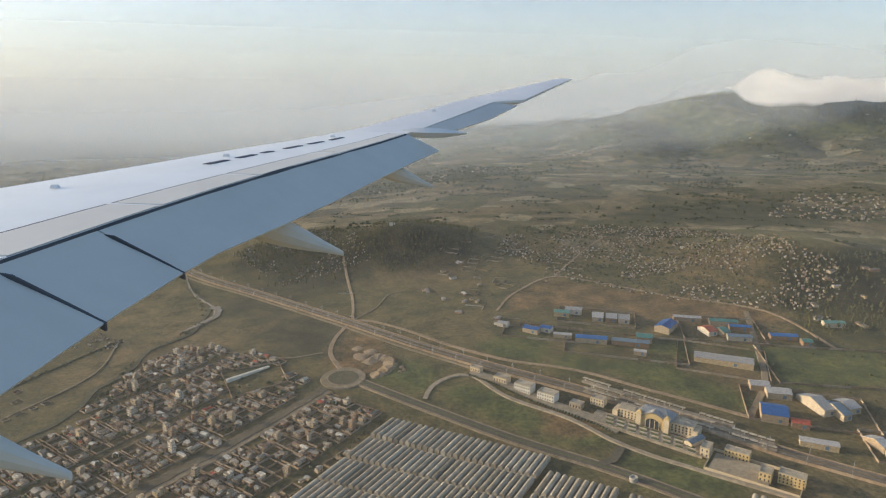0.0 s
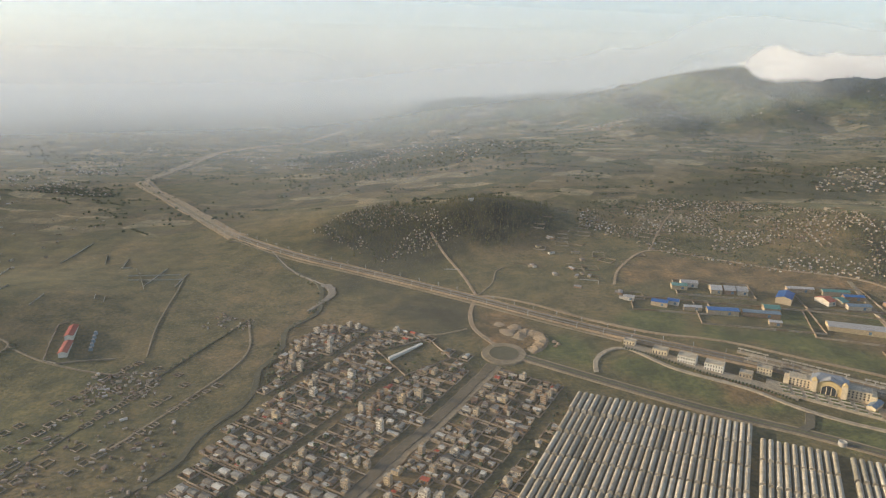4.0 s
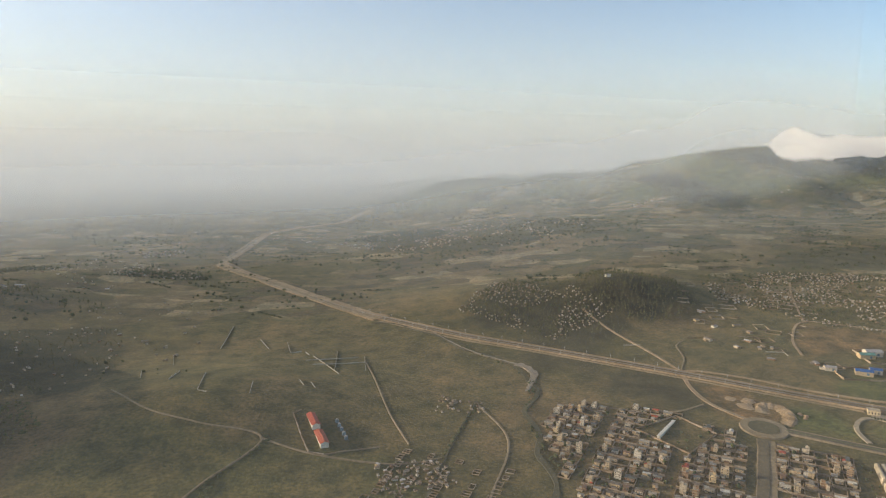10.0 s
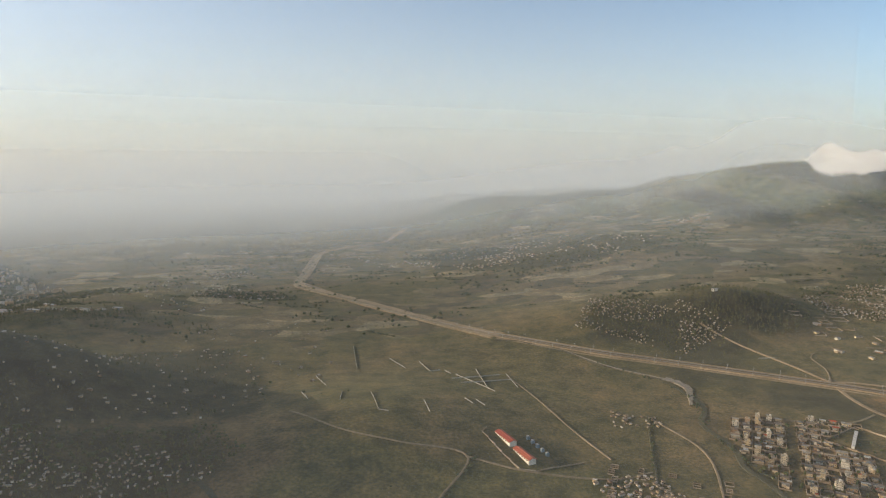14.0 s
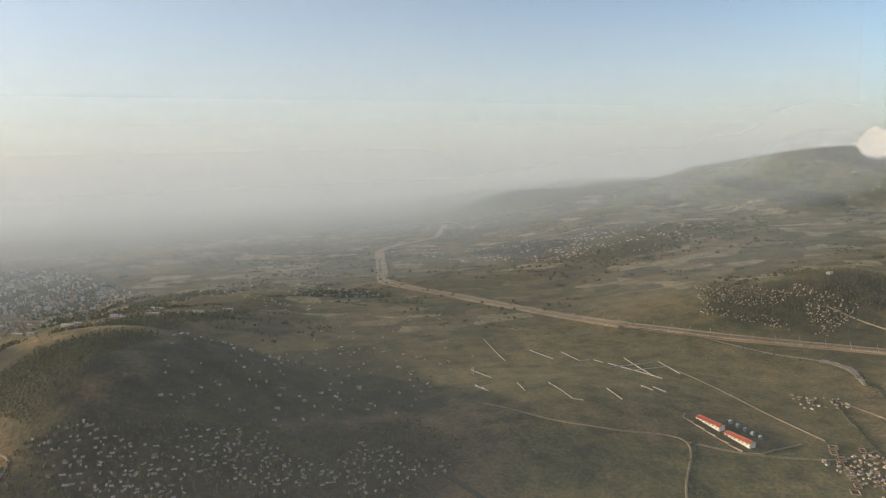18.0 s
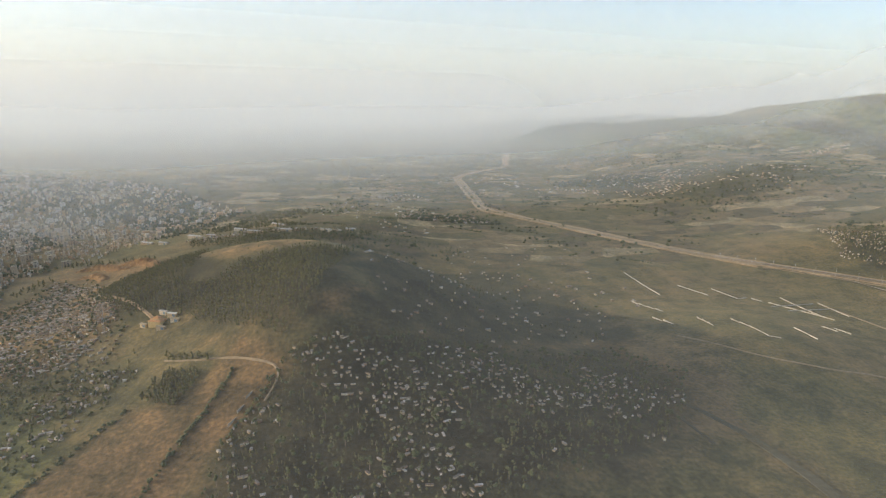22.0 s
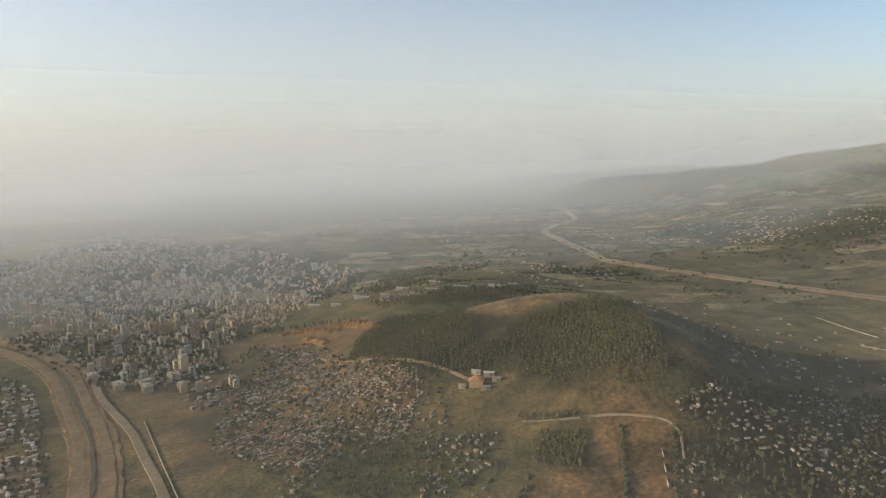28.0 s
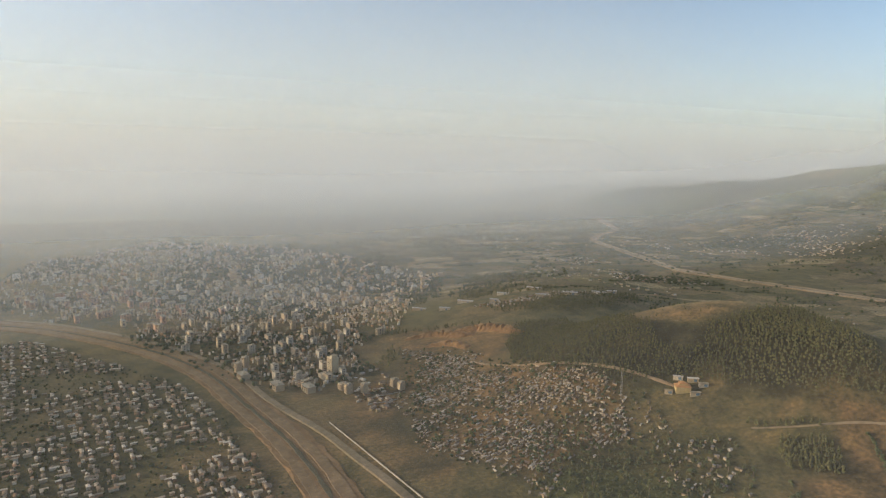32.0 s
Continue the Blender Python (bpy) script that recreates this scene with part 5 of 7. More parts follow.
def build_woods():
    rng = random.Random(11)
    w = Wood(3)
    for x, y in scatter(WOOD_HILL, 2.7, rng, 0.96):
        k = noise.noise((x * 0.02, y * 0.02, 1.0))
        if k < -0.45:
            continue
        w.gum(x, y, rng.uniform(2.8, 5.0) * (1 + 0.25 * k), 2)
    for x, y in scatter(EAST_SLOPE, 5.6, rng, 0.7):
        if noise.noise((x * 0.025, y * 0.025, 15.0)) > -0.1:
            w.gum(x, y, rng.uniform(1.8, 3.6), 2)
    for x, y in scatter(BARE_TOP, 9.0, rng, 0.4):
        w.gum(x, y, rng.uniform(1.5, 2.8), 2)
    w.done("wood", "dense gum-tree wood on the hill", "wood", M_GUM)
    w = Wood(5)
    for poly, gap, keep in ((DARK[3], 6.0, 0.9), (DARK[7], 7.0, 0.7), (DARK[6], 9.0, 0.5)):
        for x, y in scatter(poly, gap, rng, keep):
            w.gum(x, y, rng.uniform(3.5, 6.0), 2)
    # rows and copses by the brown field
    for poly, gap, keep in (([(-884, 470), (-861, 457), (-862, 450), (-872, 433), (-894, 446)], 2.5, 0.95), ([(-888, 488), (-857, 467), (-853, 461), (-886, 481)], 2.6, 0.9), ([(-1075, 800), (-1045, 815), (-985, 790), (-960, 760), (-1000, 790), (-1040, 798)], 5.0, 0.8), ([(-960, 930), (-860, 900), (-840, 960), (-940, 1000)], 7.0, 0.75), ([(-1085, 700), (-1060, 760), (-1050, 750), (-1075, 690)], 5.0, 0.7), ([(-760, 860), (-640, 800), (-640, 840), (-760, 900)], 8.0, 0.6), ([(300, 530), (384, 545), (420, 600), (355, 497), (288, 488)], 5.5, 0.8)):
        for x, y in scatter(poly, gap, rng, keep):
            w.gum(x, y, rng.uniform(3.6, 5.6))
    # slim trees between the huts, woods on the mountain's flanks and along its crest
    for poly, gap, keep, low in (([(-240, 720), (-150, 630), (-60, 690), (-150, 860)], 3.8, 0.65, -0.3), (VILLAGE_SLOPE, 4.6, 0.6, 0.0), (HUTS_EAST, 3.9, 0.62, -0.35), (SLOPE_HUTS, 4.8, 0.5, -0.3), ([(-1000, 539), (-947, 520), (-900, 500), (-930, 440), (-1018, 460)], 4.6, 0.6, -0.35), (TOWN_SOUTH, 12, 0.4, -0.3)):
        for x, y in scatter(poly, gap, rng, keep):
            if noise.noise((x * 0.03, y * 0.03, 12.0)) > low:
                w.gum(x, y, rng.uniform(1.6, 4.2), 2)
    for poly, low in ((RAVINE, -0.4), (SUMMIT, -0.2), ([(389, 1361), (560, 1400), (900, 1380), (1400, 1400), (1400, 1700), (800, 1720), (560, 1700), (431, 1602)], 0.2)):
        for x, y in scatter(poly, 9, rng, 0.9):
            if noise.noise((x * 0.009, y * 0.009, 3.0)) > low:
                w.gum(x, y, rng.uniform(4, 8), 2)
    for x, y in scatter([(40, 2000), (300, 1800), (430, 1700), (560, 1900), (300, 2150), (60, 2300), (-120, 2320)], 12, rng, 0.9):
        if noise.noise((x * 0.007, y * 0.007, 5.0)) > 0.0:
            w.gum(x, y, rng.uniform(4, 8), 2)
    for poly in ([(368, 1085), (480, 1082), (470, 1020), (400, 1030)], [(430, 985), (520, 960), (500, 930), (420, 945)]):
        for x, y in scatter(poly, 10, rng, 0.9):
            if noise.noise((x * 0.008, y * 0.008, 3.0)) > -0.18:
                w.gum(x, y, rng.uniform(5, 9), 2)
    for i in range(420):
        x = rng.uniform(60, 1100)
        y = crest(x)[1] + rng.uniform(-30, 10)
        if noise.noise((x * 0.02, 1.0, 2.0)) > -0.1:
            w.gum(x, y, rng.uniform(3, 7), 2)
    for x, y in scatter([(-960, 880), (-800, 780), (-700, 800), (-680, 900), (-820, 960), (-940, 960)], 8, rng, 0.8):
        if noise.noise((x * 0.016, y * 0.016, 9.0)) > 0.02:
            w.gum(x, y, rng.uniform(3.0, 5.0), 2)
    # woods and tree belts behind the wooded hill
    for poly, gap, low in (([(-933, 1086), (-893, 1118), (-842, 1111), (-826, 1017), (-863, 974), (-917, 1003)], 4.4, -0.25), ([(-851, 883), (-817, 862), (-730, 921), (-773, 830), (-863, 801), (-896, 816)], 4.2, -0.15), ([(-949, 854), (-895, 820), (-797, 808), (-870, 784), (-941, 806)], 4.2, -0.3), ([(-666, 1382), (-600, 1450), (-570, 1363), (-640, 1299)], 6.0, -0.3)):
        for x, y in scatter(poly, gap, rng, 0.85):
            if noise.noise((x * 0.03, y * 0.03, 9.0)) > low and not near_line(x, y, NORTH_HIGHWAY, 16):
                w.gum(x, y, rng.uniform(3.0, 5.2), 2)
    w.done("copse", "dark copses of gum trees among the fields", "wood", M_GUM)
    # single trees along the nearest lanes, yards and huts
    n = 0
    for poly, gap, keep, grp in ((HUTS_EAST, 13, 0.8, "trees among the hillside huts"), (SLOPE_HUTS, 14, 0.8, "trees among the slope huts"), (TOWN_WEST, 21, 0.6, "yard trees"), (SETTLEMENT, 20, 0.6, "trees of the settlement"), ([(-240, 700), (-150, 640), (-70, 700), (-150, 840)], 17, 0.6, "trees of the village")):
        for x, y in scatter(poly, gap, rng, keep):
            plant(x, y, rng.randrange(6), rng.uniform(0.6, 1.05), rng.uniform(0, 360), grp)
            n += 1
    w = Wood(8)
    for poly, gap, keep in ((HUTS_EAST, 5.0, 0.62), (SLOPE_HUTS, 5.2, 0.6), (SETTLEMENT, 5.5, 0.5), (SETTLEMENT_EDGE, 5.0, 0.5), (TOWN_SOUTH, 4.8, 0.55), ([(-240, 720), (-150, 630), (-60, 690), (-150, 860)], 8, 0.5), (VILLAGE_SLOPE, 6.5, 0.6), ([(-720, 540), (-560, 520), (-480, 560), (-560, 640), (-680, 640)], 14, 0.4), (TOWN_WEST, 7, 0.5), (TOWN_EAST, 8, 0.4), ([(210, 360), (330, 330), (360, 540), (260, 560)], 13, 0.4), ([(-1000, 420), (-930, 400), (-960, 300), (-1080, 330)], 10, 0.3)):
        for x, y in scatter(poly, gap, rng, keep):
            if near_line(x, y, BOULEVARD, 7):
                continue
            w.bush(x, y, rng.uniform(0.6, 1.5))
    for a, b in (((-233, 470), (-236, 400)), ((-210, 540), (-230, 480)), ((-416, 450), (-446, 398)), ((-38, 380), (-84, 290)), ((-215, 555), (-255, 630))):
        for i in range(26):
            k = rng.random()
            w.bush(a[0] + (b[0] - a[0]) * k + rng.uniform(-3, 3) + 4, a[1] + (b[1] - a[1]) * k + rng.uniform(-3, 3), rng.uniform(0.6, 1.3))
    # hedges on the brown field's edges, scrub on the plain
    for a, b, n, wd in (((-843, 450), (-861, 405), 80, 0.7), ((-861, 405), (-880, 345), 60, 0.9), ((-897, 440), (-930, 380), 70, 1.2), ((-818, 440), (-842, 395), 50, 0.8), ((-440, 395), (-475, 330), 50, 1.2), ((-300, 420), (-262, 500), 40, 0.8), ((-1095, 640), (-1030, 700), 90, 2.0), ((-1050, 600), (-1000, 520), 60, 2.0)):
        for i in range(n):
            k = rng.random()
            w.bush(a[0] + (b[0] - a[0]) * k + rng.gauss(0, wd), a[1] + (b[1] - a[1]) * k + rng.gauss(0, wd), rng.uniform(0.5, 1.2))
    for x, y in scatter([(-560, 640), (-300, 560), (-180, 470), (-260, 300), (-560, 300)], 26, rng, 0.5):
        if noise.noise((x * 0.02, y * 0.02, 4.0)) > 0.05:
            w.bush(x, y, rng.uniform(0.3, 0.8))
    w.done("shrubs", "dark green shrubs and low trees between huts and along ditches", "shrubs", M_TREE_S)
    # distant clumps and hedges
    w = Wood(9)
    for poly, gap, keep in ((FAR_FARMS, 30, 0.8), ([(-1000, 1000), (-700, 760), (-600, 900), (-800, 1150)], 20, 0.6), ([(-450, 1250), (-150, 1000), (200, 1150), (0, 1500), (-350, 1550)], 26, 0.7), (TOWN_MAIN, 8.5, 0.6), (FAR_VILLAGE, 9.0, 0.8), ([(-710, 1045), (-620, 1045), (-550, 1005), (-600, 985), (-700, 1010)], 8.0, 0.7), ([(420, 1250), (900, 1200), (1300, 1500), (800, 1700), (500, 1600)], 22, 0.7)):
        for x, y in scatter(poly, gap, rng, keep):
            if noise.noise((x * 0.006, y * 0.006, 2.0)) > -0.05:
                for i in range(rng.choice((2, 3, 5))):
                    w.bush(x + rng.uniform(-14, 14), y + rng.uniform(-6, 6), rng.uniform(1.0, 2.6))
    for i in range(230):
        x, y = rng.uniform(-1100, 900), rng.uniform(760, 1480)
        if not inside(x, y, FAR_FARMS) or (-1000 < x < -560 and y < 900):
            continue
        a, long = rng.gauss(-0.2, 0.35), rng.uniform(16, 60)
        for k in range(int(long / 2.6)):
            if rng.random() < 0.82:
                w.bush(x + math.cos(a) * k * 2.6 + rng.uniform(-1, 1), y + math.sin(a) * k * 2.6 + rng.uniform(-1, 1), rng.uniform(0.9, 1.8))
    w.done("distant_trees", "distant dark clumps of trees and hedges", "trees", M_TREE_S)


build_woods()


# ---- huts, settlements and the big town ----
class Huts:
    def __init__(self, seed, roofs=None, lean=True, walls=None):
        self.h, self.rng, self.roofs, self.lean, self.walls = Heap(), random.Random(seed), roofs or M_ROOF_S, lean, walls or M_WALL_S

    def hut(self, x, y, sx, sy, h, turn):
        z = height(x, y)
        rise = 0.14 * sy
        self.h.gable_wall(x, y, z - 1, sx, sy, h + 1, rise, turn, 0)
        self.h.gable(x, y, z + h, sx, sy, rise, turn, 1, eave=0.16, thick=0.1)
        if self.lean and self.rng.random() < 0.5:
            c, s, w = math.cos(turn), math.sin(turn), self.rng.uniform(0.5, 0.9)
            px, py = sx * self.rng.uniform(-0.3, 0.3), sy * 0.5 + sy * w * 0.5
            self.h.box(x + px * c - py * s, y + px * s + py * c, height(x, y) - 1, sx * 0.5, sy * w, h * 0.75 + 1, turn, self.rng.choice((0, 1, 1)))

    def spread(self, poly, gap, keep, size, turn, spread_by=0.5, patchy=-1.0, tall=1.4, long=1.0, across=0.5):
        rng = self.rng
        for x, y in scatter(poly, gap, rng, keep):
            if noise.noise((x * 0.022, y * 0.022, 7.0)) < patchy or near_line(x, y, HIGHWAY, 22) or near_line(x, y, RAIL, 12):
                continue
            s = rng.uniform(0.55, 1.35)
            self.hut(x, y, size * s * rng.uniform(0.9, 2.0) * long, size * s * 0.8, tall * rng.uniform(0.7, 1.05), turn + (math.pi / 2 if rng.random() < across else 0) + rng.uniform(-spread_by, spread_by))

    def done(self, name, label, category):
        return thing(name, label, category, kind="stuff", data=self.h.mesh(name, [self.walls, self.roofs]))

    def rows(self, poly, along, across, keep, size, turn, tall):
        """Houses standing in rows that run along one direction."""
        rng, c, s = self.rng, math.cos(turn), math.sin(turn)
        flat = [(x * c + y * s, y * c - x * s) for x, y in poly]
        v, n = min(q[1] for q in flat), 0
        while v < max(q[1] for q in flat):
            u, n = min(q[0] for q in flat), n + 1
            while u < max(q[0] for q in flat):
                a, b = u + rng.uniform(-0.42, 0.42) * along, v + rng.uniform(-0.26, 0.26) * across + 0.12 * across * (-1) ** n
                x, y = a * c - b * s, a * s + b * c
                if rng.random() < keep and inside(x, y, poly) and noise.noise((x * 0.02, y * 0.02, 7.0)) > -0.3 and not near_line(x, y, HIGHWAY, 24):
                    k = rng.uniform(0.8, 1.25)
                    self.hut(x, y, size * k * rng.uniform(0.9, 2.3), size * k * 0.8, tall * rng.uniform(0.7, 1.3), turn + rng.choice((0, math.pi / 2)) + rng.uniform(-0.06, 0.06))
                u += along
            v += across


def hut_thing(seed):
    rng = random.Random(seed)
    o = thing("hut", "small mud-walled hut with a weathered sheet-metal roof", "hut", group="hillside huts")
    w, r = Heap(), Heap()
    sx, sy = rng.uniform(3.4, 5.6), rng.uniform(2.6, 3.4)
    w.gable_wall(0, 0, -1, sx, sy, 2.4, 0.45)
    r.gable(0, 0, 1.4, sx, sy, 0.45, eave=0.25)
    piece("wall_shell", w.mesh("wall_shell", M_WALL), o)
    piece("roof", r.mesh("roof", M_TIN), o)
    piece("door", box_mesh("door", 0.5, 0.08, 1.0, M_DOOR), o, at=pose(0.4, -sy / 2 - 0.03, 0))
    return o


def build_huts():
    rng = random.Random(21)
    kinds, used = [hut_thing(i) for i in range(5)], set()
    n = 0
    for x, y in scatter([(-815, 450), (-730, 472), (-660, 490), (-610, 470), (-640, 400), (-730, 350), (-835, 350)], 7.0, rng, 0.9):
        if noise.noise((x * 0.022, y * 0.022, 7.0)) < -0.12 or n >= 290:
            continue
        m = pose(x, y, height(x, y), 0, 0, rng.choice((20, 110)) + rng.uniform(-30, 30)) @ Matrix.Diagonal((rng.uniform(0.32, 0.8), rng.uniform(0.24, 0.42), rng.uniform(0.24, 0.38), 1))
        k = rng.randrange(5)
        if k in used:
            copy_thing(kinds[k], m).matrix_world = m
        else:
            kinds[k].matrix_world = m
            used.add(k)
        n += 1
    h = Huts(31, M_TIN_S)
    h.spread(HUTS_EAST, 5.0, 0.6, 1.1, 0.4, 0.6, 0.06, 0.7)
    h.spread(SLOPE_HUTS, 5.2, 0.6, 1.4, 0.6, 0.5, 0.08, 0.9)
    h.spread(EAST_SLOPE, 10.0, 0.42, 1.5, 0.4, 0.6, -0.2, 0.9)
    h.spread([(-700, 740), (-611, 750), (-520, 760), (-500, 850), (-640, 860)], 14, 0.4, 1.6, 0.4, 0.6, -0.2, 0.9)
    h.done("hillside_huts", "scattered weathered sheet-roofed huts on the slope", "huts")
    h = Huts(32, M_SETTLED_S)
    h.spread(SETTLEMENT, 3.1, 0.72, 0.72, 0.62, 0.12, -0.02, 0.5, 2.6, 0.15)
    h.spread(SETTLEMENT, 4.4, 0.55, 0.85, 0.62, 0.12, -0.3, 0.55, 2.2, 0.15)
    h.spread(SETTLEMENT_EDGE, 5.2, 0.5, 0.8, 0.62, 0.3, 0.0, 0.5, 2.0, 0.3)
    h.spread([(-1120, 690), (-1075, 712), (-1060, 640), (-1085, 600)], 7, 0.5, 2.6, 0.55, 0.3)
    h.done("settlement", "crowded informal settlement of sheet-roofed houses", "settlement")
    h = Huts(33, M_TIN_S)
    h.spread([(-240, 720), (-160, 625), (-75, 680), (-110, 760), (-170, 850)], 4.6, 0.7, 1.0, 0.3, 0.4, -0.2, 0.9)
    h.spread(VILLAGE_SLOPE, 5.2, 0.75, 1.25, 0.3, 0.4, -0.08, 1.0)
    h.spread([(0, 545), (60, 500), (60, 560), (20, 590)], 15, 0.6, 4.5, -0.5, 0.2)
    h.spread([(-60, 620), (20, 540), (60, 620), (0, 700)], 22, 0.5, 4.2, 0.3, 0.4)
    h.spread([(300, 520), (420, 480), (460, 620), (340, 600)], 14, 0.5, 4.5, 0.2, 0.4, -0.1)
    h.done("village_houses", "village of small houses with grey sheet roofs", "houses")
    h = Huts(37, M_SHACK_S)
    h.spread([(-290, 520), (-255, 500), (-262, 480), (-300, 490)], 4.6, 0.7, 1.5, 0.3, 0.3, -1.0, 0.9)
    h.spread([(-345, 420), (-300, 415), (-295, 385), (-340, 380)], 4.0, 0.8, 1.5, 0.35, 0.3, -1.0, 0.9)
    h.spread([(-340, 380), (-262, 350), (-270, 280), (-360, 300)], 7, 0.5, 1.6, 0.35, 0.3, -1.0, 0.9)
    h.done("hamlet", "hamlet of small brown-roofed houses on the plain", "houses")
    h = Huts(34, M_TIN_S)
    h.spread([(420, 860), (640, 820), (760, 960), (560, 1010)], 12, 0.75, 2.6, 0.2, 0.3)
    h.spread([(-260, 1150), (-60, 1060), (160, 1250), (-60, 1420), (-330, 1350)], 13, 0.6, 2.6, 0.2, 0.3, 0.0)
    h.spread([(-560, 1250), (-420, 1180), (-300, 1450), (-480, 1500)], 15, 0.4, 2.6, 0.2, 0.3, 0.0)
    h.spread([(-900, 1080), (-700, 900), (-560, 1000), (-760, 1180)], 12, 0.5, 2.6, 0.2, 0.3, -0.05)
    h.spread([(-720, 1320), (-480, 1450), (-600, 1800), (-900, 1600)], 20, 0.5, 2.6, 0.2, 0.3, 0.0)
    h.spread([(260, 1420), (340, 1400), (380, 1460), (290, 1490)], 11, 0.6, 2.6, 0.2, 0.3)
    h.spread([(-640, 640), (-520, 620), (-480, 760), (-600, 780)], 20, 0.35, 2.6, 0.2, 0.3)
    h.spread([(420, 1420), (900, 1330), (1100, 1500), (560, 1640)], 30, 0.4, 2.6, 0.2, 0.3, -0.1)
    h.spread([(-60, 1800), (300, 1650), (420, 1750), (100, 1960)], 30, 0.35, 2.6, 0.2, 0.3, -0.1)
    h.spread(FAR_VILLAGE, 9.5, 0.7, 2.3, 0.2, 0.3, -0.1)
    h.spread([(-730, 1250), (-700, 1170), (-630, 1190), (-650, 1260)], 9, 0.7, 2.6, 0.3, 0.3)
    h.spread([(-710, 1040), (-620, 1040), (-550, 1000), (-600, 985), (-700, 1010)], 9, 0.7, 2.2, 0.3, 0.3)
    h.spread([(-960, 865), (-900, 860), (-860, 880), (-775, 905), (-790, 880), (-845, 850), (-925, 824)], 6, 0.8, 2.0, 0.4, 0.3, -0.25, 1.5)
    h.done("distant_houses", "distant villages of pale-roofed houses among trees", "houses")
    # the big town across the motorway
    h = Huts(35, M_TOWN_ROOF_S)
    h.rows(TOWN_SOUTH, 5.4, 6.4, 0.8, 2.15, -1.19, 1.15)
    h.done("town_houses", "rows of houses with grey roofs and green yards beside the motorway", "houses")
    h = Huts(36, M_TOWN_ROOF_S, True, M_CREAM_S)
    h.spread([(-1050, 812), (-1100, 765), (-1085, 712), (-1125, 665), (-1195, 700), (-1240, 772), (-1300, 830), (-1330, 960), (-1200, 1100), (-1000, 1000)], 5.4, 0.58, 1.6, 0.42, 0.12, -0.24, 2.6)
    h.spread([(-1400, 905), (-1520, 990), (-1560, 1300), (-1420, 1560), (-1150, 1420), (-985, 1230), (-930, 1150), (-1000, 1000), (-1200, 1100), (-1330, 960)], 8.4, 0.5, 2.3, 0.42, 0.12, -0.16, 3.6)
    h.done("town_quarter", "dense quarter of plastered houses and small blocks", "houses")


build_huts()


def apartment(sx, sy, floors, mat):
    o = thing("apartment_block", "plain rendered apartment block with rows of windows", "apartment block", group="apartment blocks")
    w, r = Heap(), Heap()
    h = floors * 1.5
    w.box(0, 0, -2, sx, sy, h + 2)
    piece("wall_shell", w.mesh("wall_shell", mat), o)
    r.box(0, 0, h, sx + 0.3, sy + 0.3, 0.25)
    r.box(sx * 0.2, 0, h + 0.25, 1.8, 1.8, 1.0)
    piece("roof", r.mesh("roof", M_SLAB), o)
    band = box_mesh("window_band", sx * 0.8, 0.1, 0.6, M_GLASS)
    side = box_mesh("window_band", 0.1, sy * 0.5, 0.6, M_GLASS)
    for i in range(floors):
        piece("window_band", band, o, at=pose(0, -sy / 2 - 0.03, i * 1.5 + 0.6))
        piece("window_band", side, o, at=pose(-sx / 2 - 0.03, 0, i * 1.5 + 0.6))
    for k in (-0.3, 0.0, 0.3):
        piece("balcony", box_mesh("balcony", 1.2, 0.7, h - 0.8, mat), o, at=pose(sx * k, -sy / 2 - 0.3, 0.4))
    return o


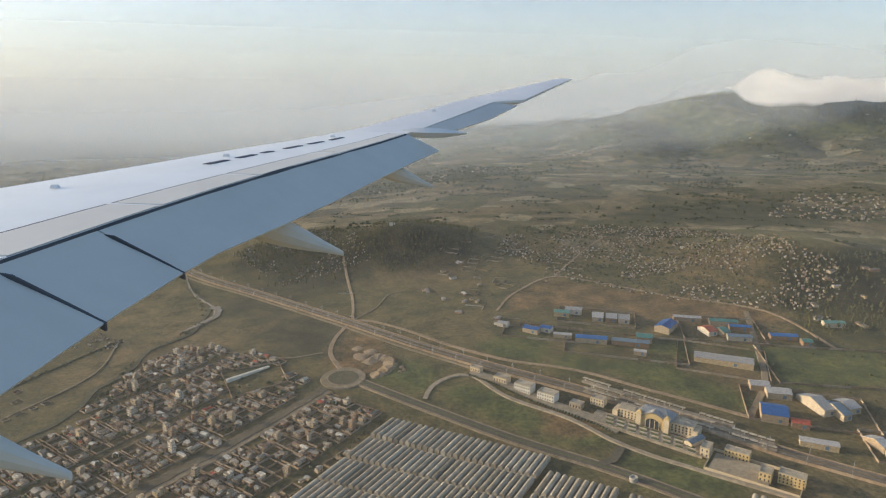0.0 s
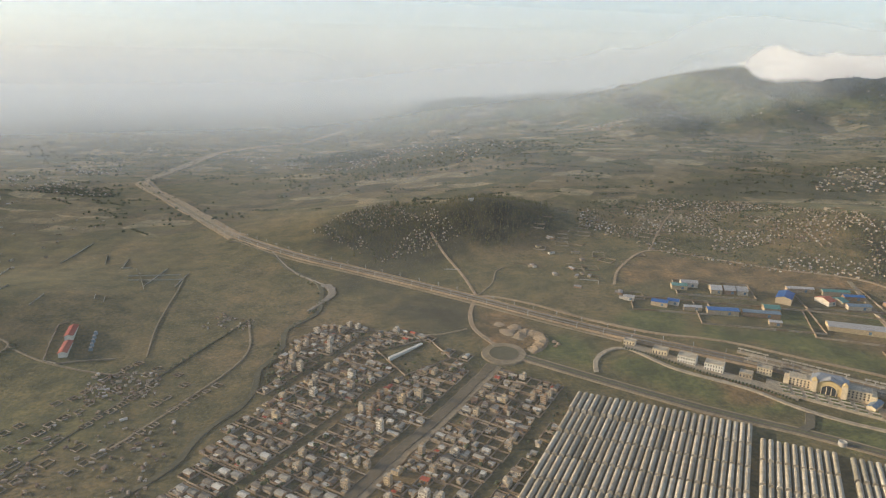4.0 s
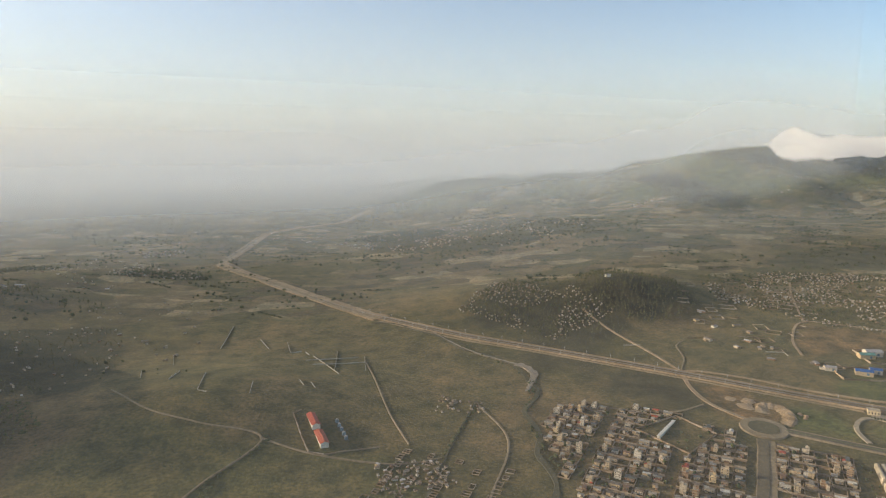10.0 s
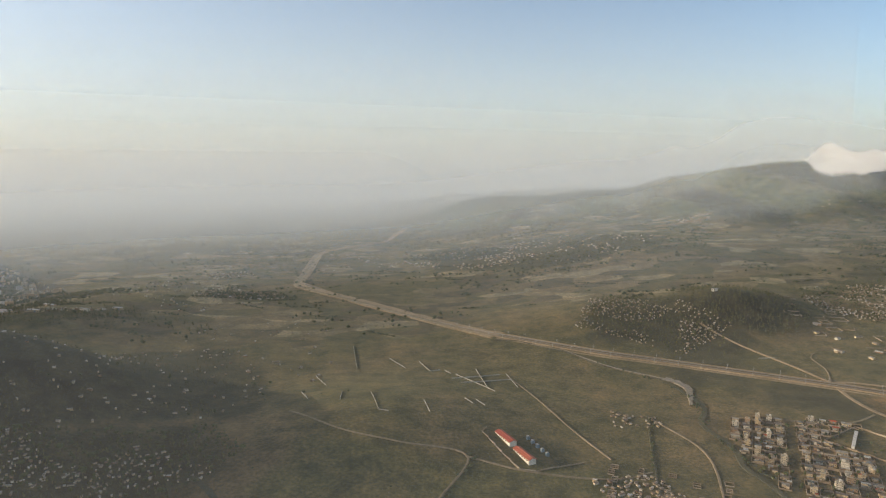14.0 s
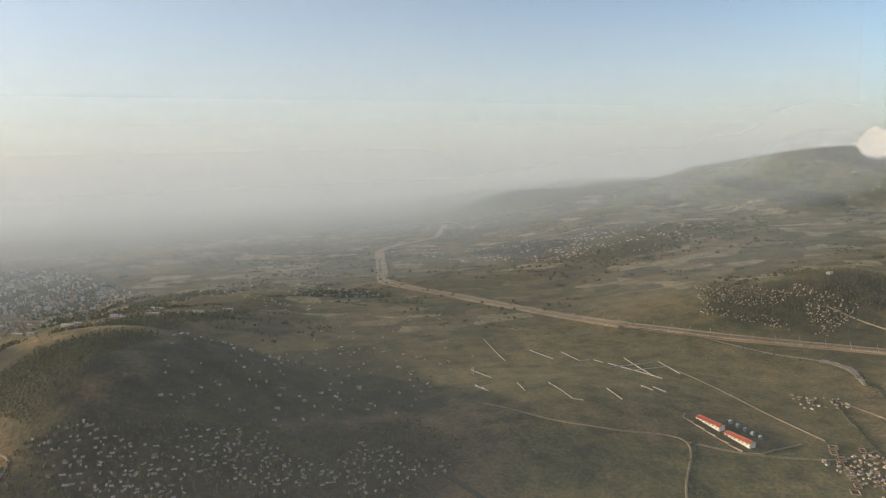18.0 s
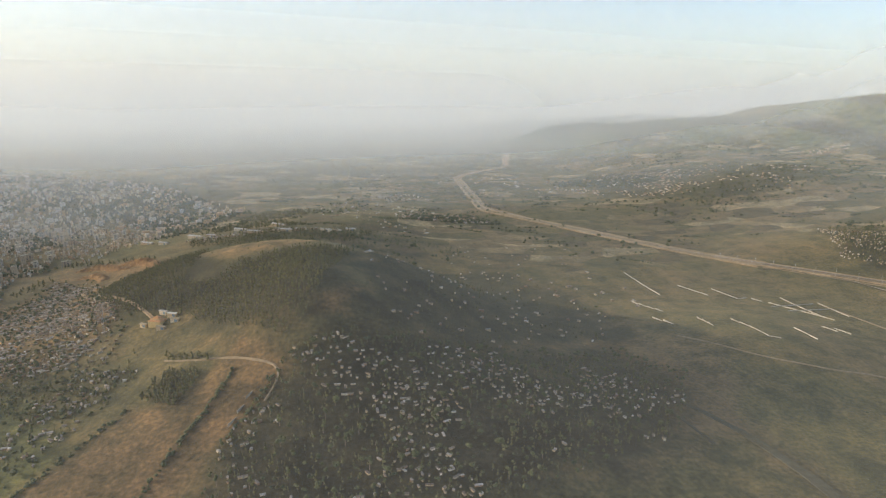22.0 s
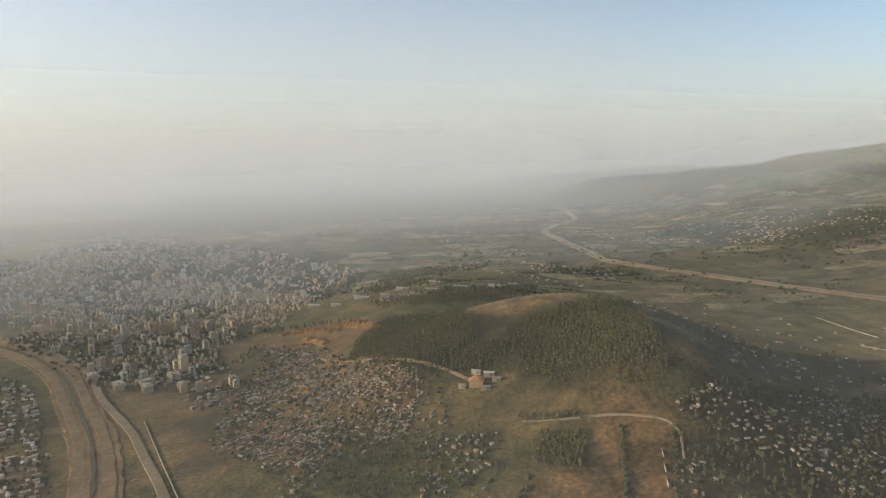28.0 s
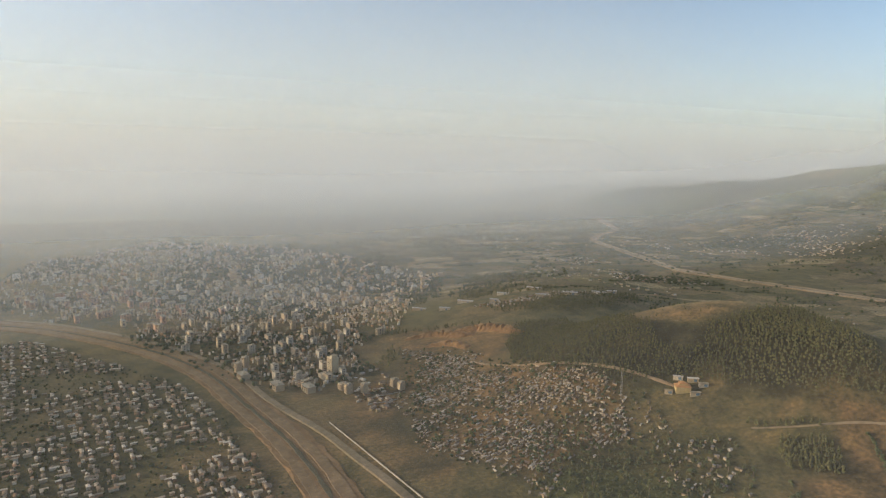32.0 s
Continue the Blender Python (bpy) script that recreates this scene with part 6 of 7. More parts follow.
def build_blocks():
    rng = random.Random(41)
    tan, pink = plain("tan_render", (0.52, 0.40, 0.26), 0.9, dirt=0.2), plain("salmon_render", (0.52, 0.31, 0.19), 0.9, dirt=0.2)
    pale = plain("pale_render", (0.56, 0.49, 0.38), 0.9, dirt=0.2)
    kinds = [apartment(9, 4, 4, tan), apartment(7, 4, 4, pale), apartment(10, 4.4, 5, pink), apartment(6, 4.6, 5, pale), apartment(5, 4.4, 6, tan)]
    used, n = set(), 0
    for poly, gap, keep, pick in (([(-1055, 810), (-1105, 760), (-1090, 700), (-1125, 670), (-1190, 705), (-1240, 780), (-1290, 840), (-1250, 930), (-1120, 900)], 24, 0.8, (0, 1, 3, 4)), ([(-1290, 850), (-1390, 915), (-1480, 1010), (-1400, 1080), (-1280, 980), (-1230, 930)], 22, 0.9, (0, 2, 2)), ([(-1230, 940), (-1120, 910), (-1040, 960), (-1100, 1080), (-1250, 1080)], 26, 0.8, (0, 1, 3))):
        for x, y in scatter(poly, gap, rng, keep):
            k = rng.choice(pick)
            m = pose(x, y, height(x, y), 0, 0, 24 + rng.choice((0, 90, 90)) + rng.uniform(-4, 4))
            if k in used:
                copy_thing(kinds[k], m)
            else:
                kinds[k].matrix_world = m
                used.add(k)
            n += 1
    h = Heap()
    for x, y in scatter(TOWN_MAIN, 27, rng, 0.8):
        if y > 980:
            h.box(x, y, height(x, y) - 1, rng.uniform(5, 11), rng.uniform(3.6, 5), rng.uniform(4, 7.5), 0.42 + rng.choice((0, 1.57)))
    thing("apartment_blocks", "far apartment blocks of the town in the haze", "apartment blocks", kind="stuff", data=h.mesh("apartment_blocks", M_FLATS))
    # the tall block by the motorway
    x, y = -1116, 706
    o = thing("tower_block", "tall ochre concrete tower block under construction", "tower block", pose(x, y, height(x, y), 0, 0, -66))
    w = Heap()
    w.box(0, 0, -2, 8.6, 6.5, 16)
    w.box(2.2, 0, 14, 3.0, 5, 2)
    piece("core", w.mesh("core", M_CREAM), o)
    s = box_mesh("floor_slab", 9.0, 7.0, 0.22, M_SLAB)
    for i in range(8):
        piece("floor_slab", s, o, at=pose(0, 0, 1.6 + i * 1.6))
    for k in (-2.0, 0.0, 2.0):
        for i in range(7):
            piece("window", box_mesh("window", 1.0, 0.12, 0.9, M_GLASS), o, at=pose(k, -3.32, 2.2 + i * 1.6))
    w = Heap()
    w.box(0, 0, -2, 16, 9, 5.2)
    thing("podium", "low concrete podium building beside the tower block", "building", pose(-1121, 694, height(-1121, 694), 0, 0, -66), data=w.mesh("podium", M_SLAB))
    # low rises by the motorway
    for x, y, sx, sy, f in ((-1106, 655, 5, 4.5, 5), (-1094, 653, 4.5, 4, 5), (-1136, 668, 12, 7, 3), (-1160, 678, 13, 7, 3), (-1188, 706, 11, 7, 3), (-1110, 666, 6, 5, 3), (-1070, 660, 5, 5, 4), (-1066, 650, 4, 4, 4)):
        m = apartment(sx, sy, f, tan)
        m.matrix_world = pose(x, y, height(x, y), 0, 0, -66)


build_blocks()

# ---- single buildings and walls on the plain ----


def red_barns():
    for (x, y), sx in (((-384.5, 473), 21), ((-378, 449), 21)):
        o = thing("barn", "long barn with a bright red sheet roof and white walls", "barn", pose(x, y, height(x, y), 0, 0, -76), group="red barns")
        w, r = Heap(), Heap()
        w.gable_wall(0, 0, -1.5, sx, 5.4, 3.4, 1.1)
        r.gable(0, 0, 1.9, sx, 5.4, 1.1, eave=0.5, thick=0.2)
        piece("wall_shell", w.mesh("wall_shell", M_WHITE), o)
        piece("roof", r.mesh("roof", M_RED), o, "bright red sheet roof")
        for i in range(6):
            piece("window", box_mesh("window", 1.4, 0.1, 0.7, M_GLASS), o, at=pose((i - 2.5) * sx / 6.5, -2.75, 0.7))
        piece("ridge_vent", box_mesh("ridge_vent", sx * 0.9, 0.7, 0.35, M_RED), o, at=pose(0, 0, 3.1))
    for i in range(5):
        x, y = -368 + i * 1.6, 474 - i * 6
        o = thing("feed_bin", "grey feed bin beside the red barns", "bin", pose(x, y, height(x, y)), group="feed bins")
        h = Heap()
        h.box(0, 0, -0.5, 2.4, 2.4, 2.4, 0.2, 0, 0.8)
        piece("body", h.mesh("body", M_BLUEGREY), o)
        h = Heap()
        h.box(0, 0, 1.9, 2.0, 2.0, 0.6, 0.2, 0, 0.2)
        piece("lid", h.mesh("lid", M_PALE), o)
    f = Heap()
    wall_line(f, [(-394, 490), (-399, 484), (-392, 455), (-386, 434), (-376, 430), (-362, 434), (-340, 438)], 0.3, 0.7)
    thing("farm_fence", "low brown earth bank round the red barns", "wall", kind="structure", data=f.mesh("farm_fence", M_FENCE))


red_barns()


def low_walls():
    runs = [[(-474, 558), (-471, 514), (-464, 510)], [(-434, 536), (-433, 511)], [(-497, 569), (-499, 542)], [(-483, 741), (-482, 661)], [(-398, 613), (-351, 619)], [(-392, 598), (-345, 604)], [(-392, 626), (-368, 571)], [(-345, 621), (-345, 582)], [(-370, 640), (-372, 580)],
            [(-400, 640), (-396, 630)], [(-420, 675), (-414, 640), (-404, 642)], [(-448, 690), (-436, 655)], [(-520, 640), (-510, 600)], [(-390, 545), (-386, 532)], [(-399, 548), (-395, 536)], [(-530, 580), (-524, 556)], [(-100, 600), (-84, 598)], [(20, 560), (36, 556), (34, 548)], [(-1122, 602), (-1093, 528), (-1076, 486), (-1058, 430)], [(-830, 432), (-840, 406)], [(-1090, 640), (-1068, 645), (-1072, 630), (-1094, 626), (-1090, 640)]]
    for r in runs:
        h = Heap()
        wall_line(h, r, 0.6, 0.26)
        thing("boundary_wall", "pale unfinished block wall standing in the grass", "wall", group="unfinished walls", data=h.mesh("boundary_wall", M_CONCRETE))
    # outlines of unfinished houses in rows on the plain
    rng = random.Random(17)
    h = Heap()
    d, e = Vector((-0.48, -0.877)), Vector((0.877, -0.48))
    for r in range(5):
        for c in range(16):
            if rng.random() < 0.35:
                continue
            q = Vector((-262, 398)) + d * c * 8.5 - e * r * 17 + e * rng.uniform(-2, 2)
            a, b = rng.uniform(1.6, 2.6), rng.uniform(2.0, 3.4)
            p = [q - e * a - d * b, q + e * a - d * b, q + e * a + d * b, q - e * a + d * b]
            wall_line(h, [tuple(v) for v in (*p, p[0])], 0.5, 0.25)
            if rng.random() < 0.4:
                wall_line(h, [tuple(q - e * a), tuple(q + e * a)], 0.45, 0.22)
    thing("foundations", "rows of low unfinished house foundations on the plain", "foundations", kind="stuff", data=h.mesh("foundations", M_FENCE))
    # walled plots strewn over the slope behind the railway
    h = Heap()
    for x, y in scatter([(-40, 620), (0, 560), (60, 505), (66, 560), (120, 650), (330, 590), (400, 700), (300, 820), (60, 800)], 24, rng, 0.5):
        if near_line(x, y, NORTH_ROAD, 8):
            continue
        a, sx, sy = rng.gauss(-0.3, 0.25), rng.uniform(4, 9), rng.uniform(4, 8)
        c, s = math.cos(a), math.sin(a)
        p = [(x + u * c - v * s, y + u * s + v * c) for u, v in ((-sx, -sy), (sx, -sy), (sx, sy), (-sx, sy))]
        wall_line(h, (*p, p[0])[: rng.choice((3, 4, 5, 5))], 0.55, 0.22)
    thing("plot_walls", "low walls round scattered plots on the slope", "walls", kind="stuff", data=h.mesh("plot_walls", M_FENCE))
    # long white shed in the walled lot
    x, y = -139, 436
    o = thing("white_shed", "long low shed with a white roof in a walled lot", "shed", pose(x, y, height(x, y), 0, 0, 45))
    w, r = Heap(), Heap()
    w.box(0, 0, -1, 33, 1.8, 2.4)
    r.box(0, 0, 1.4, 33.6, 2.2, 0.2)
    piece("wall_shell", w.mesh("wall_shell", M_WHITE), o)
    piece("roof", r.mesh("roof", M_WHITE), o)
    h = Heap()
    wall_line(h, [*LOT, LOT[0]], 1.0, 0.3)
    thing("lot_wall", "low wall round the grassed lot", "wall", kind="structure", data=h.mesh("lot_wall", M_FENCE))
    # spoil heaps by the roundabout
    rng = random.Random(5)
    for x, y, r, z in ((-62, 462, 7, 0.8), (-55, 470, 6, 1.0), (-30, 444, 2.2, 1.0), (-28, 440, 2.0, 1.2), (-31, 437, 1.8, 0.9), (-66, 476, 5, 0.6)):
        n, v = 14, []
        for k, q in ((1.0, -0.6), (0.75, 0.35), (0.45, 0.8), (0.15, 1.0)):
            for i in range(n):
                a, s = 2 * math.pi * i / n, rng.uniform(0.8, 1.2)
                px, py = x + r * k * s * math.cos(a), y + r * k * s * math.sin(a)
                v.append((px, py, height(px, py) + z * q * rng.uniform(0.85, 1.1)))
        f = [(k * n + i, k * n + (i + 1) % n, (k + 1) * n + (i + 1) % n, (k + 1) * n + i) for k in range(3) for i in range(n)] + [tuple(range(3 * n, 4 * n))]
        thing("spoil_heap", "heap of pale orange earth by the roundabout", "earth heap", group="spoil heaps", data=mesh("spoil_heap", v, f, M_EARTH))


low_walls()


def cut_bank(points, h, seed, mat=None, label="ragged orange earth bank of the quarry"):
    """A ragged quarry face of orange earth, standing along a line."""
    rng = random.Random(seed)
    line, v, f = smooth_line(points, 1.6), [], []
    for i, q in enumerate(line):
        k = max(0.0, math.sin(math.pi * i / (len(line) - 1))) ** 0.5
        d = (line[min(i + 1, len(line) - 1)] - line[max(i - 1, 0)]).normalized()
        n = Vector((-d.y, d.x))
        for off, up in ((-2.5, -0.8), (-0.8, 0.1), (0.0, 0.55), (0.7, 1.0), (4.0, 1.05), (9.0, -0.4)):
            p = q + n * (off + rng.uniform(-0.7, 0.7))
            v.append((p.x, p.y, height(p.x, p.y) + (h * up * k * rng.uniform(0.55, 1.15) if up > 0 else up) + rng.uniform(-0.2, 0.2)))
    for i in range(len(line) - 1):
        for j in range(5):
            a = i * 6 + j
            f.append((a, a + 6, a + 7, a + 1))
    thing("quarry_bank", label, "quarry bank", group="quarry banks", data=mesh("quarry_bank", v, f, mat or M_CUT))


M_CUT = earthy("orange_cut", (0.20, 0.105, 0.045), (0.35, 0.20, 0.09), broad=0.12)
cut_bank([(-1045, 778), (-1020, 772), (-1000, 752), (-985, 745)], 5.0, 1)
M_SPOIL = earthy("pale_spoil", (0.24, 0.155, 0.085), (0.42, 0.30, 0.18), fine=0.6, broad=0.12)
cut_bank([(-60, 452), (-50, 464), (-38, 458), (-36, 444), (-43, 432), (-50, 428)][::-1], 1.9, 7, M_SPOIL, "eroded pale earth bank of the pit by the roundabout")
cut_bank([(-1000, 770), (-975, 750), (-958, 728), (-950, 716)], 6.0, 2)
cut_bank([(-1030, 745), (-1012, 735), (-1000, 715)], 3.5, 3)


def church():
    x, y = -903, 531
    z = height(x, y)
    o = thing("church", "small church with an orange-ochre roof at the foot of the wood", "church", pose(x, y, z, 0, 0, -20))
    w, r = Heap(), Heap()
    w.box(0, 0, -2, 9, 7, 4.4)
    w.box(0, 0, 2.4, 5, 4.4, 1.6)
    r.box(0, 0, 2.4, 10, 8, 0.9, top=0.55)
    r.box(0, 0, 4.0, 5.6, 5.0, 1.4, top=0.1)
    piece("wall_shell", w.mesh("wall_shell", M_OCHRE), o)
    piece("roof", r.mesh("roof", plain("orange_roof", (0.58, 0.30, 0.12), 0.6)), o, "orange-ochre tiered roof")
    for dx, dy, sx, sy, mat in ((9, 3, 6.5, 2.2, M_WHITE), (2, 9, 6, 1.9, M_PALE), (12, -4, 5.5, 2.1, M_PAVING), (-9, 1, 4.8, 1.8, M_PAVING), (4, -8, 6, 1.9, M_PAVING)):
        px, py = x + dx, y + dy
        shed(px, py, sx, sy, 2.0, rngturn(px), mat, "low store beside the church", group="church stores")
    # the lattice mast beside the settlement
    x, y = -940, 541
    o = thing("radio_mast", "tall thin grey lattice mast", "mast", pose(x, y, height(x, y)))
    leg = Heap()
    leg.add([(-0.07, -0.07, -1), (0.07, -0.07, -1), (0.07, 0.07, -1), (-0.07, 0.07, -1), (-0.07, -0.07, 18), (0.07, -0.07, 18), (0.07, 0.07, 18), (-0.07, 0.07, 18)], BOX)
    me = leg.mesh("leg", M_MAST)
    for a, b in ((-0.5, -0.4), (0.5, -0.4), (0, 0.5)):
        piece("leg", me, o, at=pose(a, b, 0))
    brace = box_mesh("brace", 1.1, 0.08, 0.08, M_MAST)
    for i in range(12):
        for k in range(3):
            piece("brace", brace, o, at=pose(0, 0, i * 1.5 + 0.4, 0, 18, k * 60))
    # house of white walls on the dark knoll
    o = thing("white_house", "white house on the dark wooded knoll", "house", pose(-59, 744, height(-59, 744) + 0.4, 0, 0, 10))
    w, r = Heap(), Heap()
    w.gable_wall(0, 0, -2, 6, 4, 3.6, 0.8)
    r.gable(0, 0, 1.6, 6, 4, 0.8)
    piece("wall_shell", w.mesh("wall_shell", M_WHITE), o)
    piece("roof", r.mesh("roof", M_PALE), o)

    for px, py, sx in ((-1010, 905, 16), (-985, 880, 12), (-955, 905, 18), (-930, 870, 10), (-880, 850, 14), (-845, 855, 16), (-800, 880, 14), (-770, 905, 12), (-905, 920, 14), (-860, 935, 18)):
        shed(px, py, sx, 4.5, 2.4, rngturn(px), M_PALE, "long low store with a pale roof behind the wooded hill", group="stores behind the hill")


def rngturn(v):
    return -35 + (v * 7.3) % 20


church()

# ---- cloud on the summit, haze over the distance ----


def cloud_material():
    m = bpy.data.materials.new("cloud_vapour")
    m.use_nodes = True
    nodes, links = m.node_tree.nodes, m.node_tree.links
    nodes.remove(nodes["Principled BSDF"])
    d, t, clear = (nodes.new("ShaderNodeBsdf" + k) for k in ("Diffuse", "Translucent", "Transparent"))
    d.inputs["Color"].default_value = t.inputs["Color"].default_value = (0.93, 0.92, 0.91, 1)
    half, thin = nodes.new("ShaderNodeMixShader"), nodes.new("ShaderNodeMixShader")
    half.inputs[0].default_value = 0.75
    links.new(d.outputs[0], half.inputs[1])
    links.new(t.outputs[0], half.inputs[2])
    a = nodes.new("ShaderNodeAttribute")
    a.attribute_name = "vapour_share"
    n = noise_node(nodes, links, 0.022, 6, 0.6)
    wisps = nodes.new("ShaderNodeMath")
    wisps.operation = "MULTIPLY_ADD"
    wisps.inputs[1].default_value, wisps.inputs[2].default_value = 0.9, -0.45
    links.new(n.outputs["Fac"], wisps.inputs[0])
    both = nodes.new("ShaderNodeMath")
    both.operation = "ADD"
    links.new(a.outputs["Fac"], both.inputs[0])
    links.new(wisps.outputs[0], both.inputs[1])
    r = ramp(nodes, [(0.04, (0, 0, 0)), (0.75, (0.97, 0.97, 0.97))])
    r.color_ramp.interpolation = "EASE"
    links.new(both.outputs[0], r.inputs["Fac"])
    links.new(r.outputs["Color"], thin.inputs[0])
    links.new(clear.outputs[0], thin.inputs[1])
    links.new(half.outputs[0], thin.inputs[2])
    links.new(thin.outputs[0], nodes["Material Output"].inputs["Surface"])
    return m


CLOUD_TOP = [(735, 226), (765, 236), (785, 258), (815, 270), (853, 268), (895, 252), (925, 242), (960, 250), (1000, 253), (1060, 246), (1120, 248), (1240, 242), (1500, 246), (1800, 238)]
CLOUD_BASE = [(735, 224), (765, 214), (785, 186), (853, 178), (930, 182), (1000, 178), (1800, 178)]


def build_cloud():
    """A long roll of vapour that bulges towards the valley in two heads, thinning out at its rims."""
    v, f, share = [], [], []
    nu, nv = 210, 30
    for j in range(nv + 1):
        for i in range(nu + 1):
            x, w = 735 + 1050 * i / nu, 2 * j / nv - 1
            high, low = (sum(along(t, x + d) for d in (-24, -12, 0, 12, 24)) / 5 for t in (CLOUD_TOP, CLOUD_BASE))
            lump = noise.noise((x * 0.018, w * 1.5, 4.0)) * 0.6 + noise.noise((x * 0.045, w * 3.0, 8.0)) * 0.3
            y = 1490 + 0.5 * (x - 760) - (high - low) * 0.12 * (1 - w * w) * (1 + 0.8 * lump)
            v.append((-200 + (x + 200) * y / 1690, y, 195 + ((high + low) / 2 - 195 + w * (high - low) * 0.60) * y / 1690))
            rim = min(1.0, abs(w)) ** (2.4 if w > 0 else 1.6)
            share.append(max(0.0, 1 - rim) * (1.15 + 0.5 * lump) * (0.3 + 0.7 * sstep(748, 790, x)))
    f = [(j * (nu + 1) + i, j * (nu + 1) + i + 1, (j + 1) * (nu + 1) + i + 1, (j + 1) * (nu + 1) + i) for j in range(nv) for i in range(nu)]
    me = mesh("cloud", v, f, cloud_material(), smooth=True)
    me.attributes.new("vapour_share", "FLOAT", "POINT").data.foreach_set("value", share)
    thing("cloud", "white cloud lying on the mountain's summit", "cloud", kind="structure", data=me)


build_cloud()


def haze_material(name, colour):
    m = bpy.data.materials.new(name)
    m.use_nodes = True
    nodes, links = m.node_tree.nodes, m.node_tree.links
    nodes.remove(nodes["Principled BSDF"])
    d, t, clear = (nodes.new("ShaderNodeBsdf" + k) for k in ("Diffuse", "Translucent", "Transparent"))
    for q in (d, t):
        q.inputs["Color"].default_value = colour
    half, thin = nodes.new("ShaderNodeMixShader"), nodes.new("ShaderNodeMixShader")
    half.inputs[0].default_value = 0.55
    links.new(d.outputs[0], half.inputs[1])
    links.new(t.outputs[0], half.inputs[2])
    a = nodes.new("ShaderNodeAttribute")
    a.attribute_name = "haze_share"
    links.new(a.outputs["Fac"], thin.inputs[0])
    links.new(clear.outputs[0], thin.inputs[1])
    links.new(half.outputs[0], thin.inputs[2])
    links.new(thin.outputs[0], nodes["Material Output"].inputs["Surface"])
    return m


# Haze is put into the colour of see-through sheets: bluish far off, warm nearby.
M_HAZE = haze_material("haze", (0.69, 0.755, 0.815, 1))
M_NEAR_HAZE = haze_material("near_haze", (0.89, 0.84, 0.74, 1))


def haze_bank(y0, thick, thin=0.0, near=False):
    """A see-through sheet imitating haze, slanting across the valley: clear at the ground and far above, thickest
    between.
    """
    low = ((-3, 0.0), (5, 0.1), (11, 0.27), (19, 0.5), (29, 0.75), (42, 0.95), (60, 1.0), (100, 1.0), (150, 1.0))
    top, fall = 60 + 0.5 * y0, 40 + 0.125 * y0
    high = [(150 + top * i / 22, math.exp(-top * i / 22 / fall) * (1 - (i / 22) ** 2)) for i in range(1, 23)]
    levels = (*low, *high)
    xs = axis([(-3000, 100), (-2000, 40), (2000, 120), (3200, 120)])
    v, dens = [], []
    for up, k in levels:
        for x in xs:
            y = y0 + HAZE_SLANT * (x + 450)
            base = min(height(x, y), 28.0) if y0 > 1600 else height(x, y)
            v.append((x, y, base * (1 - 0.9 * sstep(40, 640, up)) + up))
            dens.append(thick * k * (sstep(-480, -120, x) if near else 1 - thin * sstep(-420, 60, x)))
    n = len(xs)
    f = [(j * n + i, j * n + i + 1, (j + 1) * n + i + 1, (j + 1) * n + i) for j in range(len(levels) - 1) for i in range(n - 1)]
    f = [q for q in f if max(dens[i] for i in q) > 0.0005]
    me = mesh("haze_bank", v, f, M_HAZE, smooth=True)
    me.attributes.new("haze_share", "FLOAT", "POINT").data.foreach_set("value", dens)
    thing("haze_bank", "see-through sheet imitating pale haze over the distant valley", "haze", kind="structure", data=me)


def haze_sheet(thick):
    """A thin level sheet added to lift the dark tones of the near fields like haze, well above roofs, trees and hills.
    """
    xs, ys = axis([(-1900, 60), (900, 60)]), axis([(-150, 60), (1350, 60)])
    v, dens = [], []
    for y in ys:
        for x in xs:
            v.append((x, y, 100.0))
            dens.append(thick * (1 - sstep(900, 1300, y)) * sstep(-1900, -1600, x) * (1 - sstep(500, 880, x)) * sstep(-150, 0, y) * (1 + 0.5 * noise.noise((x * 0.004, y * 0.004, 6.0))))
    n = len(xs)
    f = [(j * n + i, j * n + i + 1, (j + 1) * n + i + 1, (j + 1) * n + i) for j in range(len(ys) - 1) for i in range(n - 1)]
    f = [q for q in f if max(dens[i] for i in q) > 0.0005]
    me = mesh("haze_sheet", v, f, M_NEAR_HAZE, smooth=True)
    me.attributes.new("haze_share", "FLOAT", "POINT").data.foreach_set("value", dens)
    thing("haze_sheet", "added level sheet imitating haze over the near fields", "haze", kind="structure", data=me)


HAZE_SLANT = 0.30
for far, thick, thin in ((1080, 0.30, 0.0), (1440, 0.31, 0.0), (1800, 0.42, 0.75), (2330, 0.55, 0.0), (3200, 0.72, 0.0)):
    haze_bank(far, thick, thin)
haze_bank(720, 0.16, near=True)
haze_sheet(0.13)

# ---- the airliner's wing, where it is at the start of the flight ----
M_SKIN = plain("wing_paint", (0.86, 0.85, 0.82), 0.3, dirt=0.06, scale=0.8, specular=0.5)
M_FLAP = plain("flap_paint", (0.72, 0.68, 0.60), 0.45, dirt=0.06, scale=0.8, specular=0.5)
M_SEAL = plain("dark_seal", (0.10, 0.10, 0.105), 0.7)
M_MARK = plain("dark_marking", (0.06, 0.065, 0.08), 0.6)
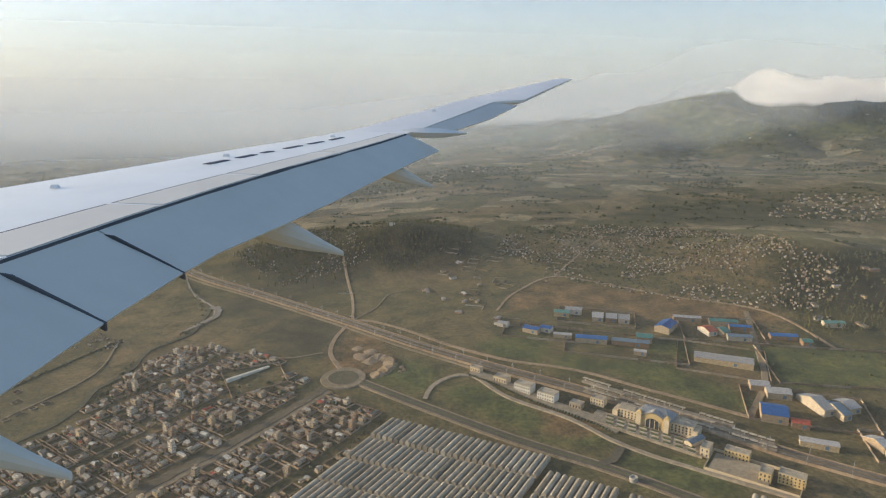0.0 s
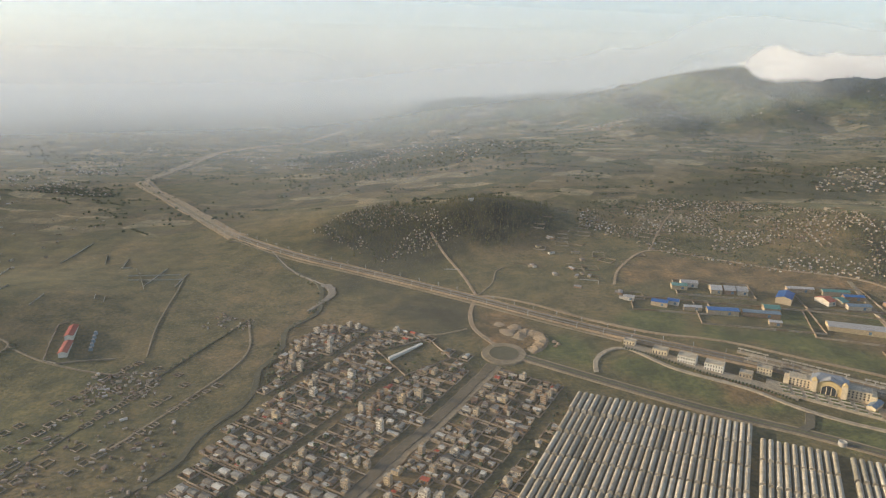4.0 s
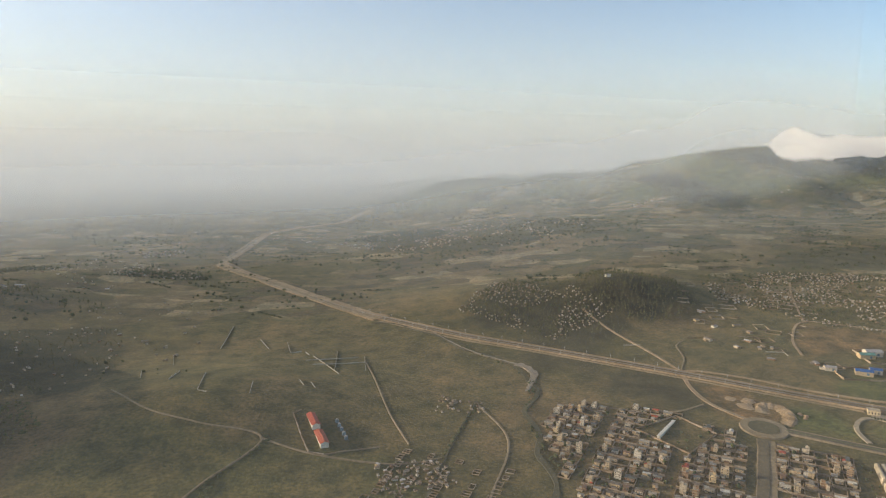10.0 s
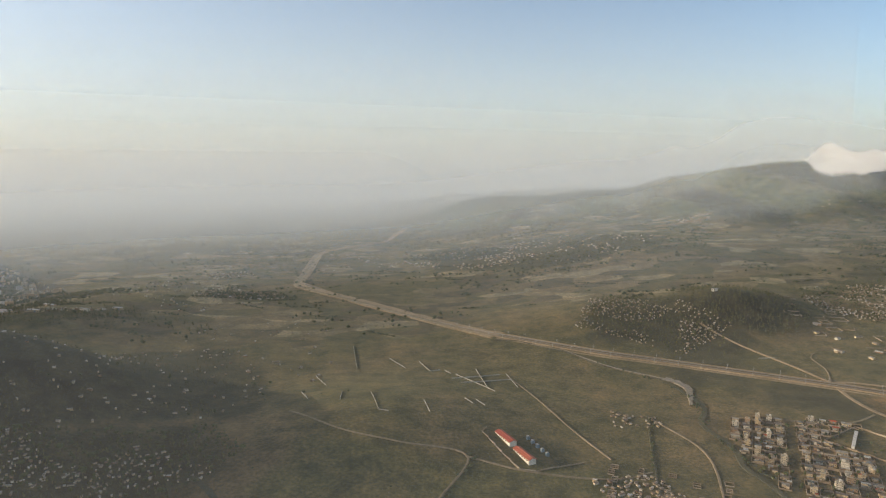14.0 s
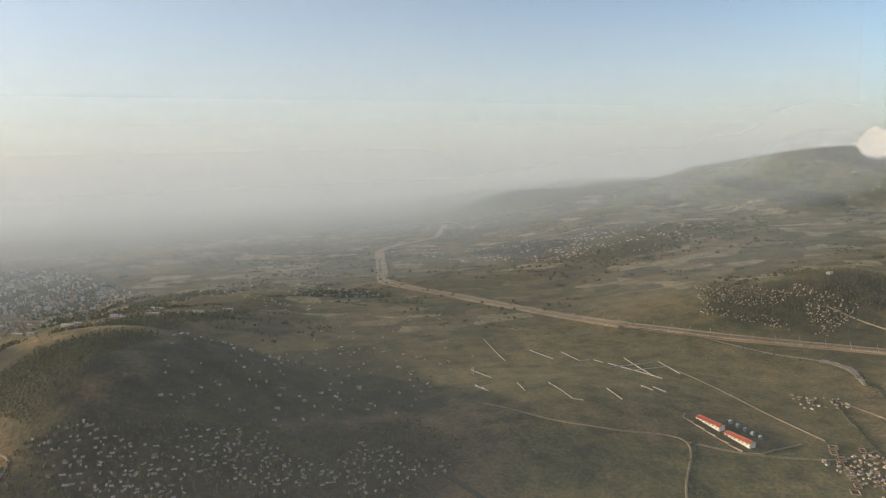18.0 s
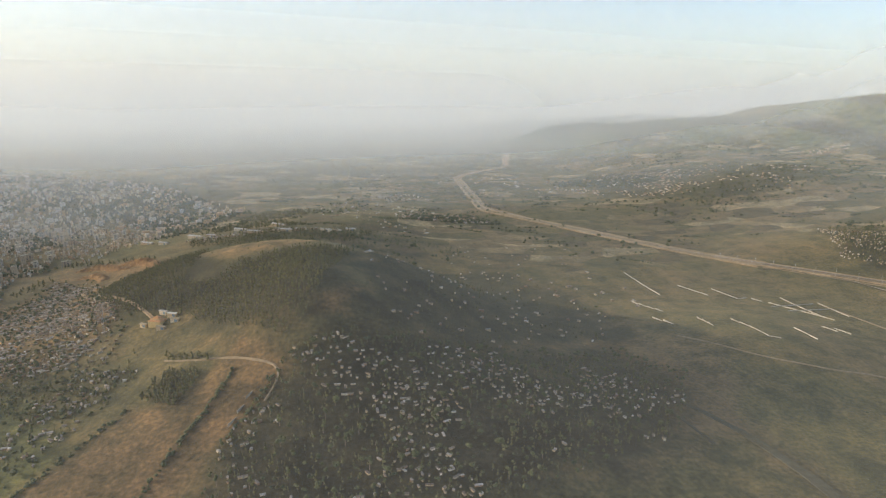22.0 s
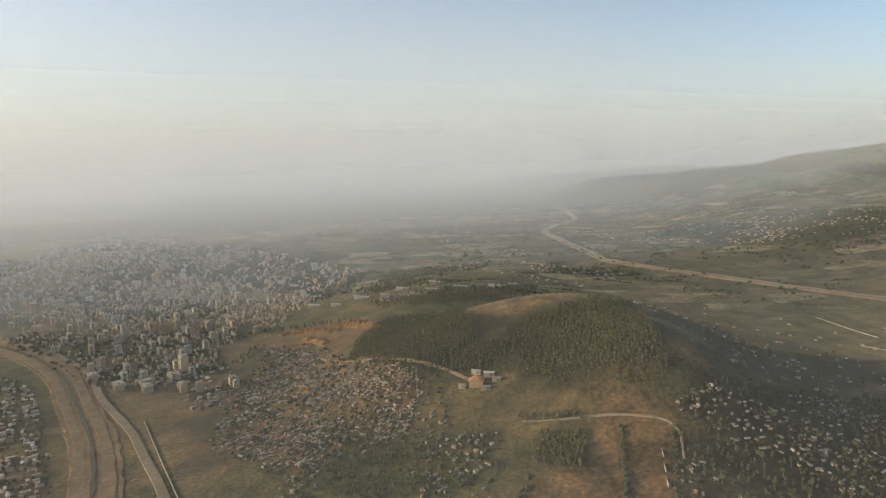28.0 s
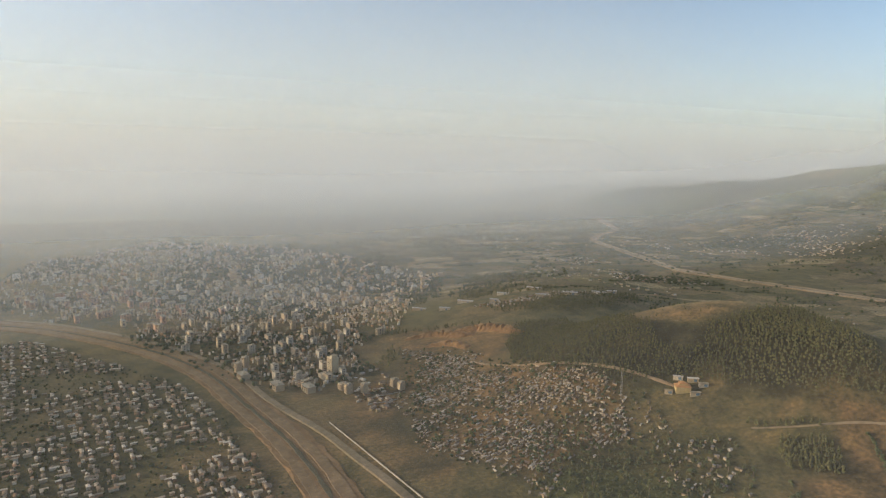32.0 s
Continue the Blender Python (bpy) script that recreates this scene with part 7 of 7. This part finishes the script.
# out from the cabin: leading edge (along, up), hinge line, trailing edge of the flap
WING = [(4, -12.96, -2.12, -6.61, -4.89), (6, -11.7, -1.98, -6.0, -4.48), (8, -10.44, -1.84, -5.44, -4.12), (10, -9.18, -1.69, -4.83, -3.65), (12, -7.92, -1.55, -4.17, -2.95), (14, -6.66, -1.41, -3.41, -2.23), (16, -5.4, -1.25, -2.5, -1.46), (18, -4.14, -1.12, -1.72, -0.76), (19.7, -3.07, -0.98, -1.05, -0.1),
        (20.4, -2.5, -0.87, -0.62, 0.22), (22, -1.04, -0.51, 0.55, 1.56), (23.6, 0.43, -0.12, 1.75, 2.62), (24, 0.8, -0.03, 2.9, 2.9), (26, 2.84, 0.39, 4.14, 4.14), (27.5, 4.6, 0.76, 5.25, 5.25)]


def station(s):
    """Values of the wing at s metres out."""
    for a, b in zip(WING, WING[1:]):
        if a[0] <= s <= b[0]:
            k = (s - a[0]) / (b[0] - a[0])
            return [p + (q - p) * k for p, q in zip(a[1:], b[1:])]
    return list(WING[-1][1:])


def top_at(s, k):
    """A point on the wing's upper skin, k of the way from leading edge to hinge line."""
    lx, lz, hx, _ = station(s)
    return Vector((lx + (hx - lx) * k, s, lz - 0.02 * (hx - lx) * k + 0.09 * (hx - lx) * 0.3 * math.sin(math.pi * min(1, k)) * 0.25))


def loft(name, rings, mat, caps=True):
    n = len(rings[0])
    v = [p for r in rings for p in r]
    f = [(i * n + j, i * n + (j + 1) % n, (i + 1) * n + (j + 1) % n, (i + 1) * n + j) for i in range(len(rings) - 1) for j in range(n)]
    if caps:
        f += [tuple(range(n)), tuple(reversed(range((len(rings) - 1) * n, len(rings) * n)))]
    return mesh(name, v, f, mat, smooth=False)


def build_wing():
    ob = thing("aircraft_wing", "grey-white airliner wing with lowered flaps", "aircraft wing", pose(0, 0, EYE))
    rings = []
    for s, lx, lz, hx, tx in WING:
        c = hx - lx
        ring = [(lx + c * k, s, top_at(s, k).z) for k in (0.0, 0.06, 0.16, 0.3, 0.5, 0.75, 1.0)]
        ring[0] = (lx, s, lz - 0.035 * c)
        ring += [(lx + c * k, s, lz - d * c) for k, d in ((0.985, 0.07), (0.6, 0.14), (0.25, 0.13), (0.05, 0.075))]
        rings.append(ring)
    piece("wing_box", loft("wing_box", rings, M_SKIN), ob, "bright grey-white painted skin")
    # spoiler panels in front of the hinge line
    for a, b in ((4.2, 7.9), (8.0, 10.6), (10.7, 13.2), (13.3, 16.0), (16.1, 19.5)):
        rows = []
        for i in range(7):
            s = a + (b - a) * i / 6
            p, q = top_at(s, 0.80), top_at(s, 0.995)
            rows.append([(p.x, s, p.z + 0.006), (q.x, s, q.z + 0.012), (q.x, s, q.z - 0.05), (p.x, s, p.z - 0.05)])
        piece("spoiler", loft("spoiler", rows, M_FLAP), ob, "blue-grey spoiler panel")
        p = top_at(a, 0.79)
        line_rows = []
        for i in range(7):
            s = a + (b - a) * i / 6
            q = top_at(s, 0.793)
            line_rows.append([(q.x - 0.015, s, q.z + 0.004), (q.x + 0.015, s, q.z + 0.004), (q.x, s, q.z - 0.03)])
        piece("seal", loft("seal", line_rows, M_SEAL), ob, "thin dark seal")
    # flaps, each hanging behind the hinge line
    for a, b in ((4.0, 7.685), (7.715, 9.315), (9.345, 19.7)):
        rows = []
        n = 12
        for i in range(n + 1):
            s = a + (b - a) * i / n
            lx, lz, hx, tx = station(s)
            z, w = lz - 0.02 * (hx - lx), tx - hx
            rows.append([(hx + 0.02, s, z - 0.04), (hx + w * 0.2, s, z - w * 0.14), (hx + w * 0.6, s, z - w * 0.34), (tx, s, z - w * 0.55), (tx - 0.02, s, z - w * 0.55 - 0.03), (hx + w * 0.5, s, z - w * 0.42), (hx + 0.02, s, z - 0.34)])
        piece("flap", loft("flap", rows, M_FLAP), ob, "lowered blue-grey flap")
    for s in (7.7, 9.33):
        lx, lz, hx, tx = station(s)
        z, w = lz - 0.02 * (hx - lx), tx - hx
        rows = [[(hx + w * k, s + d, z - (0.1 if k == 0 else w * k * 0.56) + e) for d, e in ((-0.025, 0.012), (0.025, 0.012), (0.025, -0.1), (-0.025, -0.1))] for k in (0.0, 0.2, 0.6, 1.0)]
        piece("flap_gap_seal", loft("flap_gap_seal", rows, M_SEAL), ob, "dark gap between two flaps")
    rows = []
    for i in range(13):
        s = 4 + 15.6 * i / 12
        lx, lz, hx, tx = station(s)
        z = lz - 0.02 * (hx - lx)
        rows.append([(hx - 0.02, s, z + 0.003), (hx + 0.03, s, z - 0.03), (hx + 0.03, s, z - 0.14), (hx - 0.02, s, z - 0.12)])
    piece("hinge_gap", loft("hinge_gap", rows, M_SEAL), ob, "dark gap along the hinge line")
    rows = []
    for i in range(7):
        s = 20.4 + 3.2 * i / 6
        lx, lz, hx, tx = station(s)
        z, w = lz - 0.02 * (hx - lx), tx - hx
        rows.append([(hx + 0.02, s, z - 0.02), (tx, s, z - w * 0.14), (tx - 0.02, s, z - w * 0.14 - 0.03), (hx + 0.02, s, z - 0.22)])
    piece("aileron", loft("aileron", rows, M_FLAP), ob, "blue-grey aileron")
    rows = []
    for k in range(7):
        x = -1.2 + k * 0.32
        w = 0.16 * math.sin(math.pi * (0.15 + 0.85 * k / 6)) + 0.02
        z = -1.0 + 0.012 * k - 0.02 * k
        rows.append([(x, 20.0 - w, z), (x, 20.0, z + w * 0.8), (x, 20.0 + w, z), (x, 20.0, z - w)])
    piece("flap_fairing", loft("flap_fairing", rows, M_SKIN), ob, "slim fairing at the flap's outer end")
    for s, size in ((5.9, 0.9), (12.6, 0.9), (17.6, 0.72)):
        lx, lz, hx, tx = station(s)
        z, w = lz - 0.02 * (hx - lx), tx - hx
        rows = []
        for k in range(9):
            q = k / 8
            r = 0.30 * size * math.sin(math.pi * min(0.97, 0.25 + 0.75 * q)) + 0.015
            x = hx - 0.9 * size + q * (w + 1.75 * size)
            zz = z - 0.42 * size - q * (w * 0.55 + 0.42 * size)
            rows.append([(x, s + r * math.cos(a) * 0.75, zz + r * math.sin(a) * 1.25) for a in [2 * math.pi * i / 10 for i in range(10)]])
        piece("flap_track_fairing", loft("flap_track_fairing", rows, M_FLAP), ob, "pointed canoe-shaped fairing under the flap")
    # plain bars in place of the painted registration, along the skin
    for i, (s, long) in enumerate(((14.2, 0.5), (15.0, 0.45), (15.7, 0.25), (16.4, 0.5), (17.2, 0.5), (18.0, 0.5))):
        a, b = top_at(s, 0.42), top_at(s, 0.47)
        c, d = top_at(s + long, 0.47), top_at(s + long, 0.42)
        rows = [[tuple(p + Vector((0, 0, 0.012))) for p in (a, b)] + [tuple(p - Vector((0, 0, 0.02))) for p in (b, a)], [tuple(p + Vector((0, 0, 0.012))) for p in (d, c)] + [tuple(p - Vector((0, 0, 0.02))) for p in (c, d)]]
        piece("marking", loft("marking", rows, M_MARK), ob, "dark painted bar")
    for s in (5.5, 8.6, 11.7, 15.2, 18.6, 22.3):
        p = top_at(s, 0.30)
        h = Heap()
        h.box(0, 0, 0, 0.16, 0.10, 0.07, top=0.6)
        piece("vortex_fin", h.mesh("vortex_fin", M_SKIN), ob, at=pose(p.x, p.y, p.z - 0.01))
    for i in range(7):
        s = 24.4 + i * 0.45
        lx, lz, hx, tx = station(s)
        h = Heap()
        h.box(0.09, 0, 0, 0.2, 0.012, 0.012)
        piece("static_wick", h.mesh("static_wick", M_SEAL), ob, at=pose(hx, s, lz - 0.02 * (hx - lx) - 0.03))


build_wing()
